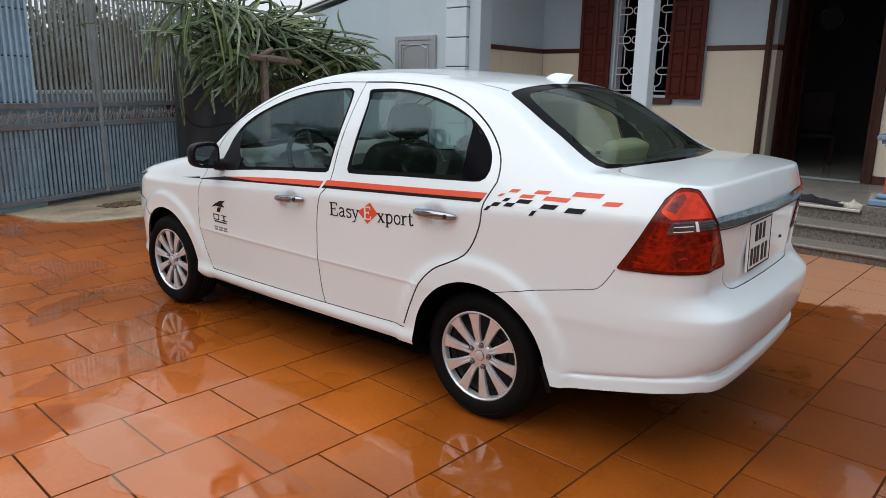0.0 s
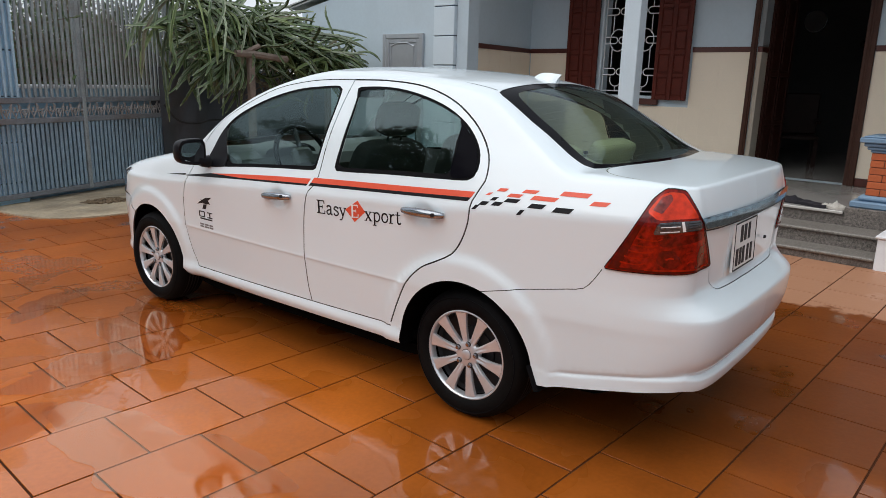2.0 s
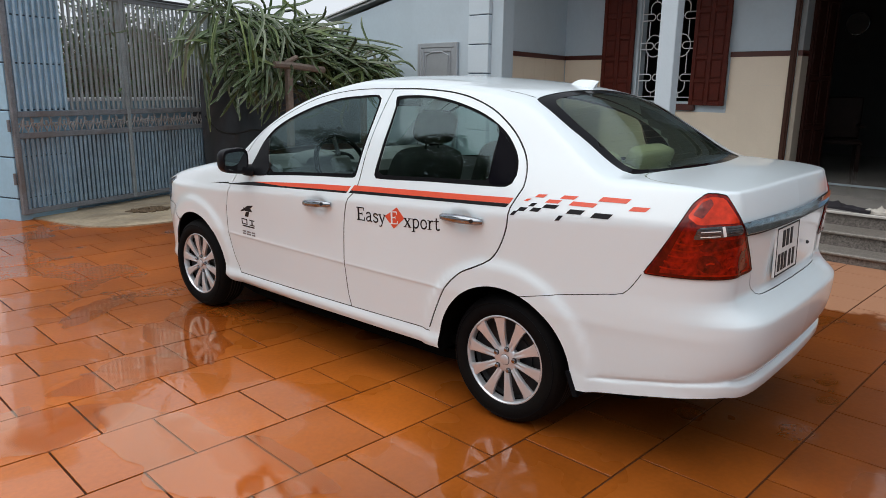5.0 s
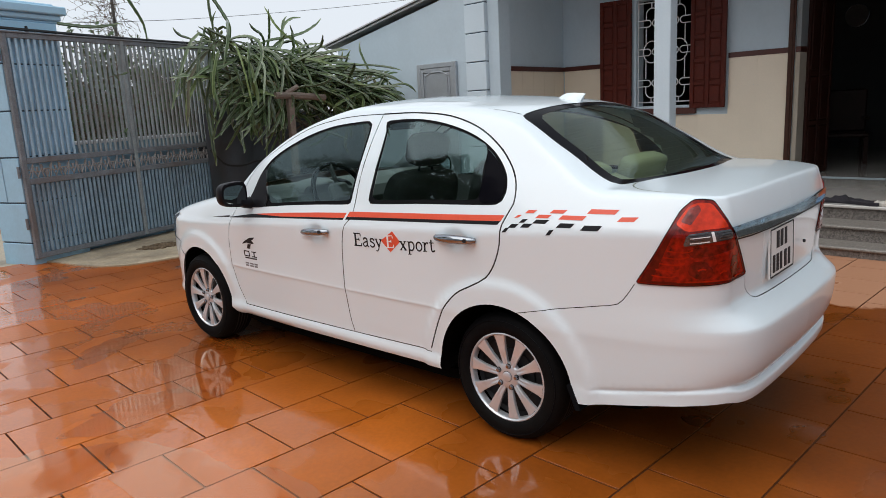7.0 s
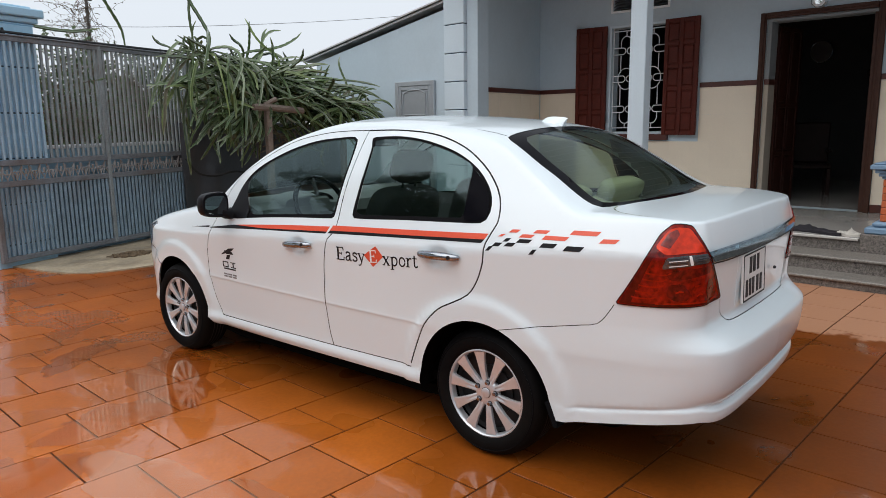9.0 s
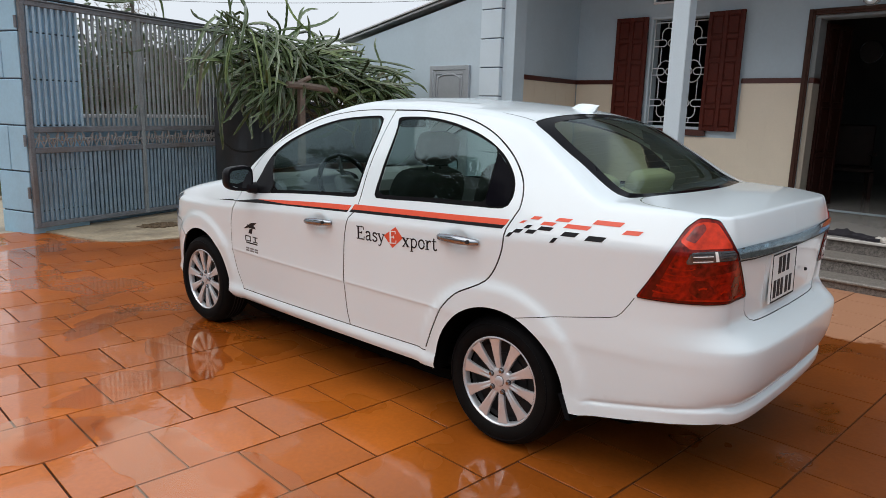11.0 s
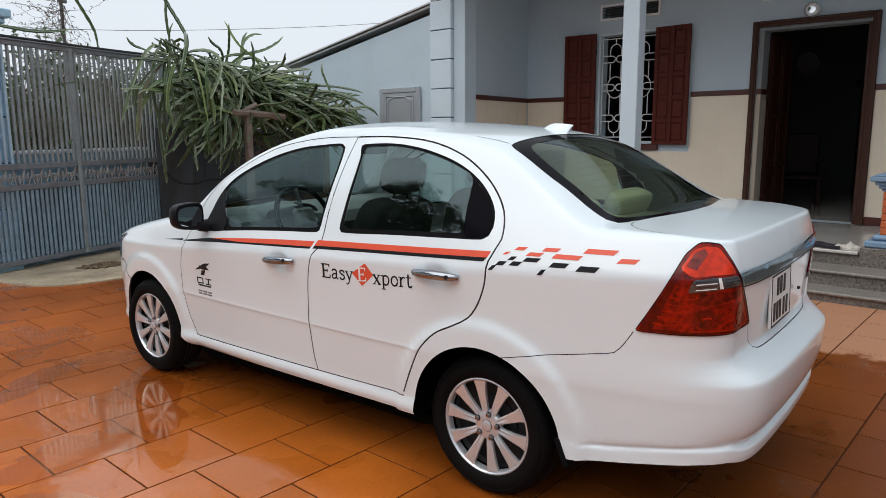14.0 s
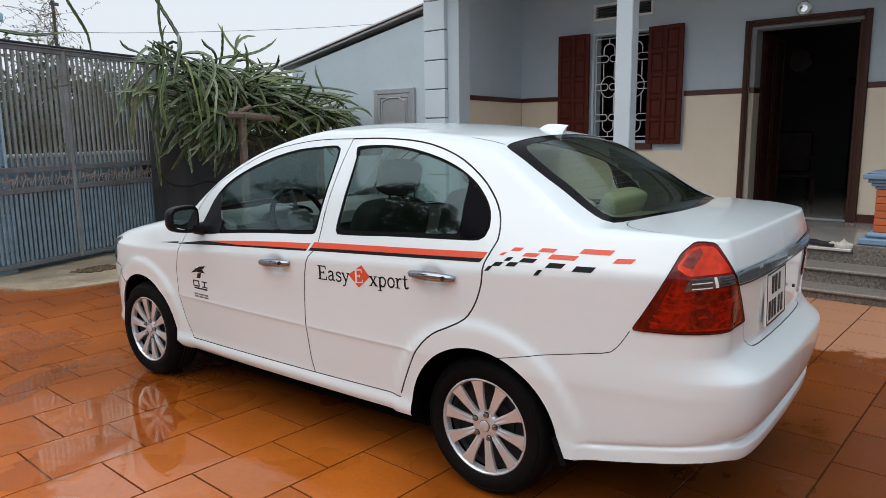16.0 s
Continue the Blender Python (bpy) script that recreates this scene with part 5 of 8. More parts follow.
def car_shell(body):
    """All outer sheets of the car, under the given thing."""
    low, high = lambda s: z_floor(s), lambda s: np.interp(s, S_RING, Z_SIDE)
    arch_r, arch_f = wheel_hole(0), wheel_hole(1)
    close = lambda o: rounded(o, 0.022, True)
    shapes = {"f_out": close(F_OUT), "f_glass": close(F_GLASS), "sail": close(SAIL), "r_out": close(R_OUT), "r_glass": close(R_GLASS), "quarter": close(QUARTER),
              "lamp": close(LAMP), "head": close(HEAD)}
    lines = {k: rounded(o, 0.025) for k, o in (("mid", MID), ("fe", FRONT_EDGE), ("re", REAR_EDGE), ("foot", FOOT), ("bt", BUMPER_TOP), ("lid", LID), ("nose", NOSE_LINE))}
    gaps = [ribbon(lines[k], w) for k, w in (("mid", 0.0058), ("fe", 0.0042), ("re", 0.0068), ("bt", 0.0032), ("lid", 0.0028), ("nose", 0.006))]
    foot_gap = ribbon(lines["foot"], 0.0046)
    front_door = lines["fe"] + lines["foot"][:[i for i, q in enumerate(lines["foot"]) if q[0] <= lines["mid"][-1][0] + 1e-6][-1] + 1] + lines["mid"][::-1]
    rear_door = lines["re"] + lines["foot"][::-1][:[i for i, q in enumerate(lines["foot"][::-1]) if q[0] >= lines["mid"][-1][0] - 1e-6][-1] + 1] + lines["mid"][::-1]
    bumper = lines["bt"] + [(4.536, 0.792), (4.653, 0.793), (4.798, 0.791), (4.946, 0.793)] + lines["lid"] + [(S_END + 0.1, 0.69), (S_END + 0.1, 0.0), (3.9, 0.0)]
    nose = lines["nose"] + [(-0.1, 0.64), (-0.1, 0.0), (float(s_of_x(2.66)), 0.0)]
    sill = lines["foot"] + sx([(0.39, 0.1), (2.0, 0.1)])
    zs_s = np.r_[np.arange(0, S_END, 0.03), S_END]
    bottom, upper = [(s, float(low(s))) for s in zs_s], [(float(s), float(z)) for s, z in zip(S_RING, Z_SIDE)]
    grid = []
    for i, s in enumerate(zs_s):
        a, b = float(low(s)), float(high(s))
        for z in np.arange(0.20, 1.5, 0.017):
            if a + 0.008 < z < b - 0.008:
                grid.append((s, z))
        if 0.30 < float(plan_at(s)[0][0]) < 2.1:
            grid += [(s, z) for z in (0.5475, 0.554, 0.559, 0.5635, 0.568, 0.573, 0.5795)]
        if float(plan_at(s)[0][0]) < -0.70:
            grid += [(s, z) for z in np.arange(0.602, 0.706, 0.0055)]
        if float(plan_at(s)[0][0]) < -0.36:
            up = float(z_floor(s)) - 0.308
            for z in (0.345, 0.3515, 0.3575, 0.3625, 0.367, 0.3715, 0.3765, 0.383):
                if a + 0.006 < z + up:
                    grid += [(s, z + up), (min(s + 0.015, S_END - 0.001), z + up)]
    outl = [(bottom, False), (upper, False), (arch_r, True), (arch_f, True), (foot_gap, True)] + [(g, True) for g in gaps] + [(o, True) for o in shapes.values()]
    regions = [("hole", arch_r), ("hole", arch_f), ("glass_f", shapes["f_glass"]), ("sail", shapes["sail"]), ("rubber_f", shapes["f_out"]), ("glass_r", shapes["r_glass"]), ("quarter", shapes["quarter"]), ("rubber_r", shapes["r_out"]),
               ("lamp", shapes["lamp"]), ("head", shapes["head"])] + [("gap", g) for g in gaps] + [("gap", foot_gap), ("front_door", front_door), ("rear_door", rear_door), ("bumper", bumper), ("nose", nose), ("sill", sill)]
    keep = lambda c: (c[:, 1] > low(c[:, 0])) & (c[:, 1] < high(c[:, 0])) & (c[:, 0] > 0) & (c[:, 0] < S_END)
    v, f, name = mesh_regions(outl, grid, regions, keep)
    lift = {"gap": -0.006, "glass_f": -0.007, "glass_r": -0.007, "rubber_f": -0.003, "rubber_r": -0.003, "sail": 0.002, "quarter": 0.0, "lamp": 0.001, "head": 0.0}
    inner = {k: (name == k) for k in set(name)}
    made = {}

    def side_part(key, flip=1):
        v3 = skin(v[:, 0], np.clip(v[:, 1], 0.15, 1.6), lift.get(key, 0.0))
        p, q = sub(v3, f[inner[key]])
        return p * [1, flip, 1], q

    def link(n_, p, q, mat, parent, label=""):
        b = Build().add(p, [tuple(map(int, t)) for t in q])
        me = bpy.data.meshes.new(n_)
        me.from_pydata(b.v, [], b.f)
        bm = bmesh.new()
        bm.from_mesh(me)
        bmesh.ops.remove_doubles(bm, verts=bm.verts, dist=0.0004)
        bmesh.ops.recalc_face_normals(bm, faces=bm.faces)
        bm.to_mesh(me)
        bm.free()
        me.materials.append(mat)
        me.polygons.foreach_set("use_smooth", [True] * len(me.polygons))
        o = new(n_, me)
        o.parent = parent
        return tagged(o, label) if label else o

    # roof, glass, hood and lid from above
    ring_l = [(float(p[0]), float(p[1])) for p in RIM]
    ring_ = ring_l + [(x, -y) for x, y in ring_l[-2:0:-1]]
    mir = lambda h: [*h, *[(x, -y) for x, y in h[::-1] if y > 1e-6]]
    back_out = rounded(mir([(0.056, 0.0), (0.062, 0.25), (0.062, 0.45), (0.050, 0.525), (0.020, 0.545), (-0.113, 0.572), (-0.263, 0.589), (-0.415, 0.605), (-0.452, 0.592), (-0.468, 0.56), (-0.505, 0.40), (-0.543, 0.18), (-0.552, 0.0)]), 0.03, True)
    back_in = rounded(mir([(0.022, 0.0), (0.020, 0.25), (0.012, 0.43), (-0.010, 0.462), (-0.100, 0.492), (-0.250, 0.515), (-0.385, 0.535), (-0.420, 0.525), (-0.437, 0.49), (-0.470, 0.36), (-0.505, 0.15), (-0.512, 0.0)]), 0.03, True)
    wind = rounded(mir([(1.27, 0.0), (1.275, 0.30), (1.30, 0.42), (1.35, 0.468), (1.62, 0.535), (1.88, 0.605), (2.00, 0.630), (2.06, 0.59), (2.10, 0.35), (2.115, 0.0)]), 0.03, True)
    lid_line = rounded([(-0.545, 0.0), (-0.535, 0.20), (-0.500, 0.42), (-0.487, 0.53), (-0.50, 0.585), (-0.55, 0.640), (-0.64, 0.662), (-0.76, 0.655), (-0.85, 0.610)], 0.03)
    hood_line = rounded([(2.140, 0.0), (2.125, 0.35), (2.085, 0.60), (2.11, 0.655), (2.3, 0.655), (2.6, 0.64), (2.95, 0.56)], 0.03)
    ditch = rounded([(1.24, 0.480), (1.1, 0.495), (0.9, 0.512), (0.6, 0.522), (0.3, 0.522), (0.066, 0.512)], 0.04)
    bands = []
    for ln, w in ((lid_line, 0.006), (hood_line, 0.006), (ditch, 0.007)):
        bands += [ribbon(ln, w), ribbon([(x, -y) for x, y in ln], w)]
    lid_poly = lid_line + [(-1.1, 0.57), (-1.1, 0.0)]
    hood_poly = hood_line + [(3.4, 0.5), (3.4, 0.0)]
    rim_poly = np.array(ring_)
    gx_, gy_ = np.meshgrid(np.arange(-0.96, 3.3, 0.034), np.arange(-0.80, 0.801, 0.04))
    g = np.c_[gx_.ravel(), gy_.ravel()]
    g = g[inside(rim_poly, g)]
    tv, tf, tn = mesh_regions([(ring_, True), (back_out, True), (back_in, True), (wind, True)] + [(b, True) for b in bands], g,
                              [("back_glass", back_in), ("frit", back_out), ("wind", wind)] + [("gap", b) for b in bands] + [("lid", lid_poly), ("lid", [(x, -y) for x, y in lid_poly]), ("hood", hood_poly), ("hood", [(x, -y) for x, y in hood_poly])],
                              lambda c: inside(rim_poly, c))
    top_lift = {"gap": -0.006, "back_glass": -0.004, "frit": -0.002, "wind": -0.004}

    def top_part(key):
        v3 = np.c_[tv, top(tv[:, 0], tv[:, 1]) + top_lift.get(key, 0.0)]
        return sub(v3, tf[tn == key])

    # rounded edge between side and top
    t = np.linspace(0, 1, 6)[:, None, None]
    a3, c3 = skin(S_RING, Z_SIDE), _k
    strip = (1 - t) ** 2 * a3[None] + 2 * t * (1 - t) * c3[None] + t ** 2 * RIM[None]
    nr = len(S_RING)
    sq = np.array([(i * nr + j, i * nr + j + 1, (i + 1) * nr + j + 1, (i + 1) * nr + j) for i in range(5) for j in range(nr - 1)])
    sv = strip.reshape(-1, 3)
    on_lid = S_RING > 4.60
    lid_cols = np.array([j % nr >= np.argmax(on_lid) for j in sq[:, 0]])

    shell, lid_b = Build(), Build()
    for fl in (1, -1):
        m_ = np.array([1, fl, 1])
        shell.add(sv * m_, [tuple(map(int, q)) for q in sq[~lid_cols]])
        lid_b.add(sv * m_, [tuple(map(int, q)) for q in sq[lid_cols]])
        p, q = sub(skin(v[:, 0], np.clip(v[:, 1], 0.15, 1.6)), f[inner["rest"]])
        cx = p[q].mean(1)
        back = (cx[:, 0] < -0.80) & (cx[:, 1] < 0.68)
        shell.add(p * m_, [tuple(map(int, e)) for e in q[~back]])
        lid_b.add(p * m_, [tuple(map(int, e)) for e in q[back]])
    p, q = top_part("rest")
    shell.add(p, [tuple(map(int, e)) for e in q])
    p, q = top_part("lid")
    lid_b.add(p, [tuple(map(int, e)) for e in q])
    link("bodyshell", np.array(shell.v), shell.f, PAINT, body, "glossy white painted body")
    lid_ob = link("boot_lid", np.array(lid_b.v), lid_b.f, PAINT, body)
    link("hood", *top_part("hood"), PAINT, body)
    link("rear_window", *top_part("back_glass"), BACK_GLASS, body, "tinted rear window")
    link("rear_window_edge", *top_part("frit"), FRIT, body, "black glass border")
    link("windscreen", *top_part("wind"), SCREEN_GLASS, body)
    gap_b = Build().add(*[x if i == 0 else [tuple(map(int, e)) for e in x] for i, x in enumerate(top_part("gap"))])
    for fl in (1, -1):
        gp, gq = side_part("gap", flip=fl)
        gap_b.add(gp, [tuple(map(int, e)) for e in gq])
    link("shut_line", np.array(gap_b.v), gap_b.f, BLACK_GAP, body, "dark shut lines")
    bump_b, nose_b = Build(), Build()
    for fl in (1, -1):
        for bb, key in ((bump_b, "bumper"), (nose_b, "nose")):
            p, q = side_part(key, flip=fl)
            bb.add(p, [tuple(map(int, e)) for e in q])
    link("rear_bumper", np.array(bump_b.v), bump_b.f, PAINT, body)
    link("front_bumper", np.array(nose_b.v), nose_b.f, PAINT, body)
    for fl in (1, -1):
        fd = link("front_door", *side_part("front_door", flip=fl), PAINT, body)
        rd = link("rear_door", *side_part("rear_door", flip=fl), PAINT, body)
        link("sill", *side_part("sill", flip=fl), PAINT, body)
        for d_, gk, rk, xk in ((fd, "glass_f", "rubber_f", "sail"), (rd, "glass_r", "rubber_r", "quarter")):
            link("window", *side_part(gk, flip=fl), SIDE_GLASS, d_, "tinted glass")
            link("window_seal", *side_part(rk, flip=fl), RUBBER, d_, "black rubber seal")
            link("corner_trim", *side_part(xk, flip=fl), FRIT if xk == "quarter" else BLACK_PLASTIC, d_, "black plastic trim")
        hl = link("headlight", *side_part("head", flip=fl), LENS_CLEAR, body, "clear headlight lens")
    return v, f, name


def on_body(points, out=0.0015, step=0.02, flip=1):
    """A sheet laid on the car's side: outline in s and z."""
    o = rounded(points, step, True) if len(points) > 12 else sum([[tuple(Vector(a).lerp(Vector(b), k / max(1, int((Vector(b) - Vector(a)).length / step)))) for k in range(max(1, int((Vector(b) - Vector(a)).length / step)))] for a, b in zip(points, points[1:] + points[:1])], [])
    pa = np.array(o)
    gx_, gz_ = np.meshgrid(np.arange(pa[:, 0].min(), pa[:, 0].max(), step), np.arange(pa[:, 1].min(), pa[:, 1].max(), step * 0.7))
    g = np.c_[gx_.ravel(), gz_.ravel()]
    g = g[inside(pa, g)] if len(g) else []
    v, f, _ = mesh_regions([(o, True)], g, [], lambda c: inside(pa, c))
    p = skin(v[:, 0], v[:, 1], out)
    p = p * [1, flip, 1]
    back = skin(v[:, 0], v[:, 1], out - 0.0012) * [1, flip, 1]
    n = len(p)
    b = Build().add(p, [tuple(map(int, t)) for t in f])
    # the sheet's edge
    k = [int(np.argmin(((v - q) ** 2).sum(1))) for q in pa]
    b.add(np.r_[p[k], back[k]], [(i, (i + 1) % len(k), len(k) + (i + 1) % len(k), len(k) + i) for i in range(len(k))])
    return b


def band_on_body(line, width, out, flip=1, closed=False):
    """A narrow raised band along a line in s and z on the car's side."""
    p = np.array(line)
    if closed:
        t = np.roll(p, -1, 0) - np.roll(p, 1, 0)
    else:
        t = np.gradient(p, axis=0)
    n = np.c_[-t[:, 1], t[:, 0]] / np.maximum(np.hypot(*t.T), 1e-9)[:, None] * width / 2
    k = len(p)
    a, b = p + n, p - n
    rows = [skin(a[:, 0], a[:, 1], out - 0.001), skin(a[:, 0], a[:, 1], out), skin(b[:, 0], b[:, 1], out), skin(b[:, 0], b[:, 1], out - 0.001)]
    v = np.concatenate(rows) * [1, flip, 1]
    return Build().add(v, [(r * k + i, r * k + (i + 1) % k, (r + 1) * k + (i + 1) % k, (r + 1) * k + i) for r in range(3) for i in range(k if closed else k - 1)])


def wheel(parent, x, y_face, side):
    """A tyre on a steel rim with a ten-spoke silver cover and five nuts."""
    w = thing("wheel", "", "")
    w.parent, w.location = parent, (x, y_face, 0.29)
    if side < 0:
        w.scale = (1, -1, 1)
    prof = [(0.190, -0.012), (0.199, 0.000), (0.210, 0.010), (0.235, 0.014), (0.262, 0.008), (0.276, -0.004), (0.284, -0.018), (0.2895, -0.034), (0.291, -0.05)]
    prof += [(0.2905, -0.075), (0.2905, -0.115), (0.291, -0.14), (0.286, -0.165), (0.27, -0.185), (0.22, -0.19), (0.186, -0.18)]
    tyre = part("tyre", Build().lathe(prof, 72, closed=False), TYRE, w, "black tyre", smooth=True)
    grooves = Build()
    for a in (-0.062, -0.085, -0.107, -0.128):
        grooves.lathe([(0.2913, a - 0.004), (0.2915, a), (0.2913, a + 0.004)], 60)
    part("tread_groove", grooves, BLACK_GAP, w)
    part("sidewall_ring", Build().lathe([(0.256, 0.0105), (0.258, 0.0125), (0.262, 0.0085)], 72), RUBBER, w, smooth=True)
    part("rim", Build().lathe([(0.187, -0.17), (0.187, -0.045), (0.175, -0.06), (0.10, -0.055), (0.0005, -0.05)], 48), STEEL_DARK, w, "dark steel rim", smooth=True)
    part("brake_disc", Build().lathe([(0.0005, -0.048), (0.118, -0.048), (0.118, -0.056), (0.0005, -0.056)], 40), STEEL_DARK, w)
    cover = part("wheel_cover", Build().lathe([(0.186, -0.030), (0.188, -0.012), (0.191, 0.0), (0.196, 0.004), (0.201, 0.002), (0.204, -0.006)], 72), SILVER, w, "silver plastic wheel cover", smooth=True)
    part("hub", Build().lathe([(0.0005, -0.010), (0.030, -0.010), (0.052, -0.011), (0.060, -0.016), (0.064, -0.024), (0.064, -0.035)], 40), SILVER, w, smooth=True)
    cap_ = part("cap", Build().lathe([(0.0005, -0.003), (0.018, -0.003), (0.0225, -0.006), (0.023, -0.012)], 32), SILVER, w, smooth=True)
    part("cap_ring", Build().lathe([(0.0232, -0.0095), (0.0242, -0.0085), (0.0250, -0.0098)], 32), STEEL_DARK, w)
    socket_ = Build().lathe([(0.0005, -0.0092), (0.0122, -0.0092), (0.0130, -0.012)], 16).mesh("nut_socket", STEEL_DARK, True)
    spoke = Build()
    st = []
    for r, hw, dep in ((0.050, 0.0135, -0.012), (0.085, 0.0148, -0.007), (0.125, 0.0180, -0.003), (0.165, 0.0230, -0.002), (0.1885, 0.0300, -0.001)):
        st.append([(-hw, dep - 0.016, r), (-hw, dep - 0.003, r), (-hw * 0.55, dep, r), (0, dep - 0.0035, r), (hw * 0.55, dep, r), (hw, dep - 0.003, r), (hw, dep - 0.016, r)])
    vs = [p for r in st for p in r]
    fs = [(i * 7 + j, i * 7 + j + 1, (i + 1) * 7 + j + 1, (i + 1) * 7 + j) for i in range(4) for j in range(6)]
    sm_ = spoke.add(vs, fs).mesh("spoke", SILVER, True)
    for k in range(10):
        o = new("spoke", sm_)
        o.parent, o.rotation_euler = w, (0, radians(36 * k + 10), 0)
    nut_ = Build().lathe([(0.0005, 0.006), (0.008, 0.005), (0.010, 0.0), (0.0105, -0.012)], 12).mesh("nut", CHROME, True)
    for k in range(5):
        a = radians(72 * k + 28)
        o = new("nut", nut_)
        o.parent, o.location = w, (0.050 * math.cos(a), -0.004, 0.050 * math.sin(a))
        o = new("nut_socket", socket_)
        o.parent, o.location = w, (0.050 * math.cos(a), 0.001, 0.050 * math.sin(a))
    return w


def cushion(a, b, m=None, power=0.35):
    """A padded block between two corners with softly rounded sides."""
    c = [(p + q) / 2 for p, q in zip(a, b)]
    h = [abs(q - p) / 2 for p, q in zip(a, b)]
    ex = lambda k: math.copysign(abs(k) ** power, k)
    vs = []
    for i in range(13):
        ph = math.pi * i / 12 - math.pi / 2
        for j in range(28):
            th = 2 * math.pi * j / 28
            p = Vector((c[0] + h[0] * ex(math.cos(ph)) * ex(math.cos(th)), c[1] + h[1] * ex(math.cos(ph)) * ex(math.sin(th)), c[2] + h[2] * ex(math.sin(ph))))
            vs.append(m @ p if m is not None else p)
    return Build().add(vs, [(i * 28 + j, i * 28 + (j + 1) % 28, (i + 1) * 28 + (j + 1) % 28, (i + 1) * 28 + j) for i in range(12) for j in range(28)])


def seat(parent, x, y, w, mat, bench=False, tall=0.62):
    """A padded car seat; rests belong to it."""
    s_ = part("rear_bench" if bench else "front_seat", cushion((x + (0.30 if bench else -0.02), y - w / 2, 0.36), (x + 0.52, y + w / 2, 0.56)), mat, parent, smooth=True)
    lean = Matrix.Translation((x, y, 0.52)) @ Matrix.Rotation(radians(-16 if not bench else -20), 4, "Y")
    part("backrest", cushion((-0.07, -w / 2, 0), (0.07, w / 2, tall), lean), mat, s_, smooth=True)
    for yy in ((-0.30, 0.30) if bench else (0,)):
        part("headrest", cushion((-0.05, yy - (0.21 if bench else 0.135), tall - 0.03 if bench else tall + 0.03), (0.06, yy + (0.21 if bench else 0.135), tall + (0.090 if bench else 0.20)), lean, 0.5), mat, s_, smooth=True)
        for dy in (-0.05, 0.05):
            part("headrest_post", Build().sweep([lean @ Vector((0, yy + dy, tall - 0.05)), lean @ Vector((0, yy + dy, tall + 0.06))], 0.006, 6), CHROME, s_)
    return s_


CAR_AT = pose(1.671, -0.186, 0, 0, 0, 90 + 3.71)
car = thing("car", "white four-door saloon with orange-red and black stripes on wet tiles", "car", at=CAR_AT)
car_shell(car)

for x in (0.0, 2.482):
    for sd in (1, -1):
        wheel(car, x, sd * 0.775, sd)
for ax, az, r in ARCHES:
    for sd in (1, -1):
        pr = [(ax + (r + 0.02) * math.cos(a), az + (r + 0.02) * math.sin(a)) for a in np.linspace(-0.12, math.pi + 0.12, 30)]
        n = len(pr)
        ye = [sd * (float(skin(s_of_x(x), max(z, 0.27))[1]) - 0.02) for x, z in pr]
        vs = [(x, y, z) for (x, z), y in zip(pr, ye)] + [(x, sd * 0.50, z) for x, z in pr]
        well = Build().add(vs, [(i, i + 1, n + i + 1, n + i) for i in range(n - 1)])
        well.add(vs[n:] + [(ax, sd * 0.50, az - 0.1)], [tuple(range(n)) + (n,)])
        part("wheel_arch_liner", well, UNDERSIDE, car, "black wheel arch liner")
part("underbody", Build().add([(x, y, z + h) for h in (0.0, 0.04) for x, y, z in ((-0.91, 0.50, 0.365), (-0.40, 0.60, 0.29), (0.45, 0.72, 0.255), (2.0, 0.72, 0.245), (2.9, 0.60, 0.25), (2.9, -0.60, 0.25), (2.0, -0.72, 0.245), (0.45, -0.72, 0.255), (-0.40, -0.60, 0.29), (-0.91, -0.50, 0.365))], [(0, 1, 8, 9), (1, 2, 7, 8), (2, 3, 6, 7), (3, 4, 5, 6), (10, 19, 18, 11), (11, 18, 17, 12), (12, 17, 16, 13), (13, 16, 15, 14), *[(i, (i + 1) % 10, 10 + (i + 1) % 10, 10 + i) for i in range(10)]]), UNDERSIDE, car, "dark underbody")
# lower pan, added to keep light from the tiles under the car
pan = [(-0.74, 0.48, 0.270), (-0.52, 0.57, 0.200), (0.45, 0.66, 0.152), (2.0, 0.66, 0.152), (2.9, 0.56, 0.20)]
part("floor_pan", Build().add([(x, sg * y, z + h) for h in (0.0, 0.05) for sg in (1, -1) for x, y, z in pan],
     [(i + b, i + 1 + b, i + 6 + b, i + 5 + b) for b in (0, 10) for i in range(4)] + [(i + b, i + 1 + b, i + 11 + b, i + 10 + b) for b in (0, 5) for i in range(4)] + [(0, 5, 15, 10), (4, 9, 19, 14)]), UNDERSIDE, car, "dark floor pan added to block light under the car")
for sd in (1, -1):
    part("mud_flap", Build().add([(-0.330, sd * 0.70, 0.345), (-0.330, sd * 0.815, 0.345), (-0.370, sd * 0.812, 0.245), (-0.370, sd * 0.70, 0.245), (-0.346, sd * 0.70, 0.345), (-0.346, sd * 0.805, 0.345), (-0.386, sd * 0.802, 0.245), (-0.386, sd * 0.70, 0.245)],
         [(0, 1, 2, 3), (4, 7, 6, 5), (0, 4, 5, 1), (1, 5, 6, 2), (2, 6, 7, 3), (3, 7, 4, 0)]), RUBBER, car, "black rubber mud flap")

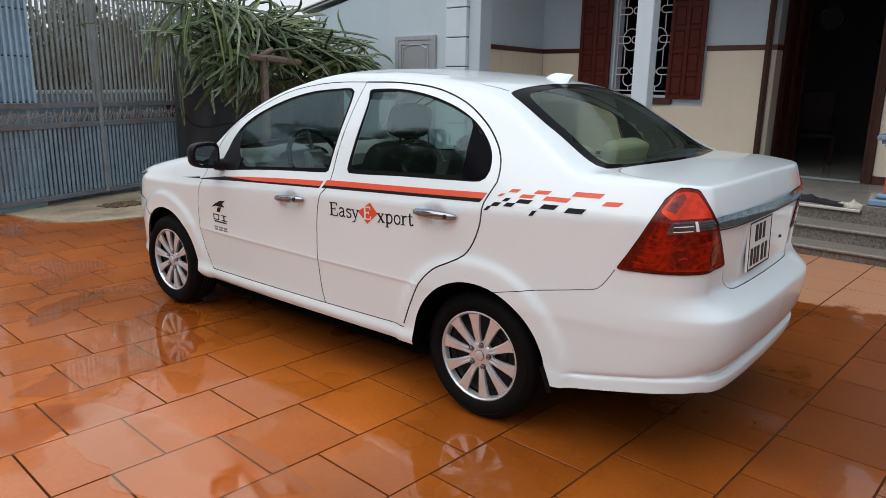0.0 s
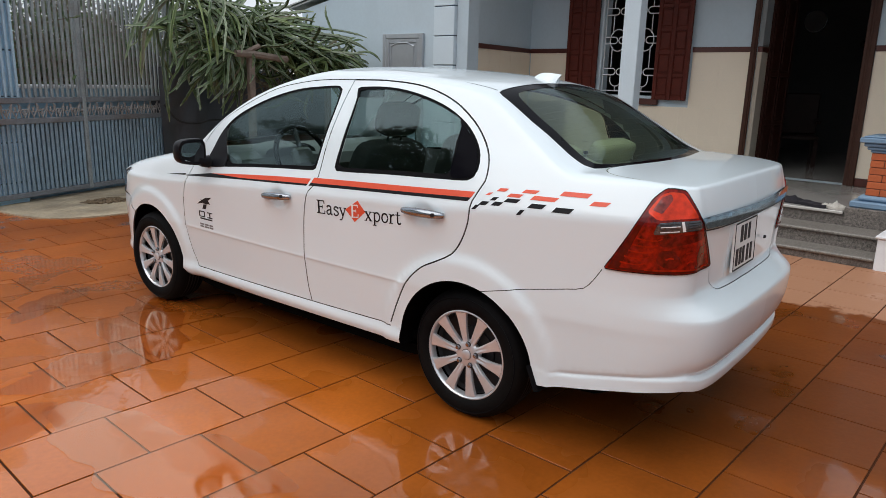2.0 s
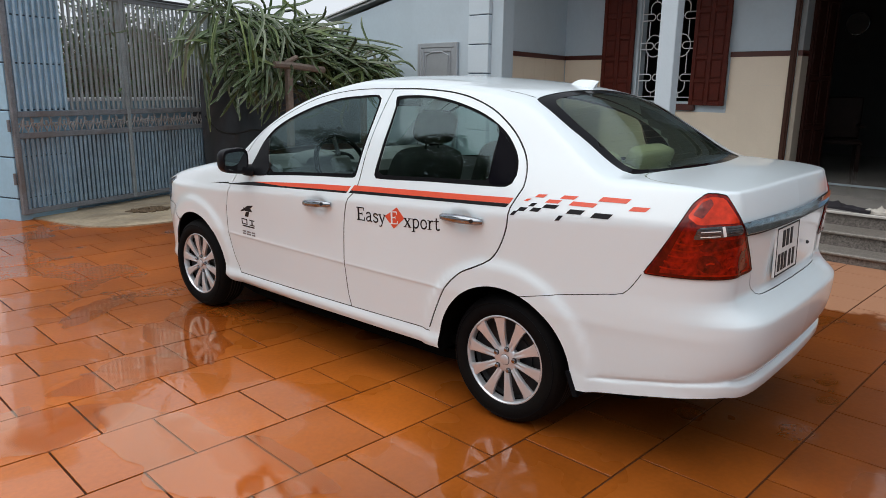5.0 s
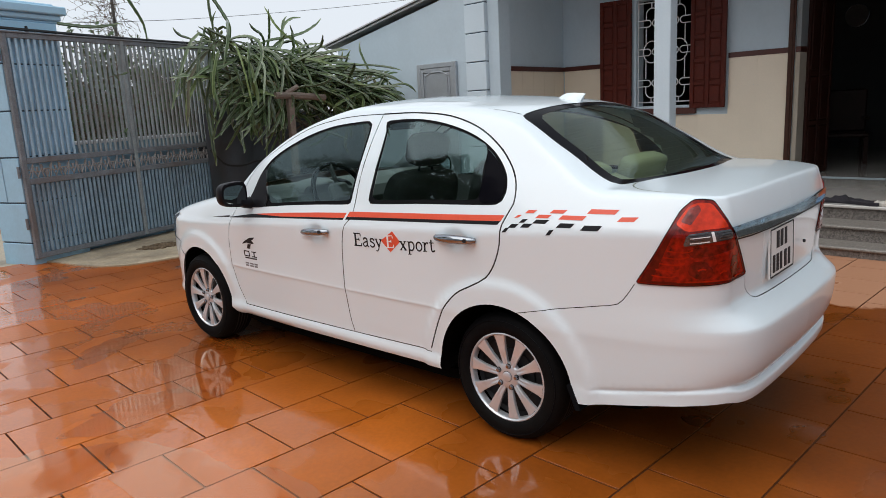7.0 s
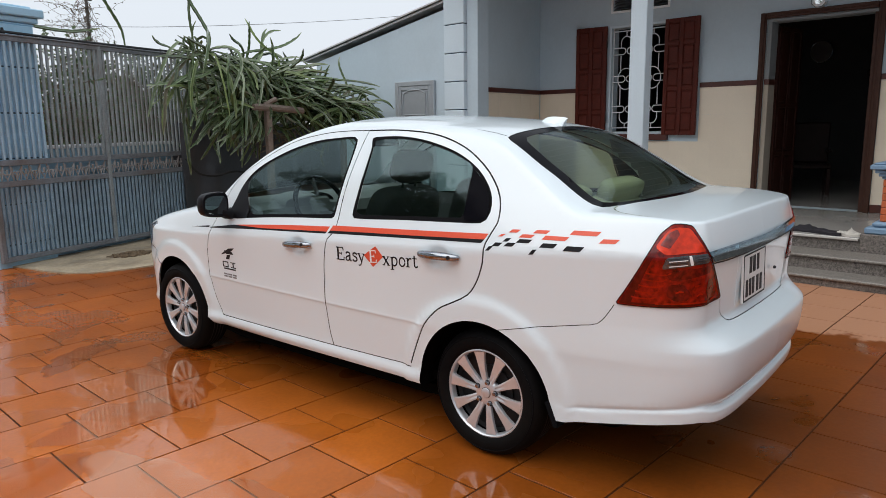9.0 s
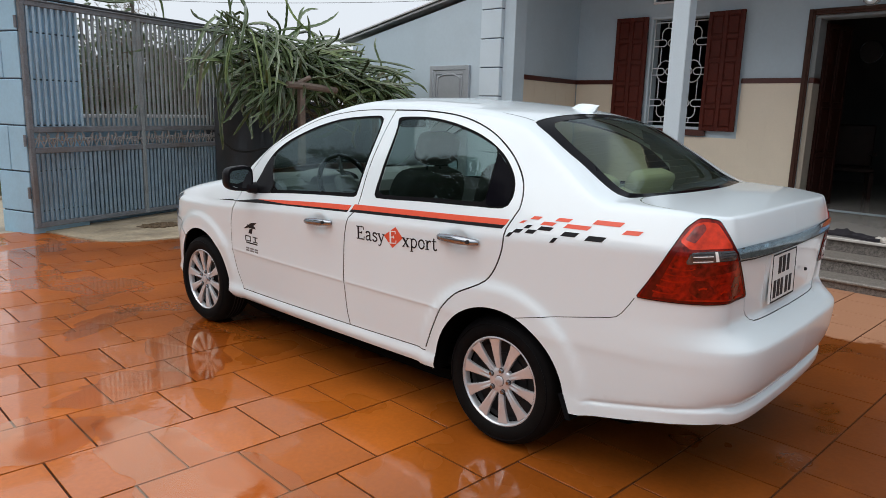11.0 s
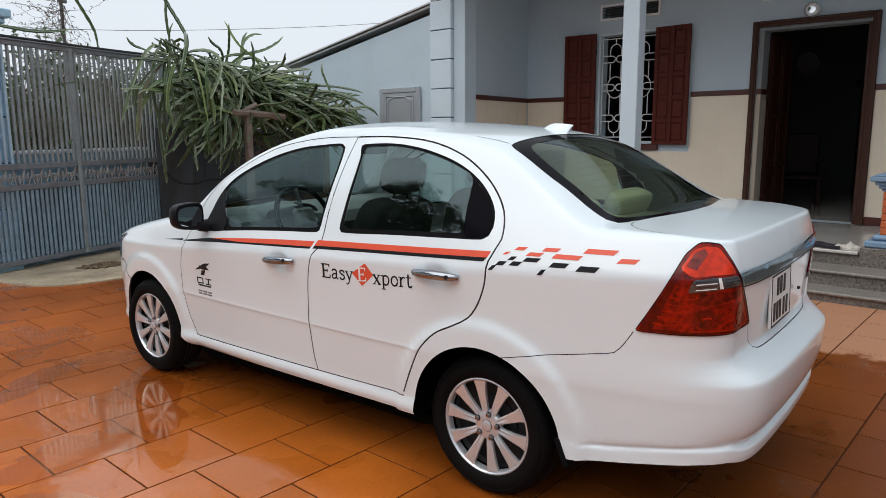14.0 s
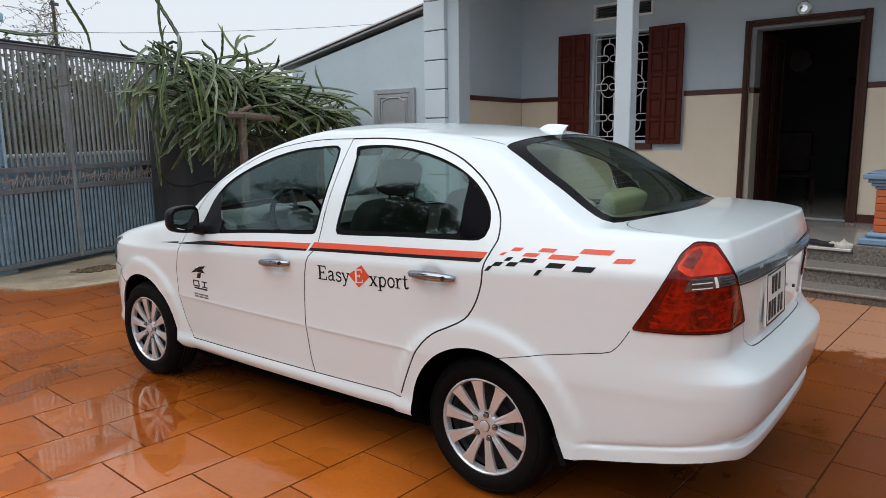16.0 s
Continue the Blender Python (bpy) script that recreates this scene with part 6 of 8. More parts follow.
# tail lamps: a dark rim, the lens with its chambers, and a clear reversing band with ribs
LAMP_TOP = crisp([(4.560, 1.016), (4.604, 1.076), (4.640, 1.087), (4.695, 1.082), (4.728, 1.044), (4.764, 1.000), (4.676, 0.997), (4.60, 0.990)])
LAMP_FACET = crisp([(4.578, 1.024), (4.606, 1.066), (4.640, 1.080), (4.650, 1.062), (4.612, 1.012)], 0.004)
BAND_CLEAR = crisp([(4.602, 0.981), (4.674, 0.990), (4.772, 0.992), (4.790, 0.960), (4.674, 0.949), (4.587, 0.938)])
for fl in (1, -1):
    tl = part("tail_light", on_body(LAMP, 0.004, 0.02, fl), LENS_RED, car, "glossy deep red tail light lens", smooth=True)
    rim_line = rounded(LAMP, 0.02, True)
    part("lens_rim", band_on_body(rim_line, 0.0034, 0.0058, fl, True), LENS_RIM, tl, "dark lens rim", smooth=True)
    # a darker band painted inside the lens as shade, to give depth
    cs_, cz_ = 4.70, 0.90
    inner_line = [(cs_ + (u - cs_) * 0.93, cz_ + (v - cz_) * 0.92) for u, v in rim_line]
    part("lens_shade", band_on_body(inner_line, 0.008, 0.0052, fl, True), LENS_DARK, tl, smooth=True)
    part("upper_lens", on_body(LAMP_TOP, 0.0065, 0.02, fl), LENS_BRIGHT, tl, "bright red upper lens", smooth=True)
    part("lens_facet", on_body(LAMP_FACET, 0.0078, 0.02, fl), LENS_FACET, tl, smooth=True)
    part("reverse_lens", on_body(BAND_CLEAR, 0.0080, 0.02, fl), LENS_CLEAR, tl, "clear reversing lamp lens", smooth=True)
    part("lens_divider", on_body([(4.684, 0.988), (4.694, 0.989), (4.704, 0.954), (4.692, 0.953)], 0.0095, 0.01, fl), DECAL_WHITE, tl)
    for k in range(4):
        z = 0.947 + 0.0090 * k
        part("lens_rib", on_body([(4.612, z), (4.680, z + 0.006), (4.680, z + 0.009), (4.612, z + 0.003)], 0.0095, 0.03, fl), STEEL_DARK if k % 2 else WHITE_TRIM, tl)
        part("lens_rib", on_body([(4.708, z + 0.007), (4.776, z + 0.010), (4.776, z + 0.012), (4.708, z + 0.010)], 0.0095, 0.03, fl), STEEL_DARK, tl)
    for k in range(5):
        z, s0 = 0.825 + 0.023 * k, 4.482 + 0.013 * k
        line = rounded([(s0, z + 0.004), (s0 + 0.03, z), (s0 + 0.07, z + 0.001), (s0 + 0.088, z + 0.008)], 0.01)
        part("reflector_rib", band_on_body(line, 0.0055, 0.0062, fl), LENS_MID, tl)
    part("chamber", on_body(crisp([(4.600, 0.925), (4.680, 0.938), (4.79, 0.945), (4.800, 0.920), (4.70, 0.905), (4.62, 0.895)]), 0.0062, 0.02, fl), LENS_CHAMBER, tl, smooth=True)
    part("chamber", on_body(crisp([(4.615, 0.880), (4.660, 0.885), (4.700, 0.850), (4.690, 0.822), (4.640, 0.818), (4.605, 0.840)]), 0.0062, 0.02, fl), LENS_CHAMBER, tl, smooth=True)
    part("chamber", on_body(crisp([(4.790, 0.895), (4.830, 0.890), (4.885, 0.830), (4.870, 0.815), (4.800, 0.820), (4.775, 0.850)]), 0.0062, 0.02, fl), LENS_CHAMBER, tl, smooth=True)
    # shade painted along the outer edge of the lens
    part("edge_shade", on_body(crisp([(4.436, 0.800), (4.484, 0.880), (4.532, 0.972), (4.566, 1.030), (4.572, 1.010), (4.530, 0.935), (4.497, 0.860), (4.478, 0.800)], 0.004), 0.0060, 0.02, fl), LENS_DARK, tl, "lens edge darkened with painted shade", smooth=True)
    # glints painted as paler streaks in the lens
    for s0, z, w_, h_ in ((4.715, 0.872, 0.050, 0.008), (4.640, 0.850, 0.030, 0.010), (4.725, 0.835, 0.032, 0.014), (4.810, 0.855, 0.028, 0.012), (4.57, 0.808, 0.22, 0.004), (4.83, 0.810, 0.07, 0.004)):
        line = rounded([(s0, z), (s0 + w_ * 0.5, z + h_ * 0.6), (s0 + w_, z + h_ * 0.4)], 0.01)
        part("glint_rib", band_on_body(line, 0.0060, 0.0074, fl), LENS_MID, tl)

# chrome strip, badge, number plate with plain bars
strip_l = [(4.778, 0.997), (5.04, 0.991), (S_END, 0.990), (S_END, 0.947), (5.05, 0.949), (4.834, 0.954)]
cs = Build()
for fl in (1, -1):
    b = on_body(strip_l, 0.012, 0.02, fl)
    cs.add(b.v, b.f)
strip = part("chrome_strip", cs, STRIP, car, "chrome strip across the boot lid", smooth=True)
for fl in (1, -1):
    for dz, w_ in ((-0.043, 0.005),):
        part("strip_edge", band_on_body([(4.80 + k * (S_END - 4.80) / 24, 0.993 + dz - 0.004 * min(1, k / 6)) for k in range(25)], w_, 0.0125, fl), BLACK_PLASTIC, strip)
    rc = [(5.11, 0.930), (S_END, 0.934), (S_END, 0.722), (5.13, 0.728)]
    part("plate_recess", on_body(rc, 0.0012, 0.03, fl), PAINT, car, smooth=True)
PM = Matrix.Translation((-0.912, 0.122, 0.835)) @ Matrix.Rotation(radians(2), 4, "Y")
plate = part("number_plate", Build().box((-0.006, -0.152, -0.100), (0.004, 0.152, 0.100), 0.003, PM), PLATE_WHITE, car, "white number plate with black marks")
def plate_bar(y, z, w_, h_):
    part("bar", Build().box((-0.0075, y - w_ / 2, z - h_ / 2), (-0.0055, y + w_ / 2, z + h_ / 2), 0.0, PM), DECAL_BLACK, plate)
for z in (-0.094, 0.094):
    plate_bar(0, z, 0.290, 0.006)
for y in (-0.145, 0.145):
    plate_bar(y, 0, 0.006, 0.188)
for y, w_ in ((0.056, 0.034), (0.008, 0.034), (-0.044, 0.030)):
    plate_bar(y, 0.046, w_, 0.068)
for y in (0.104, 0.060, 0.018, -0.040, -0.088):
    plate_bar(y, -0.045, 0.029, 0.070)

part("boot_lock", Build().lathe([(0.0005, 0.006), (0.005, 0.006), (0.007, 0.003), (0.0075, -0.004)], 20, Matrix.Translation((-0.918, -0.187, 0.811)) @ Matrix.Rotation(radians(90), 4, "Z")), STEEL_DARK, car, "dark boot lock")

# stripes, chequers and lettering marks on the flanks
R_ = lambda pts: sx(pts)
for fl in (1, -1):
    part("stripe_red", on_body(R_([(1.779, 0.9030), (1.581, 0.9200), (1.388, 0.9350), (1.167, 0.9500), (0.935, 0.9630), (0.950, 0.9370), (1.158, 0.9270), (1.334, 0.9170), (1.498, 0.9080)]), 0.0014, 0.03, fl), DECAL_RED, car, "orange-red stripe")
    part("stripe_black", on_body(R_([(2.043, 0.8680), (1.900, 0.8870), (1.783, 0.9030), (1.498, 0.9075), (1.334, 0.9165), (1.158, 0.9265), (0.950, 0.9365), (0.958, 0.9270), (1.154, 0.9170), (1.495, 0.9000), (1.754, 0.8850), (2.041, 0.8640)]), 0.0014, 0.03, fl), DECAL_BLACK, car, "black stripe")
    part("stripe_tip", on_body(R_([(2.26, 0.853), (2.05, 0.876), (2.05, 0.866)]), 0.0014, 0.03, fl), DECAL_BLACK, car)
    part("stripe_red", on_body(R_([(0.912, 0.9700), (0.757, 0.9760), (0.600, 0.9830), (0.283, 0.9960), (-0.044, 1.0130), (-0.030, 0.9890), (0.276, 0.9740), (0.592, 0.9600), (0.749, 0.9530), (0.928, 0.9440)]), 0.0014, 0.03, fl), DECAL_RED, car)
    part("stripe_black", on_body(R_([(0.928, 0.9435), (0.749, 0.9525), (0.592, 0.9595), (0.276, 0.9735), (-0.030, 0.9885), (-0.016, 0.9730), (0.272, 0.9610), (0.588, 0.9480), (0.745, 0.9410), (0.939, 0.9300)]), 0.0014, 0.03, fl), DECAL_BLACK, car)
    for x, z, w_, h_, mt in ((-0.098, 1.010, 0.022, 0.014, 1), (-0.150, 1.031, 0.046, 0.016, 1), (-0.205, 1.016, 0.066, 0.017, 1), (-0.262, 1.037, 0.070, 0.017, 1), (-0.322, 1.018, 0.118, 0.020, 1), (-0.442, 1.045, 0.128, 0.021, 1), (-0.540, 1.022, 0.072, 0.020, 1),
                             (-0.052, 0.953, 0.022, 0.024, 0), (-0.084, 0.972, 0.040, 0.020, 0), (-0.124, 0.994, 0.028, 0.018, 0), (-0.140, 0.977, 0.046, 0.020, 0), (-0.198, 0.996, 0.068, 0.019, 0), (-0.298, 0.988, 0.072, 0.022, 0), (-0.405, 0.985, 0.082, 0.024, 0), (-0.240, 0.958, 0.022, 0.026, 0)):
        x, z, w_, h_ = x - 0.009 - 0.026 * min(1.0, max(0.0, -x - 0.05) / 0.25), z + 0.002, w_ * 0.86, h_ * 0.80
        part("chequer", on_body(R_([(x + w_ / 2 + 0.008, z - h_ / 2), (x - w_ / 2 + 0.008, z - h_ / 2 + 0.002), (x - w_ / 2 - 0.008, z + h_ / 2 + 0.002), (x + w_ / 2 - 0.008, z + h_ / 2)]), 0.0014, 0.03, fl), DECAL_RED if mt else DECAL_BLACK, car)
    part("lozenge", on_body(R_([(0.672, 0.849), (0.591, 0.900), (0.545, 0.853), (0.614, 0.797)]), 0.0014, 0.03, fl), DECAL_RED, car, "orange-red lozenge")
    # sponsor marks on the front door as plain shapes
    for pts in ([(1.925, 0.712), (1.86, 0.727), (1.80, 0.748), (1.775, 0.765), (1.835, 0.757), (1.90, 0.728)], [(1.885, 0.742), (1.81, 0.742), (1.79, 0.724), (1.865, 0.722)], [(1.86, 0.716), (1.825, 0.722), (1.84, 0.690), (1.875, 0.690)]):
        part("door_mark", on_body(R_(pts), 0.0014, 0.03, fl), DECAL_BLACK, car)
    for x, z, w_, h_ in ((1.885, 0.672, 0.058, 0.006), (1.885, 0.643, 0.058, 0.006), (1.911, 0.657, 0.008, 0.034), (1.859, 0.657, 0.008, 0.034), (1.805, 0.672, 0.052, 0.006), (1.805, 0.643, 0.052, 0.006), (1.805, 0.657, 0.010, 0.026), (1.845, 0.631, 0.125, 0.008)):
        part("door_mark", on_body(R_([(x + w_ / 2, z - h_ / 2), (x - w_ / 2, z - h_ / 2), (x - w_ / 2, z + h_ / 2), (x + w_ / 2, z + h_ / 2)]), 0.0014, 0.04, fl), DECAL_BLACK, car)
    for x, w_ in ((1.893, 0.036), (1.845, 0.040), (1.797, 0.036)):
        for z in (0.598, 0.584):
            part("door_mark", on_body(R_([(x + w_ / 2, z - 0.0045), (x - w_ / 2, z - 0.0045), (x - w_ / 2, z + 0.0045), (x + w_ / 2, z + 0.0045)]), 0.0014, 0.04, fl), DECAL_GREY, car)
    # chrome handles over shallow dishes
    for x0, x1, z0, z1 in ((1.278, 1.062, 0.843, 0.859), (0.315, 0.090, 0.897, 0.899)):
        path, rad = [], []
        ea, eb = skin(s_of_x(x0), z0), skin(s_of_x(x1), z1)
        for k in range(17):
            t = k / 16
            q = ea * (1 - t) + eb * t
            path.append((q[0], (q[1] + 0.004 + 0.024 * math.sin(math.pi * t) ** 0.6) * fl, q[2] + 0.003 * math.sin(math.pi * t)))
            rad.append(0.011 + 0.0085 * math.sin(math.pi * t) ** 0.5)
        hd = part("door_handle", Build().sweep(path, rad, 12), CHROME, car, "chrome door handle", smooth=True)
        part("lock", Build().sweep([(eb[0] + 0.035, (eb[1] + 0.030) * fl, eb[2] + 0.002), (eb[0] + 0.035, (eb[1] + 0.040) * fl, eb[2] + 0.002)], 0.009, 12), STEEL_DARK, hd)
    # door mirror
    mr = Build()
    n_u, n_v = 18, 12
    vs = []
    for i in range(n_v + 1):
        ph = math.pi * i / n_v - math.pi / 2
        for j in range(n_u):
            th = 2 * math.pi * j / n_u
            ex = lambda c, e: math.copysign(abs(c) ** e, c)
            X = 0.056 * ex(math.cos(ph), 0.55) * ex(math.cos(th), 0.7)
            if X < -0.028:
                X = -0.028
            Y = 0.093 * ex(math.cos(ph), 0.55) * ex(math.sin(th), 0.62)
            Z = 0.072 * ex(math.sin(ph), 0.62)
            vs.append((1.828 + X + 0.10 * (0.0 - Y) * 0.6, fl * (0.900 + Y), 1.025 + Z * (1 - 0.12 * Y / 0.1) + 0.04 * Y))
    fs = [(i * n_u + j, i * n_u + (j + 1) % n_u, (i + 1) * n_u + (j + 1) % n_u, (i + 1) * n_u + j) for i in range(n_v) for j in range(n_u)]
    dm = part("door_mirror", mr.add(vs, fs), BLACK_PLASTIC, car, "black door mirror", smooth=True)
    mg = [(0.0, 0.073 * math.copysign(abs(math.cos(a)) ** 0.6, math.cos(a)), 0.052 * math.copysign(abs(math.sin(a)) ** 0.6, math.sin(a))) for a in np.linspace(0, 2 * math.pi, 29)[:-1]]
    glass = [(1.828 - 0.0295 - 0.06 * y, fl * (0.900 + y), 1.025 + z * (1 - 1.2 * y) + 0.04 * y) for _, y, z in mg]
    rim_ = [(q[0] + 0.004, q[1], q[2]) for q in glass]
    ng = len(glass)
    part("mirror_glass", Build().add(glass + rim_, [tuple(range(ng)), *[(i, (i + 1) % ng, ng + (i + 1) % ng, ng + i) for i in range(ng)]]), MIRROR, dm, "mirror glass")
    part("mirror_foot", Build().sweep([(1.82, fl * 0.79, 0.965), (1.825, fl * 0.83, 0.968), (1.828, fl * 0.862, 0.985)], [0.036, 0.030, 0.028], 10), BLACK_PLASTIC, dm, smooth=True)

# the words on the rear door, in serif strokes
GLYPHS = {
    "E": (0.74, [([(0.16, 0), (0.16, 1)], 0.13), ([(0.02, 0.97), (0.60, 0.97)], 0.06), ([(0.58, 1.0), (0.60, 0.76)], 0.06), ([(0.02, 0.03), (0.64, 0.03)], 0.06), ([(0.62, 0), (0.65, 0.26)], 0.06), ([(0.16, 0.52), (0.46, 0.52)], 0.06), ([(0.46, 0.40), (0.46, 0.64)], 0.05)]),
    "a": (0.56, [([(0.07, 0.53), (0.12, 0.63), (0.24, 0.665), (0.35, 0.60), (0.37, 0.48), (0.37, 0.10), (0.42, 0.02), (0.50, 0.05)], 0.09), ([(0.36, 0.40), (0.18, 0.34), (0.07, 0.24), (0.07, 0.10), (0.17, 0.02), (0.28, 0.06), (0.36, 0.16)], 0.075)]),
    "s": (0.46, [([(0.36, 0.50), (0.34, 0.60), (0.22, 0.655), (0.09, 0.60), (0.08, 0.47), (0.20, 0.38), (0.34, 0.29), (0.37, 0.14), (0.26, 0.03), (0.12, 0.03), (0.05, 0.16)], 0.085)]),
    "y": (0.56, [([(0.06, 0.65), (0.27, 0.06)], 0.10), ([(0.46, 0.65), (0.27, 0.06), (0.19, -0.18), (0.10, -0.26), (0.02, -0.21)], 0.06), ([(-0.03, 0.645), (0.18, 0.645)], 0.045), ([(0.34, 0.645), (0.54, 0.645)], 0.045)]),
    "x": (0.58, [([(0.08, 0.65), (0.45, 0.02)], 0.11), ([(0.44, 0.65), (0.08, 0.02)], 0.06), ([(-0.01, 0.645), (0.20, 0.645)], 0.045), ([(0.33, 0.645), (0.53, 0.645)], 0.045), ([(-0.01, 0.025), (0.18, 0.025)], 0.045), ([(0.34, 0.025), (0.56, 0.025)], 0.045)]),
    "p": (0.60, [([(0.13, 0.66), (0.13, -0.28)], 0.10), ([(0.13, 0.52), (0.24, 0.64), (0.38, 0.62), (0.48, 0.48), (0.49, 0.30), (0.42, 0.10), (0.29, 0.02), (0.13, 0.12)], 0.08), ([(0.0, -0.26), (0.26, -0.26)], 0.045), ([(0.0, 0.64), (0.13, 0.64)], 0.045)]),
    "o": (0.54, [([(0.26 + 0.20 * math.cos(a), 0.335 + 0.31 * math.sin(a)) for a in np.linspace(0, 6.15, 20)], 0.085)]),
    "r": (0.46, [([(0.13, 0.66), (0.13, 0.0)], 0.10), ([(0.14, 0.42), (0.22, 0.58), (0.32, 0.64), (0.40, 0.58)], 0.075), ([(0.0, 0.025), (0.28, 0.025)], 0.045), ([(0.0, 0.64), (0.13, 0.64)], 0.045)]),
    "t": (0.40, [([(0.15, 0.86), (0.15, 0.14), (0.22, 0.03), (0.31, 0.05), (0.36, 0.14)], 0.09), ([(0.0, 0.645), (0.33, 0.645)], 0.05)]),
}


def words(text, x0, x1, z0, z1, height, mat, out):
    """Letters set along a line on the car's flank, from x0 to x1."""
    total = sum(GLYPHS[c][0] for c in text)
    at = 0.0
    for c in text:
        wide, strokes = GLYPHS[c]
        b = Build()
        for k, (line, w_) in enumerate(strokes):
            fine = rounded(line, 0.05)
            pts = [(x0 + (x1 - x0) * (at + u) / total, z0 + (z1 - z0) * (at + u) / total + v * height) for u, v in fine]
            q = band_on_body(R_(pts), w_ * height * 1.3, out + 0.0001 * k)
            b.add(q.v, q.f)
        part("letter", b, mat, car)
        at += wide


words("Easy", 0.870, 0.664, 0.806, 0.812, 0.065, DECAL_BLACK, 0.0016)
words("E", 0.638, 0.580, 0.816, 0.822, 0.060, DECAL_WHITE, 0.0030)
words("xport", 0.548, 0.326, 0.814, 0.826, 0.065, DECAL_BLACK, 0.0016)

# aerial fin
fin = Build()
fs_, nf = [], 12
for i in range(nf):
    t = i / (nf - 1)
    x = 0.203 - 0.135 * t
    h = 0.029 * (1 - (1 - min(1, t / 0.55)) ** 2) + 0.012 * t
    w_ = 0.042 * math.sin(math.pi * min(0.93, 0.12 + t * 0.75)) + 0.002
    z0 = float(top(x, 0)) - 0.004
    for a in np.linspace(-1, 1, 9):
        fin.v.append((x - 0.025 * t * (1 - abs(a)) * (1 if t > 0.5 else 0), w_ * a * (0.35 + 0.65 * abs(a)), z0 + h * (1 - abs(a) ** 1.6)))
fin.f += [(i * 9 + j, i * 9 + j + 1, (i + 1) * 9 + j + 1, (i + 1) * 9 + j) for i in range(nf - 1) for j in range(8)] + [tuple((nf - 1) * 9 + j for j in range(9)), tuple(range(9))[::-1]]
part("roof_aerial", fin, PAINT, car, "white fin aerial", smooth=True)

# heating lines in the rear window
for k in range(13):
    u = k / 12
    x = -0.03 - 0.44 * u
    half = 0.44 + 0.05 * u
    ys_ = np.linspace(-half, half, 15)
    wire_ = Build()
    for y in ys_:
        bow = 0.04 * u * (y / half) ** 2
        wire_.v += [(x + bow, y, float(top(x + bow, y)) - 0.0055), (x + bow + 0.0013, y, float(top(x + bow + 0.0013, y)) - 0.0055)]
    wire_.f += [(2 * i, 2 * i + 1, 2 * i + 3, 2 * i + 2) for i in range(14)]
    part("heating_line", wire_, HEAT_WIRE, car)

# cabin
cabin = Build()
for fl in (1, -1):
    zz, xx = np.linspace(0.33, 0.985, 9), np.linspace(-0.30, 2.02, 30)
    q = skin(s_of_x(xx)[None], zz[:, None], -0.075) * [1, fl, 1]
    cabin.add(q.reshape(-1, 3), [(i * 30 + j, i * 30 + j + 1, (i + 1) * 30 + j + 1, (i + 1) * 30 + j) for i in range(8) for j in range(29) if zz[i] > 0.66 or 0.42 < xx[j] < 1.98])
cabin.box((0.42, -0.72, 0.29), (2.0, 0.72, 0.32))
part("cabin_lining", cabin, CABIN_GREY, car, "grey door trims and cabin floor")
for fl in (1, -1):
    us, vs_ = np.linspace(-0.46, 0.10, 18), np.linspace(0.0, 1.0, 12)
    sxs = s_of_x(us)
    zt = np.interp(sxs, S_RING, Z_SIDE) - 0.02
    zg = 0.97 + (zt[None] - 0.97) * vs_[:, None]
    q = skin(np.broadcast_to(sxs, zg.shape), zg, -0.03)
    hole = inside(R_OUT, np.c_[np.broadcast_to(sxs, zg.shape).ravel(), zg.ravel()]).reshape(zg.shape)
    trim = Build().add(q.reshape(-1, 3) * [1, fl, 1], [(a * 18 + b, a * 18 + b + 1, (a + 1) * 18 + b + 1, (a + 1) * 18 + b) for a in range(11) for b in range(17)
                       if not (hole[a, b] or hole[a, b + 1] or hole[a + 1, b] or hole[a + 1, b + 1])])
    part("pillar_trim", trim, LINING, car, "pale grey inner pillar trim", smooth=True)
rl = Build()
xs_, ys_ = np.linspace(0.07, 1.20, 20), np.linspace(-0.53, 0.53, 14)
rl.add([(x, y, float(top(x, y)) - 0.028) for x in xs_ for y in ys_], [(i * 14 + j, i * 14 + j + 1, (i + 1) * 14 + j + 1, (i + 1) * 14 + j) for i in range(19) for j in range(13)])
part("roof_lining", rl, LINING, car, "pale grey roof lining")
part("parcel_shelf", Build().box((-0.50, -0.60, 1.015), (-0.10, 0.60, 1.04), 0.01), SEAT_COVER, car, "beige parcel shelf")
part("shelf_speaker", Build().lathe([(0.0005, 0.010), (0.07, 0.008), (0.095, -0.012)], 24, Matrix.Translation((-0.36, -0.36, 1.052)) @ Matrix.Rotation(radians(90), 4, "X") @ Matrix.Diagonal((1, 1, 0.7, 1))), CABIN_DARK, car)
seat(car, 0.10, 0.0, 1.22, SEAT_COVER, True, 0.60)
for sy in (0.36, -0.36):
    seat(car, 0.98, sy, 0.50, SEAT_GREY, False, 0.64)
dash = Build()
dp = [(2.06, 1.02), (1.90, 1.035), (1.72, 1.02), (1.63, 0.985), (1.60, 0.92), (1.66, 0.80), (1.72, 0.60), (1.80, 0.36), (2.06, 0.36)]
dash.add([(x, y, z) for y in (-0.74, 0.74) for x, z in dp], [tuple(range(9)), tuple(range(9, 18))[::-1], *[(i, (i + 1) % 9, 9 + (i + 1) % 9, 9 + i) for i in range(9)]])
dashboard = part("dashboard", dash, CABIN_DARK, car, "grey dashboard")
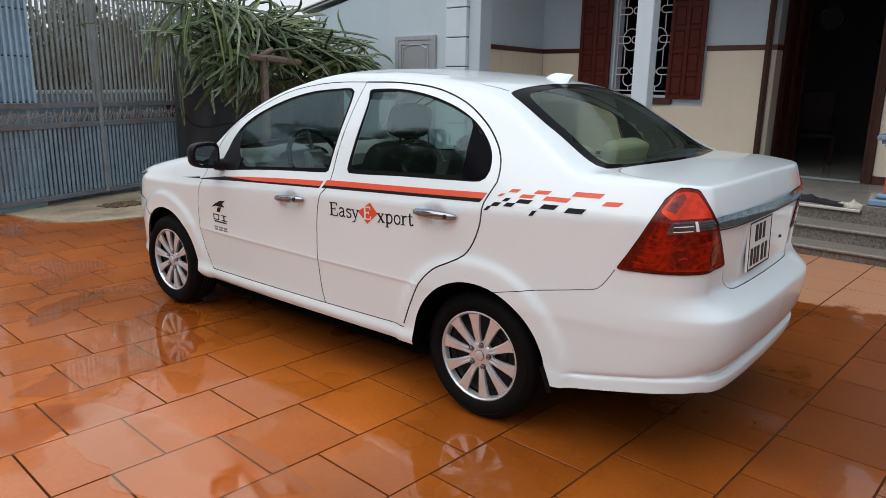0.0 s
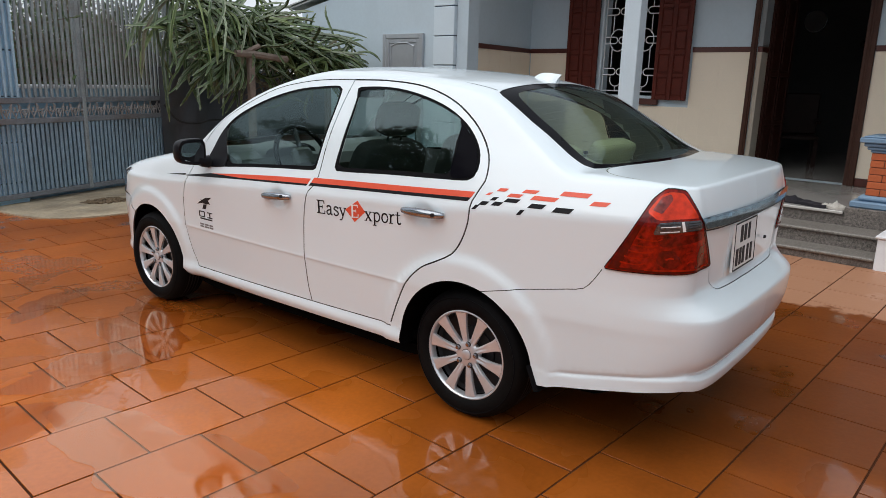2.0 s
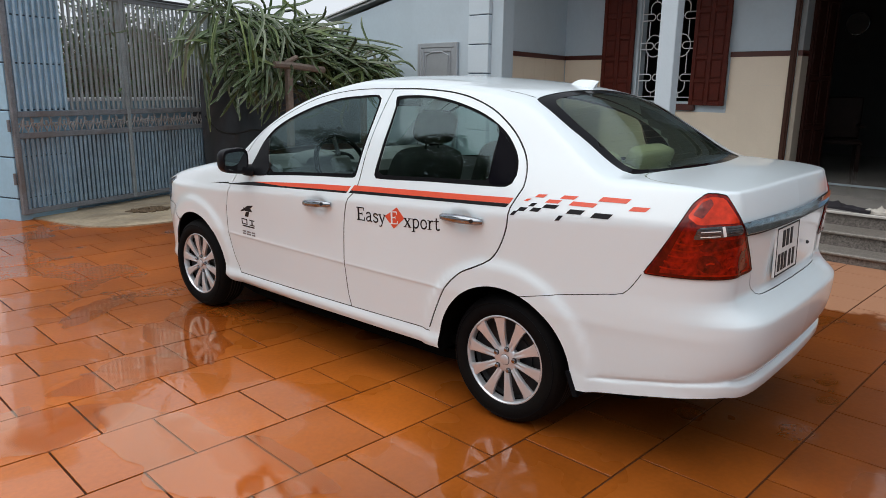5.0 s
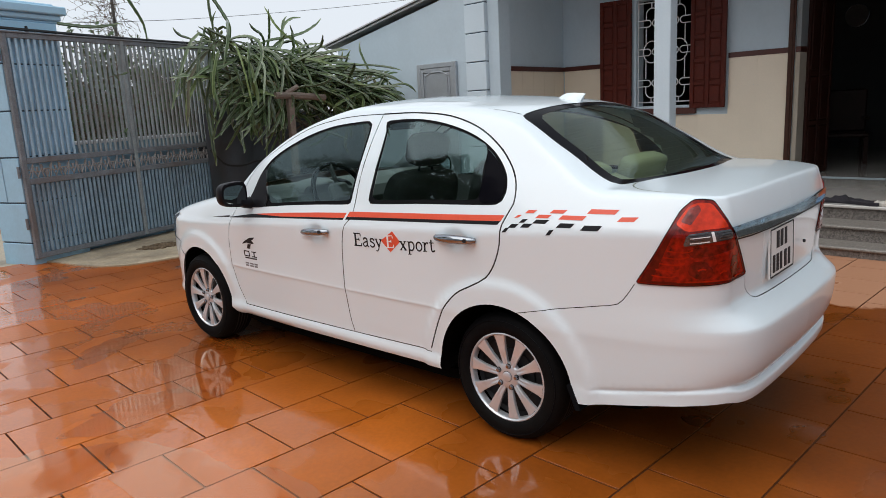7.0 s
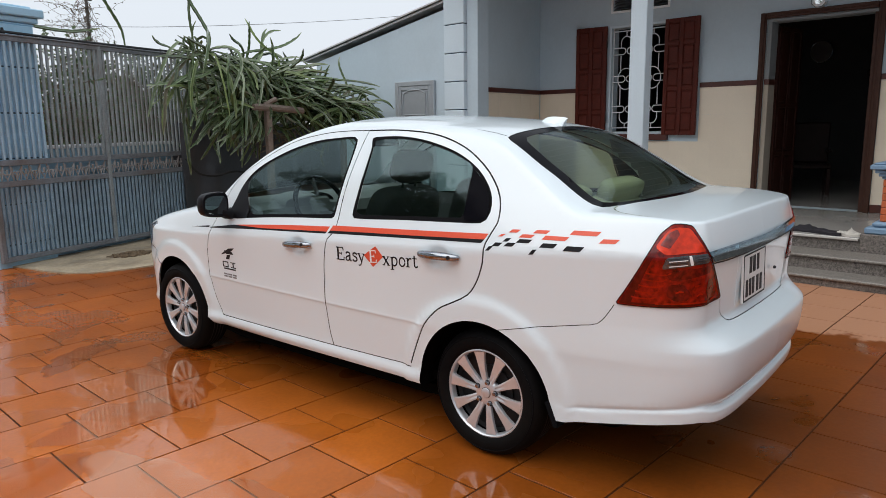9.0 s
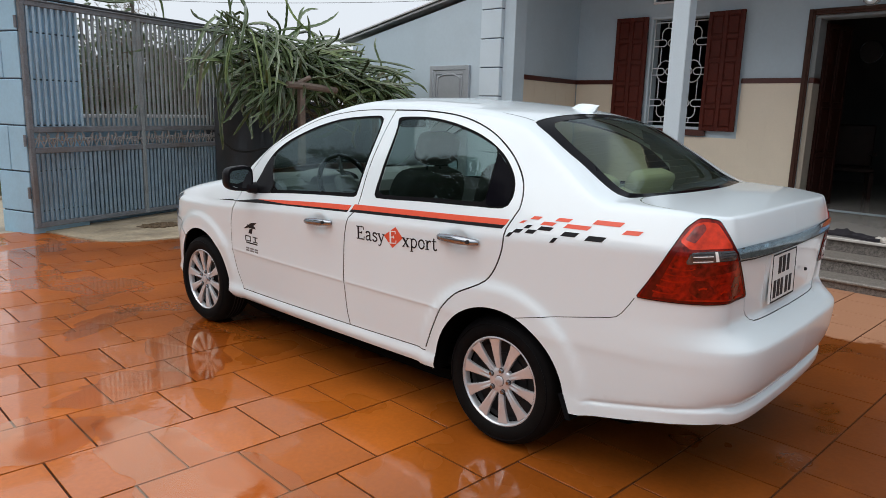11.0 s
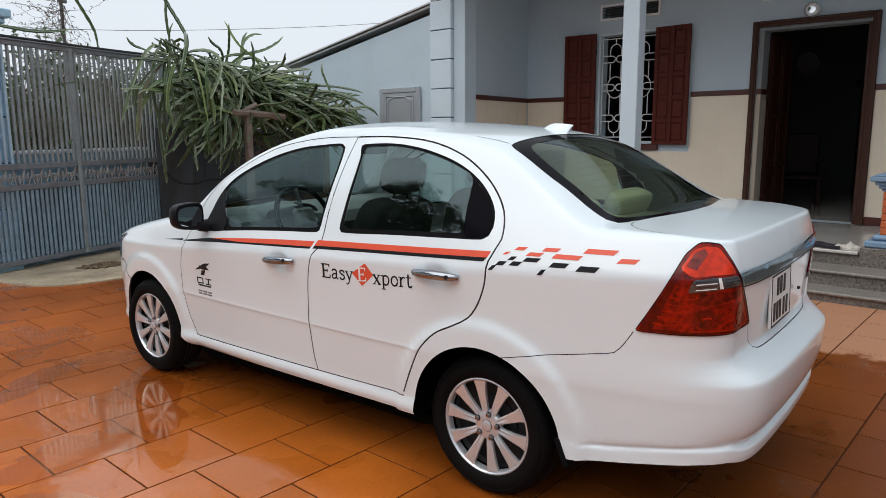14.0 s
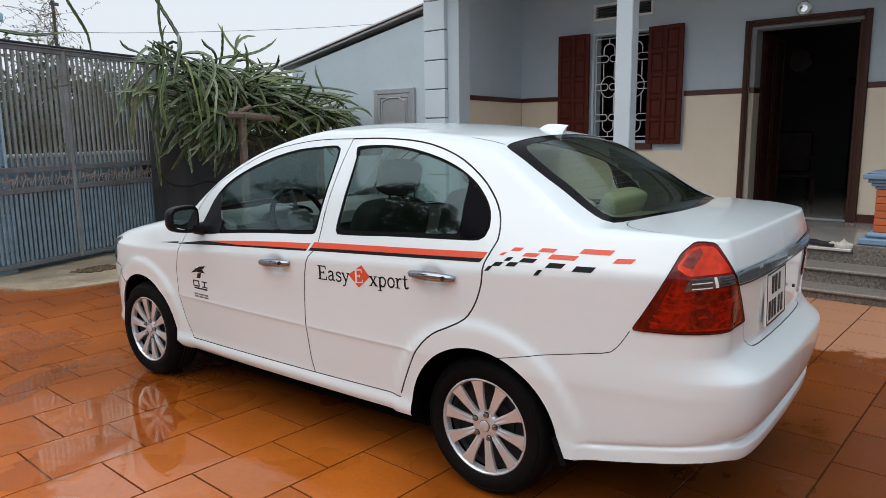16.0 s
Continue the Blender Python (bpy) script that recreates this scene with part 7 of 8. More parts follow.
part("dash_hood", Build().add([(1.62 + 0.16 * t, 0.36 + 0.19 * math.cos(a), 1.0 + 0.065 * math.sin(a)) for t in (0, 1) for a in np.linspace(0, math.pi, 13)], [(i, i + 1, 14 + i, 13 + i) for i in range(12)]), CABIN_DARK, dashboard, smooth=True)
SW = Matrix.Translation((1.52, 0.36, 0.985)) @ Matrix.Rotation(radians(-66), 4, "Y")
sw = part("steering_wheel", Build().sweep([SW @ Vector((0.185 * math.cos(a), 0.185 * math.sin(a), 0)) for a in np.linspace(0, 2 * math.pi, 37)[:-1]], 0.015, 8, closed=True), BLACK_PLASTIC, car, "black steering wheel", smooth=True)
part("boss", Build().box((-0.06, -0.07, -0.03), (0.06, 0.07, 0.03), 0.02, SW), CABIN_DARK, sw)
for a in (90, 210, 330):
    part("spoke", Build().sweep([SW @ Vector((0.04 * math.sin(radians(a)), 0.04 * math.cos(radians(a)), 0)), SW @ Vector((0.18 * math.sin(radians(a)), 0.18 * math.cos(radians(a)), 0))], 0.014, 6), CABIN_GREY, sw)
part("inner_mirror", Build().box((1.30, -0.11, 1.335), (1.325, 0.11, 1.395), 0.01), BLACK_PLASTIC, car)


# ---- plants ----
def stem_path(start, way, length, sag, rnd, n=14, rest=0.0):
    """A stem that sets out along way, curls as it grows and bends down under its own weight."""
    p, d = Vector(start), Vector(way).normalized()
    axis = Vector((rnd.gauss(0, 1), rnd.gauss(0, 1), rnd.gauss(0, 1))).normalized()
    curl, kink = rnd.gauss(0, 0.19), rnd.randint(3, n)
    out = [p.copy()]
    for i in range(n - 1):
        if i == kink:
            curl = -curl * rnd.uniform(0.4, 1.4)
        d = Matrix.Rotation(curl, 3, axis) @ d
        d = (d + Vector((rnd.gauss(0, 0.09), rnd.gauss(0, 0.09), -sag * (0.4 + i / n)))).normalized()
        if p.z < rest:
            d = Vector((d.x, d.y, 0.25 * abs(d.z))).normalized()
        p = p + d * (length / (n - 1))
        p.z = max(p.z, 0.06)
        out.append(p.copy())
    return out


def cactus_stem(path, r, rnd, mat, parent, label=""):
    n = len(path)
    fine = []
    for i in range(n - 1):
        fine += [path[i], path[i].lerp(path[i + 1], 0.5)]
    fine.append(path[-1])
    rad = [0.92 * r * (0.84 + 0.20 * (i % 2)) * min(1, 0.45 + 0.09 * i) * min(1, 0.26 + 0.24 * (len(fine) - 1 - i)) for i in range(len(fine))]
    return part("stem", Build().sweep(fine, rad, 6, ribs=(1.0, 0.34)), mat, parent, label)


dragon = thing("dragon_fruit_plant", "sprawling green dragon fruit cactus on a timber rack by the gate", "cactus plant", at=pose(4.3, 6.6, 0))
inv = Matrix.Translation((-4.3, -6.6, 0))
rn = random.Random(21)
def place(path):
    return [inv @ Vector(p) for p in path]
def stems(count, box, way, spread, length, sag, r=0.026, rest=0.0):
    for _ in range(count):
        s0 = [rn.uniform(*b) for b in box]
        s0[2] -= 0.20 * min(max(s0[0] - 3.6, 0), 1.0)
        w = Vector(way) + Vector((rn.gauss(0, spread), rn.gauss(0, spread * 0.8), rn.gauss(-0.06, spread * 0.42)))
        m = rn.random()
        cactus_stem(place(stem_path(s0, w, rn.uniform(*length), sag, rn, 14, rest + rn.uniform(-0.12, 0.12))), r * rn.uniform(0.75, 1.2), rn, CACTUS if m < 0.80 else CACTUS_YOUNG if m < 0.93 else CACTUS_DRY, dragon)
def lying(count, line, spread, slope, length, sag=0.05, r=0.023, back=0.3, rest=0.0):
    """Stems that lie along the rack: started along a line, most of them running down its slope, some back up it."""
    (x0, y0, z0), (x1, y1, z1) = line
    for _ in range(count):
        u, sg = rn.random(), -1 if rn.random() < back else 1
        s0 = (x0 + (x1 - x0) * u + rn.gauss(0, spread), y0 + (y1 - y0) * u + rn.uniform(-0.25, 0.2), z0 + (z1 - z0) * u - abs(rn.gauss(0, spread)))
        w = Vector((sg, rn.gauss(-0.1, 0.25), sg * slope + rn.gauss(0.08, 0.22)))
        m = rn.random()
        cactus_stem(place(stem_path(s0, w, rn.uniform(*length), sag, rn, 12, rest)), r * rn.uniform(0.8, 1.25), rn, CACTUS if m < 0.84 else CACTUS_YOUNG if m < 0.95 else CACTUS_DRY, dragon)
# a fountain of long hanging stems beside the gate
stems(4, ((3.10, 3.3), (6.25, 6.45), (2.30, 2.45)), (-0.40, -0.20, 0.10), 0.20, (0.7, 1.2), 0.42, 0.021)
stems(17, ((3.2, 3.5), (6.25, 6.5), (2.22, 2.42)), (0.12, -0.25, 0.12), 0.22, (0.9, 1.3), 0.36, 0.022)
stems(24, ((3.3, 3.8), (6.3, 6.55), (2.15, 2.38)), (0.75, -0.25, 0.10), 0.20, (0.8, 1.25), 0.24, 0.022)
stems(8, ((3.1, 3.3), (6.35, 6.5), (2.38, 2.46)), (0.0, 0.0, 1.0), 0.35, (0.12, 0.22), 0.02, 0.024)
# stems heaped along the rack, falling away from the gate
lying(136, ((3.5, 6.5, 2.28), (4.7, 6.5, 2.06)), 0.10, -0.16, (0.75, 1.3), back=0.2)
lying(182, ((3.6, 6.5, 2.02), (5.1, 6.5, 1.82)), 0.12, -0.14, (0.6, 1.15), back=0.25)
lying(156, ((4.4, 6.45, 1.96), (5.7, 6.4, 1.74)), 0.08, -0.14, (0.5, 0.9))
lying(23, ((5.2, 6.4, 1.80), (5.7, 6.4, 1.72)), 0.06, 0.05, (0.5, 0.8), 0.14)
# a skirt that droops from the rack towards the gate
stems(72, ((3.7, 4.35), (6.05, 6.45), (1.70, 1.95)), (-0.9, -0.12, -0.22), 0.22, (0.55, 1.0), 0.07, 0.022)
stems(12, ((3.35, 3.8), (6.2, 6.5), (1.70, 1.95)), (-0.25, -0.1, -0.5), 0.35, (0.4, 0.75), 0.12, 0.020)
# long stems that hang beside the gate's end
stems(5, ((3.0, 3.3), (6.3, 6.45), (2.15, 2.42)), (-0.30, -0.15, -0.10), 0.16, (1.0, 1.45), 0.30)
stems(9, ((3.25, 3.6), (6.2, 6.4), (1.85, 2.1)), (-0.05, -0.15, -0.5), 0.20, (0.7, 1.0), 0.20)
for pts, r in (([(3.45, 6.6, 2.35), (3.5, 6.58, 2.6), (3.42, 6.6, 2.8), (3.3, 6.6, 2.98), (3.2, 6.6, 3.15), (3.14, 6.6, 3.3)], 0.030),
               ([(3.3, 6.6, 2.4), (3.27, 6.6, 2.65), (3.25, 6.6, 2.9), (3.28, 6.6, 3.2)], 0.024),
               ([(3.75, 6.5, 2.35), (4.0, 6.5, 2.45), (4.3, 6.5, 2.5), (4.6, 6.5, 2.58), (4.82, 6.5, 2.70), (4.9, 6.5, 2.78)], 0.026),
               ([(4.0, 6.5, 2.2), (4.3, 6.5, 2.26), (4.7, 6.5, 2.28), (5.0, 6.5, 2.20), (5.3, 6.5, 2.08), (5.5, 6.5, 2.02)], 0.024),
               ([(4.1, 6.5, 2.25), (4.4, 6.5, 2.33), (4.75, 6.5, 2.36), (4.95, 6.5, 2.40)], 0.026),
               ([(5.2, 6.3, 1.75), (5.3, 6.3, 1.92), (5.5, 6.3, 2.0), (5.75, 6.3, 1.96), (5.95, 6.3, 1.85), (6.08, 6.3, 1.74)], 0.027),
               ([(3.08, 6.6, 2.40), (2.93, 6.6, 2.46), (2.83, 6.6, 2.485), (2.77, 6.6, 2.53), (2.74, 6.6, 2.58)], 0.026),
               ([(2.55, 6.95, 2.42), (2.53, 6.95, 2.65), (2.44, 6.97, 2.85), (2.34, 7.0, 3.05), (2.28, 7.0, 3.2)], 0.026),
               ([(1.30, 6.8, 2.62), (1.57, 6.8, 2.59), (1.75, 6.8, 2.575), (1.90, 6.8, 2.575), (2.05, 6.8, 2.60), (2.20, 6.8, 2.635)], 0.026),
               ([(3.15, 6.45, 2.44), (2.98, 6.42, 2.50), (2.86, 6.40, 2.40), (2.76, 6.40, 2.21), (2.66, 6.40, 2.00), (2.59, 6.40, 1.80), (2.51, 6.40, 1.59)], 0.027),
               ([(3.18, 6.45, 2.42), (3.02, 6.41, 2.46), (2.94, 6.40, 2.25), (2.92, 6.40, 1.95), (2.95, 6.40, 1.70), (3.02, 6.40, 1.50), (3.10, 6.40, 1.38)], 0.026),
               ([(3.22, 6.45, 2.40), (3.10, 6.38, 2.44), (3.05, 6.36, 2.20), (3.04, 6.36, 1.95), (3.10, 6.36, 1.70), (3.12, 6.36, 1.50)], 0.027),
               ([(3.20, 6.42, 2.40), (3.26, 6.36, 2.44), (3.40, 6.32, 2.25), (3.52, 6.32, 2.00), (3.62, 6.32, 1.75), (3.68, 6.32, 1.51)], 0.029),
               ([(3.20, 6.42, 2.40), (3.20, 6.34, 2.42), (3.22, 6.32, 2.20), (3.28, 6.32, 1.95), (3.34, 6.32, 1.70)], 0.029)):
    cactus_stem(place([Vector(p) for p in rounded([tuple(p) for p in pts], 0.09)]), r, rn, CACTUS, dragon)
part("post", Build().box((-0.48, -0.76, 0), (-0.40, -0.68, 1.66), 0.008), TIMBER, dragon, "old timber post")
part("beam", Build().sweep([(-0.66, -0.74, 1.705), (-0.40, -0.75, 1.70), (0.12, -0.70, 1.66)], 0.045, 8), TIMBER, dragon, "old timber beam")
part("brace", Build().sweep([(-0.50, -0.74, 1.73), (-0.33, -0.76, 1.81)], 0.03, 7), TIMBER, dragon)
part("second_post", Build().box((1.20, -0.20, 0), (1.28, -0.12, 1.6), 0.008), TIMBER, dragon)
for k in range(40):
    s0 = (rn.uniform(-0.3, 1.2), rn.uniform(-0.15, 0.25), rn.uniform(1.15, 1.7))
    e0 = (s0[0] + rn.uniform(-0.5, 0.5), s0[1] + rn.uniform(-0.2, 0.2), s0[2] + rn.uniform(-0.35, 0.15))
    part("twig", Build().sweep([s0, tuple((a + b) / 2 + rn.uniform(-0.04, 0.04) for a, b in zip(s0, e0)), e0], 0.008, 4), TWIG, dragon)

# sheet beside the gate, run on under the rack to stand in for shade
sheet_ = Build()
nx = 40
for i in range(nx + 1):
    u = i / nx
    x = 3.25 + 2.7 * u
    for z in (0.0, 0.27, 0.54, 0.81, 1.08, 1.35, 1.52):
        fold = 0.05 * math.sin(16 * u + 2 * z) + 0.03 * math.sin(41 * u - 3 * z)
        sheet_.v.append((x, 7.06 + fold, z + 0.04 * math.sin(6 * u)))
sheet_.f += [(i * 7 + j, i * 7 + j + 1, (i + 1) * 7 + j + 1, (i + 1) * 7 + j) for i in range(nx) for j in range(6)]
k = len(sheet_.v)
sheet_.add([(x, y + 0.25, z) for x, y, z in sheet_.v], [tuple(reversed(f)) for f in sheet_.f])
tagged(part("plastic_sheet", sheet_, TARP, smooth=True), "slack dark grey plastic sheeting behind the cactus, lengthened as shade under the rack", "plastic sheet")
hose = Build().sweep(rounded([(3.15, 6.8, 1.05), (3.3, 6.75, 0.85), (3.55, 6.75, 0.80), (3.85, 6.78, 0.84), (4.2, 6.8, 0.78)], 0.06), 0.014, 6)
tagged(part("black_hose", hose, CABLE), "black hose hanging before the plastic sheet", "hose")


def leaf_cloud(b, mounds, count, size, rnd, up=0.35):
    """Scatter small folded leaves through mounds (x, y, z, rx, ry, rz), denser towards their skin."""
    total = sum(m[3] * m[4] for m in mounds)
    for mx, my, mz, rx, ry, rz in mounds:
        for _ in range(int(count * rx * ry / total)):
            d = Vector((rnd.gauss(0, 1), rnd.gauss(0, 1), rnd.gauss(0, 1))).normalized()
            k = rnd.uniform(0.45, 1.0) ** 0.5 * (1 + 0.16 * math.sin(5 * d.x + 3 * mx) * math.sin(6 * d.y + my))
            p = Vector((mx + d.x * rx * k, my + d.y * ry * k, mz + d.z * rz * k))
            if p.z < 0.0:
                continue
            n = Vector((d.x + rnd.gauss(0, 0.6), d.y + rnd.gauss(0, 0.6), d.z + up + rnd.gauss(0, 0.6))).normalized()
            t = n.orthogonal().normalized()
            t = (Matrix.Rotation(rnd.uniform(0, 6.28), 3, n) @ t)
            w = n.cross(t)
            s = size * rnd.uniform(0.6, 1.35)
            b.add([p - t * s, p + w * s * 0.42 + n * s * 0.12, p + t * s, p - w * s * 0.42 + n * s * 0.12], [(0, 1, 2), (0, 2, 3)])
    return b


rb = random.Random(5)
def bank(count, x, y, z, rx, ry, rz):
    return [tuple(rb.uniform(*q) for q in (x, y, z, rx, ry, rz)) for _ in range(count)]
near = bank(34, (-4.5, 3.6), (10.4, 12.3), (0.25, 0.50), (0.4, 0.8), (0.35, 0.6), (0.40, 0.62))
middle = bank(40, (-5.0, 5.0), (12.6, 16.8), (0.45, 0.75), (0.6, 1.1), (0.5, 0.9), (0.45, 0.65))
far = bank(22, (-4.0, 6.0), (17.5, 20.5), (0.8, 1.1), (0.8, 1.3), (0.7, 1.1), (0.6, 0.95))
tagged(part("low_bushes", leaf_cloud(Build(), near, 26000, 0.055, rb), WEED), "dense green weeds and bushes along the lane", "bushes", kind="stuff")
tagged(part("pale_weeds", leaf_cloud(Build(), middle, 26000, 0.055, rb), WEED_PALE), "light yellow-green weeds behind the bushes", "weeds", kind="stuff")
tagged(part("far_bushes", leaf_cloud(Build(), far, 12000, 0.085, rb), WEED), "taller green bushes before the hut", "bushes", kind="stuff")
fl_ = Build()
for m in middle + near[:8]:
    for _ in range(46):
        a = rb.uniform(0, 6.28)
        p = Vector((m[0] + m[3] * rb.uniform(0, 1) * math.cos(a), m[1] + m[4] * rb.uniform(-1, 0.4), m[2] + m[5] * rb.uniform(0.7, 1.15)))
        fl_.add([p + Vector((0.034, 0, 0)), p + Vector((0, 0.025, 0.024)), p + Vector((-0.034, 0, 0.007)), p + Vector((0, -0.025, 0.026)), p + Vector((0, 0, 0.036))], [(0, 1, 4), (1, 2, 4), (2, 3, 4), (3, 0, 4)])
tagged(part("wild_flowers", fl_, FLOWER), "small yellow wild flowers in the weeds", "flowers", kind="stuff")
stones = Build()
for _ in range(70):
    x, y, r = rb.uniform(-3.5, 3.0), rb.uniform(9.35, 10.3), rb.uniform(0.05, 0.20)
    stones.box((x - r, y - r * 0.6, -0.03), (x + r * rb.uniform(0.7, 1.2), y + r * 0.6, r * 0.25), r * 0.12)
tagged(part("lane_edge_stones", stones, APRON), "flat beige stones and broken concrete along the lane edge", "stones", kind="stuff")
for k in range(5):
    board = part("plank", Build().box((-0.9 + 0.1 * k, -0.06, 0), (0.8 + 0.07 * k, 0.06, 0.03), 0.004), TIMBER)
    board.matrix_world = pose(1.9, 17.0 + 0.12 * k, 1.28 + 0.03 * k, 0, 4 - 2 * k, 12 - 6 * k)
    tagged(board, "weathered plank lying on the bushes", "plank", "planks on the bushes")

# dry shrubs behind the boundary wall
tw, lv = Build(), Build()
for _ in range(600):
    x = rb.uniform(2.2, 6.5)
    y = 7.1 + 0.36 * (x - 0.7) + rb.uniform(0.3, 2.4)
    p, d = Vector((x, y, -0.03)), Vector((rb.gauss(0, 0.3), rb.gauss(0, 0.3), 1)).normalized()
    pts = [p]
    h = rb.uniform(1.7, 2.75)
    for i in range(7):
        d = (d + Vector((rb.gauss(0, 0.22), rb.gauss(0, 0.22), 0.05))).normalized()
        pts.append(pts[-1] + d * h / 7)
    tw.sweep(pts, [0.014 * (1 - i / 9) for i in range(8)], 3, cap=False)
    for q in pts[2:]:
        for _ in range(3):
            e = Vector((rb.gauss(0, 0.22), rb.gauss(0, 0.22), rb.gauss(0.08, 0.14)))
            tw.sweep([q, q + e * 0.5 + Vector((0, 0, 0.02)), q + e], [0.006, 0.005, 0.003], 3, cap=False)
            for _ in range(7):
                c = q + e * rb.uniform(0.4, 1.0)
                t = Vector((rb.gauss(0, 1), rb.gauss(0, 1), rb.gauss(0, 0.6))).normalized() * rb.uniform(0.025, 0.055)
                w = t.orthogonal().normalized() * t.length * 0.45
                lv.add([c - t, c + w, c + t, c - w], [(0, 1, 2, 3)])
tagged(part("dry_shrub_twigs", tw, TWIG), "tangle of dry twigs behind the boundary wall", "twigs", kind="stuff")
tagged(part("shrub_leaves", lv, LEAF), "sparse leaves among the dry twigs", "leaves", kind="stuff")


def tree(x, y, h, crown, seed, name="tree", label="leafy yard tree with a grey trunk", leaves=6000, size=0.07, bare=False):
    r = random.Random(seed)
    t = thing(name, label, "tree", "trees round the yard", pose(x, y, -0.03))
    base = h * 0.42
    trunk = [(0.05 * math.sin(2 * k) * k / 6, 0.04 * math.cos(3 * k) * k / 6, base * k / 6) for k in range(7)]
    part("trunk", Build().sweep(trunk, [0.13 - 0.008 * k for k in range(7)], 10), BARK, t, smooth=True)
    ms = []
    for k in range(7):
        a = 6.283 * k / 7 + r.uniform(-0.3, 0.3)
        out = crown * r.uniform(0.45, 0.8)
        e = (trunk[-1][0] + out * math.cos(a), trunk[-1][1] + out * math.sin(a), base + (h - base) * r.uniform(0.25, 0.75))
        m = tuple((p + q) / 2 + r.uniform(-0.12, 0.12) for p, q in zip(trunk[-1], e))
        part("limb", Build().sweep(rounded([trunk[-2], trunk[-1], m, e], 0.2), 0.035, 6), BARK, t)
        ms += [(*e, crown * r.uniform(0.30, 0.45), crown * r.uniform(0.30, 0.45), crown * r.uniform(0.22, 0.34)), (*m[:2], m[2] + 0.25, crown * 0.3, crown * 0.3, crown * 0.22)]
    ms.append((0, 0, h - crown * 0.3, crown * 0.5, crown * 0.5, crown * 0.32))
    part("crown", leaf_cloud(Build(), ms, leaves, size, r), LEAF, t, "dense dark green crown")
    return t


tree(-4.8, 6.2, 7.4, 2.4, 3, leaves=12000, size=0.085)
tree(-7.2, 0.4, 5.4, 2.1, 4)
tree(-7.6, 3.2, 5.4, 2.2, 8)
tree(5.3, 27.0, 3.9, 1.3, 11, label="distant leafy tree behind the hut", leaves=3000, size=0.14)
tree(-9.5, 14.0, 5.6, 2.6, 12, leaves=3500, size=0.12)
tree(-5.6, 12.6, 5.2, 2.0, 17, leaves=7000, size=0.11)

# neighbour's ochre gate post, the grey hut, pole and wires
op = thing("ochre_gate_post", "ochre plastered gate post with an urn, across the lane", "gate post", at=pose(1.15, 16.0, -0.03))
part("shaft", Build().box((-0.35, -0.35, 0), (0.35, 0.35, 2.27), 0.02), OCHRE, op)
part("cap", Build().box((-0.44, -0.44, 2.27), (0.44, 0.44, 2.33), 0.02).box((-0.40, -0.40, 2.33), (0.40, 0.40, 2.45), 0.03), OCHRE, op)
part("urn", Build().lathe([(0.0005, 0.45), (0.06, 0.42), (0.10, 0.36), (0.17, 0.30), (0.19, 0.18), (0.12, 0.04), (0.15, 0.0)], 16, Matrix.Translation((0.20, 0, 2.45)) @ Matrix.Rotation(radians(90), 4, "X")), OLD_WALL, op, "weathered urn", smooth=True)
part("gate_board", Build().box((-2.2, -0.05, 0.2), (-0.36, 0.05, 1.9), 0.02), OCHRE, op)
hut = thing("hut", "small grey-walled hut with a tiled pitched roof across the lane", "hut", at=pose(2.15, 24.9, -0.03, 0, 0, 62) @ Matrix.Diagonal((0.8, 1.0, 0.95, 1)))
part("wall", Build().add([(x, y, z) for y in (-2.0, 2.0) for x, z in ((-1.9, 0), (1.3, 0), (1.3, 2.62), (-0.3, 3.0), (-1.9, 2.62))], [(0, 1, 2, 3, 4), (9, 8, 7, 6, 5), *[(i, (i + 1) % 5, 5 + (i + 1) % 5, 5 + i) for i in range(5)]]), OLD_WALL, hut)
for sg, xe in ((-1, -2.2), (1, 1.6)):
    rr = Build()
    nn = 24
    for i in range(nn + 1):
        yy, w = -2.25 + 4.5 * i / nn, 0.03 * math.sin(i * 2.0)
        for x, z in ((-0.3, 3.12 + w), (xe, 2.66 + w), (xe, 2.60 + w), (-0.3, 3.06 + w)):
            rr.v.append((x, yy, z))
    rr.f += [(4 * i + j, 4 * i + (j + 1) % 4, 4 * i + 4 + (j + 1) % 4, 4 * i + 4 + j) for i in range(nn) for j in range(4)]
    part("roof", rr, CLAY_ROOF, hut, "grey tiled roof slope")
pole = thing("utility_pole", "thin grey utility pole with wires beyond the gate", "utility pole", at=pose(6.45, 18.0, -0.03))
part("shaft", Build().sweep([(-0.04, 0, 0), (-0.06, 0, 4.95)], [0.05, 0.04], 10), POLE_GREY, pole)
part("crossarm", Build().box((-0.14, -0.04, 4.82), (0.08, 0.04, 4.90), 0.01), POLE_GREY, pole)
wire = rounded([(-8, 14, 2.83), (5.03, 14, 3.61), (8.32, 14, 3.93), (13.25, 14, 4.58), (24, 14, 6.3)], 1.0)
tagged(part("power_line", Build().sweep(wire, 0.006, 4), WIRE), "thin black overhead wire", "wire")
vine = Build()
for _ in range(90):
    p, d = Vector((6.42, 17.9, rb.uniform(2.8, 4.9))), Vector((-abs(rb.gauss(0.7, 0.5)), 0, rb.gauss(-0.1, 0.6))).normalized()
    pts = [p]
    for _ in range(rb.randint(4, 11)):
        d = (d + Vector((rb.gauss(0, 0.55), rb.gauss(0, 0.1), rb.gauss(-0.12, 0.5)))).normalized()
        pts.append(pts[-1] + d * 0.16)
    vine.sweep(pts, [0.0065 - 0.0003 * k for k in range(len(pts))], 3)
    for q in pts[1:]:
        e = Vector((rb.gauss(0, 0.05), 0.01, rb.gauss(0, 0.05)))
        vine.add([q, q + e, q + e * 0.6 + Vector((0.02, 0, 0.02))], [(0, 1, 2)])
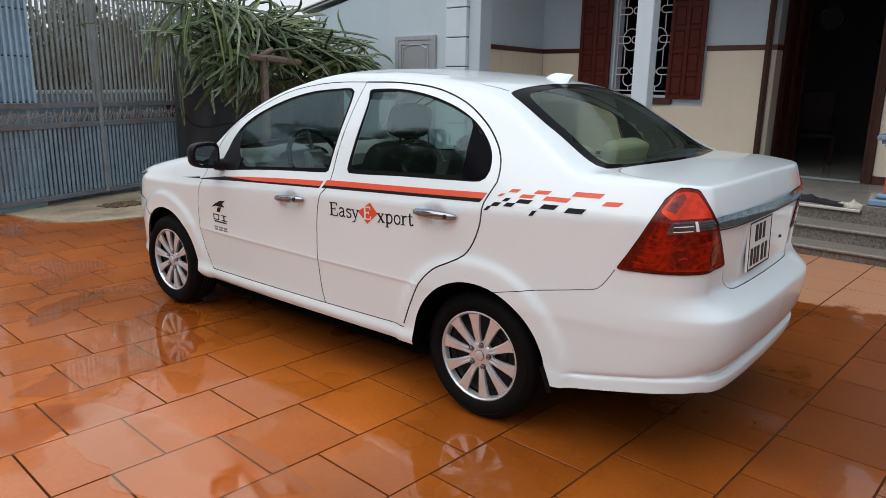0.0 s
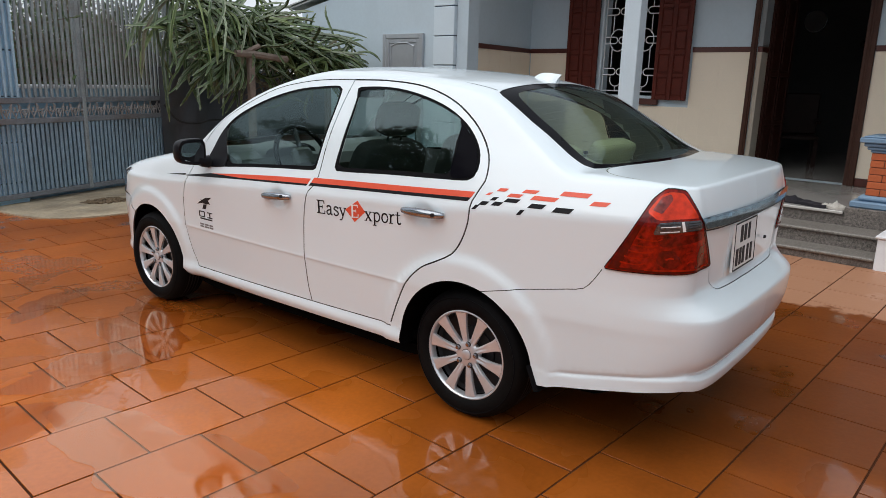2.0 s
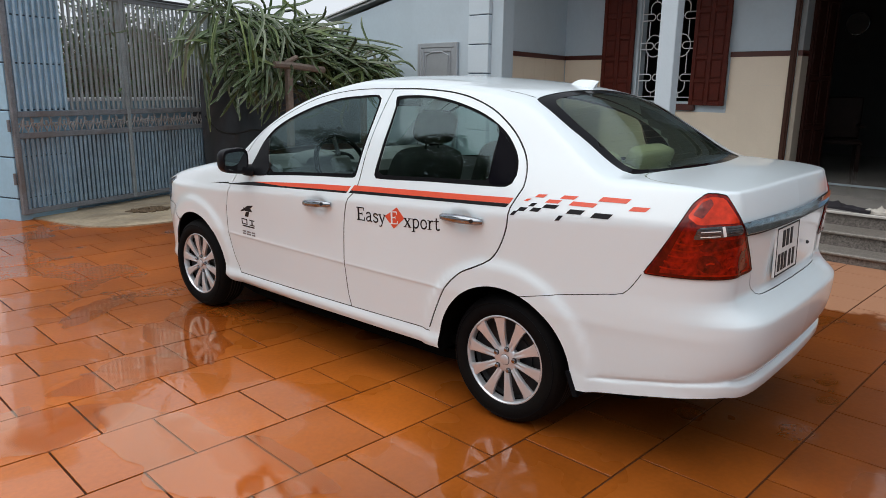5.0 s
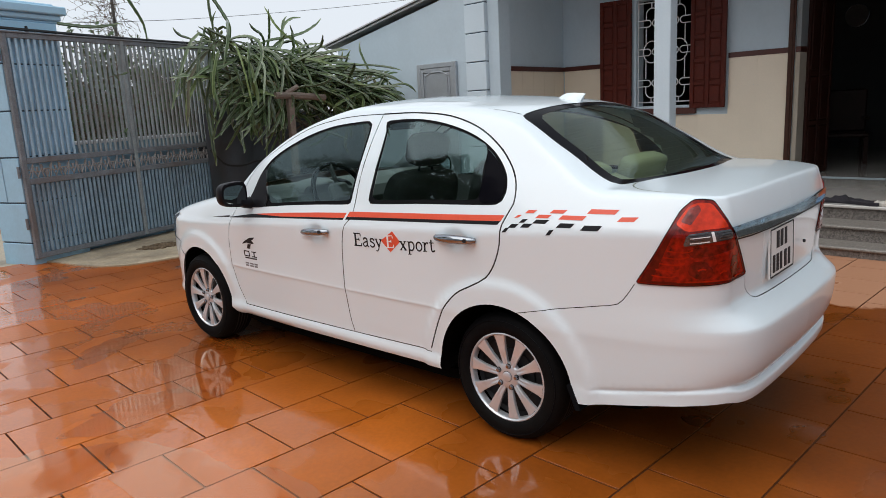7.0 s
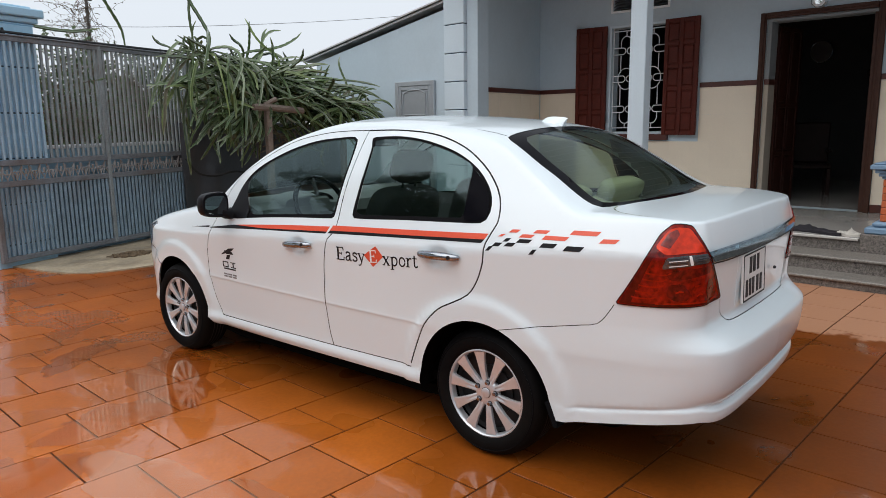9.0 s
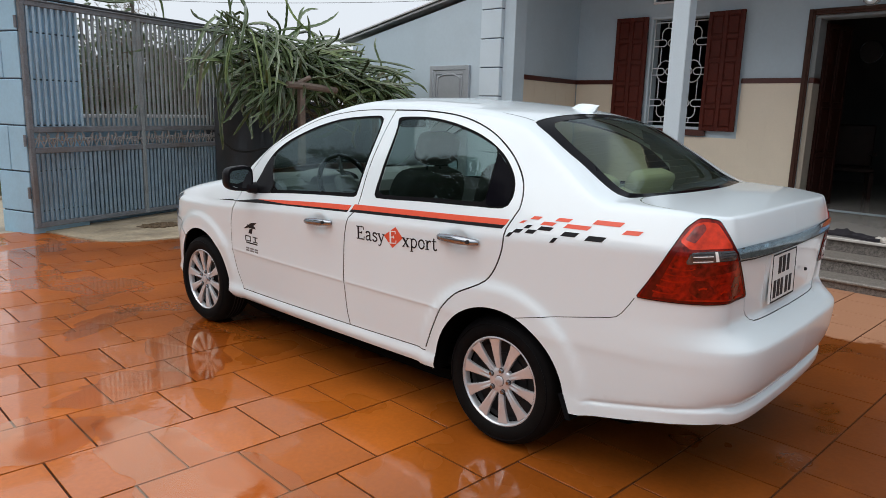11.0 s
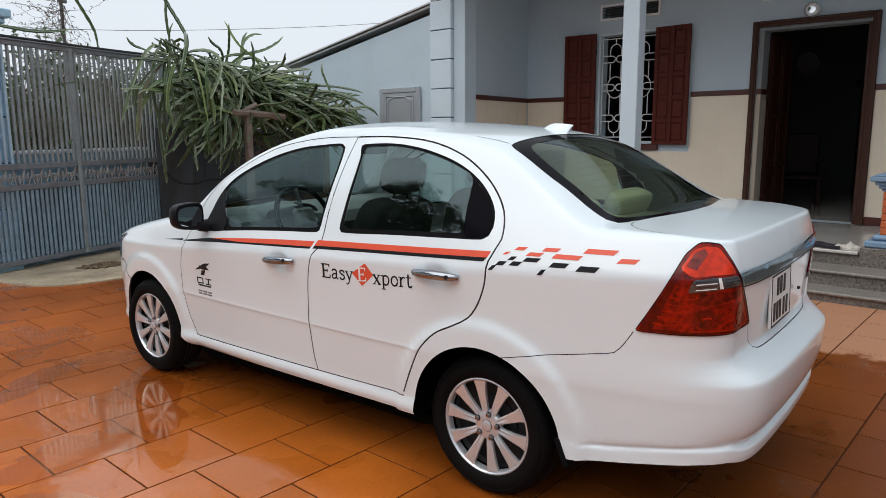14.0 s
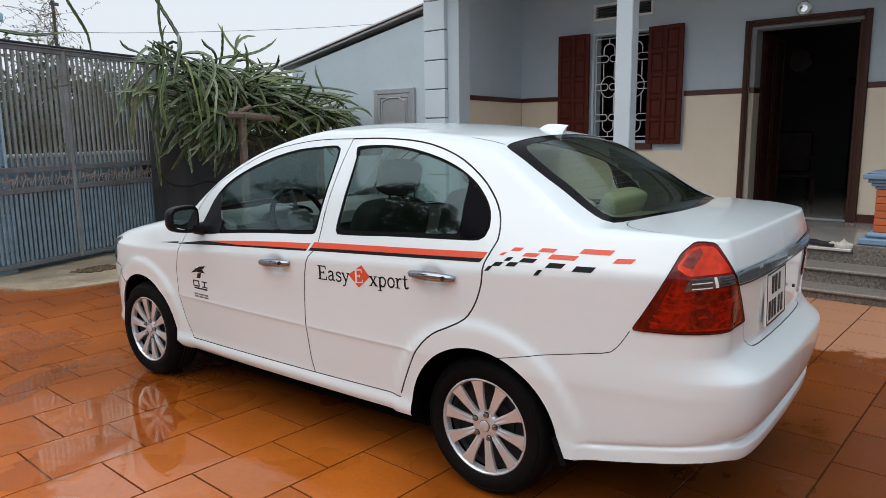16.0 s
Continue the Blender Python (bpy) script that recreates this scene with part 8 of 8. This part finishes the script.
tagged(part("climbing_vine", vine, TWIG), "bare climbing twigs round the pole", "vine", kind="stuff")

# unseen walls added to close the place behind the camera and block low light
for n_, a, b in (("wall_west", (-6.05, -8.55, -0.05), (-5.90, 6.3, 2.6)), ("wall_south", (-5.90, -8.55, -0.05), (8.1, -8.40, 3.6))):
    tagged(part(n_, Build().box(a, b, 0.01), PAINT_BLUE), "plain pale blue yard wall, unseen and added to block low light", "wall", kind="structure")


# ---- rain water standing in shallow pools ----
rp = random.Random(12)
for pk, (px, py, ra, rb_, turn) in enumerate(((-0.80, 1.12, 0.40, 0.30, 20), (-0.04, 1.42, 0.34, 0.20, -15), (-0.20, 0.42, 0.26, 0.52, 10), (0.20, 2.62, 0.30, 0.14, 30), (0.44, 1.80, 0.22, 0.54, -14))):
    k1, k2, k3, k4 = [rp.uniform(0, 6.28) for _ in range(4)]
    rim_ = []
    for i in range(72):
        a = 2 * math.pi * i / 72
        r = 1 + 0.20 * math.sin(2 * a + k1) + 0.14 * math.sin(3 * a + k2) + 0.08 * math.sin(7 * a + k3) + 0.05 * math.sin(13 * a + k4)
        rim_.append((ra * r * math.cos(a), rb_ * r * math.sin(a)))
    pool = part("puddle", Build().prism(rim_, -0.004, 0.0024 + 0.0005 * pk), WATER)
    pool.matrix_world = pose(px, py, 0, 0, 0, turn)
    tagged(pool, "shallow puddle of clear rain water on the tiles", "puddle", "puddles")

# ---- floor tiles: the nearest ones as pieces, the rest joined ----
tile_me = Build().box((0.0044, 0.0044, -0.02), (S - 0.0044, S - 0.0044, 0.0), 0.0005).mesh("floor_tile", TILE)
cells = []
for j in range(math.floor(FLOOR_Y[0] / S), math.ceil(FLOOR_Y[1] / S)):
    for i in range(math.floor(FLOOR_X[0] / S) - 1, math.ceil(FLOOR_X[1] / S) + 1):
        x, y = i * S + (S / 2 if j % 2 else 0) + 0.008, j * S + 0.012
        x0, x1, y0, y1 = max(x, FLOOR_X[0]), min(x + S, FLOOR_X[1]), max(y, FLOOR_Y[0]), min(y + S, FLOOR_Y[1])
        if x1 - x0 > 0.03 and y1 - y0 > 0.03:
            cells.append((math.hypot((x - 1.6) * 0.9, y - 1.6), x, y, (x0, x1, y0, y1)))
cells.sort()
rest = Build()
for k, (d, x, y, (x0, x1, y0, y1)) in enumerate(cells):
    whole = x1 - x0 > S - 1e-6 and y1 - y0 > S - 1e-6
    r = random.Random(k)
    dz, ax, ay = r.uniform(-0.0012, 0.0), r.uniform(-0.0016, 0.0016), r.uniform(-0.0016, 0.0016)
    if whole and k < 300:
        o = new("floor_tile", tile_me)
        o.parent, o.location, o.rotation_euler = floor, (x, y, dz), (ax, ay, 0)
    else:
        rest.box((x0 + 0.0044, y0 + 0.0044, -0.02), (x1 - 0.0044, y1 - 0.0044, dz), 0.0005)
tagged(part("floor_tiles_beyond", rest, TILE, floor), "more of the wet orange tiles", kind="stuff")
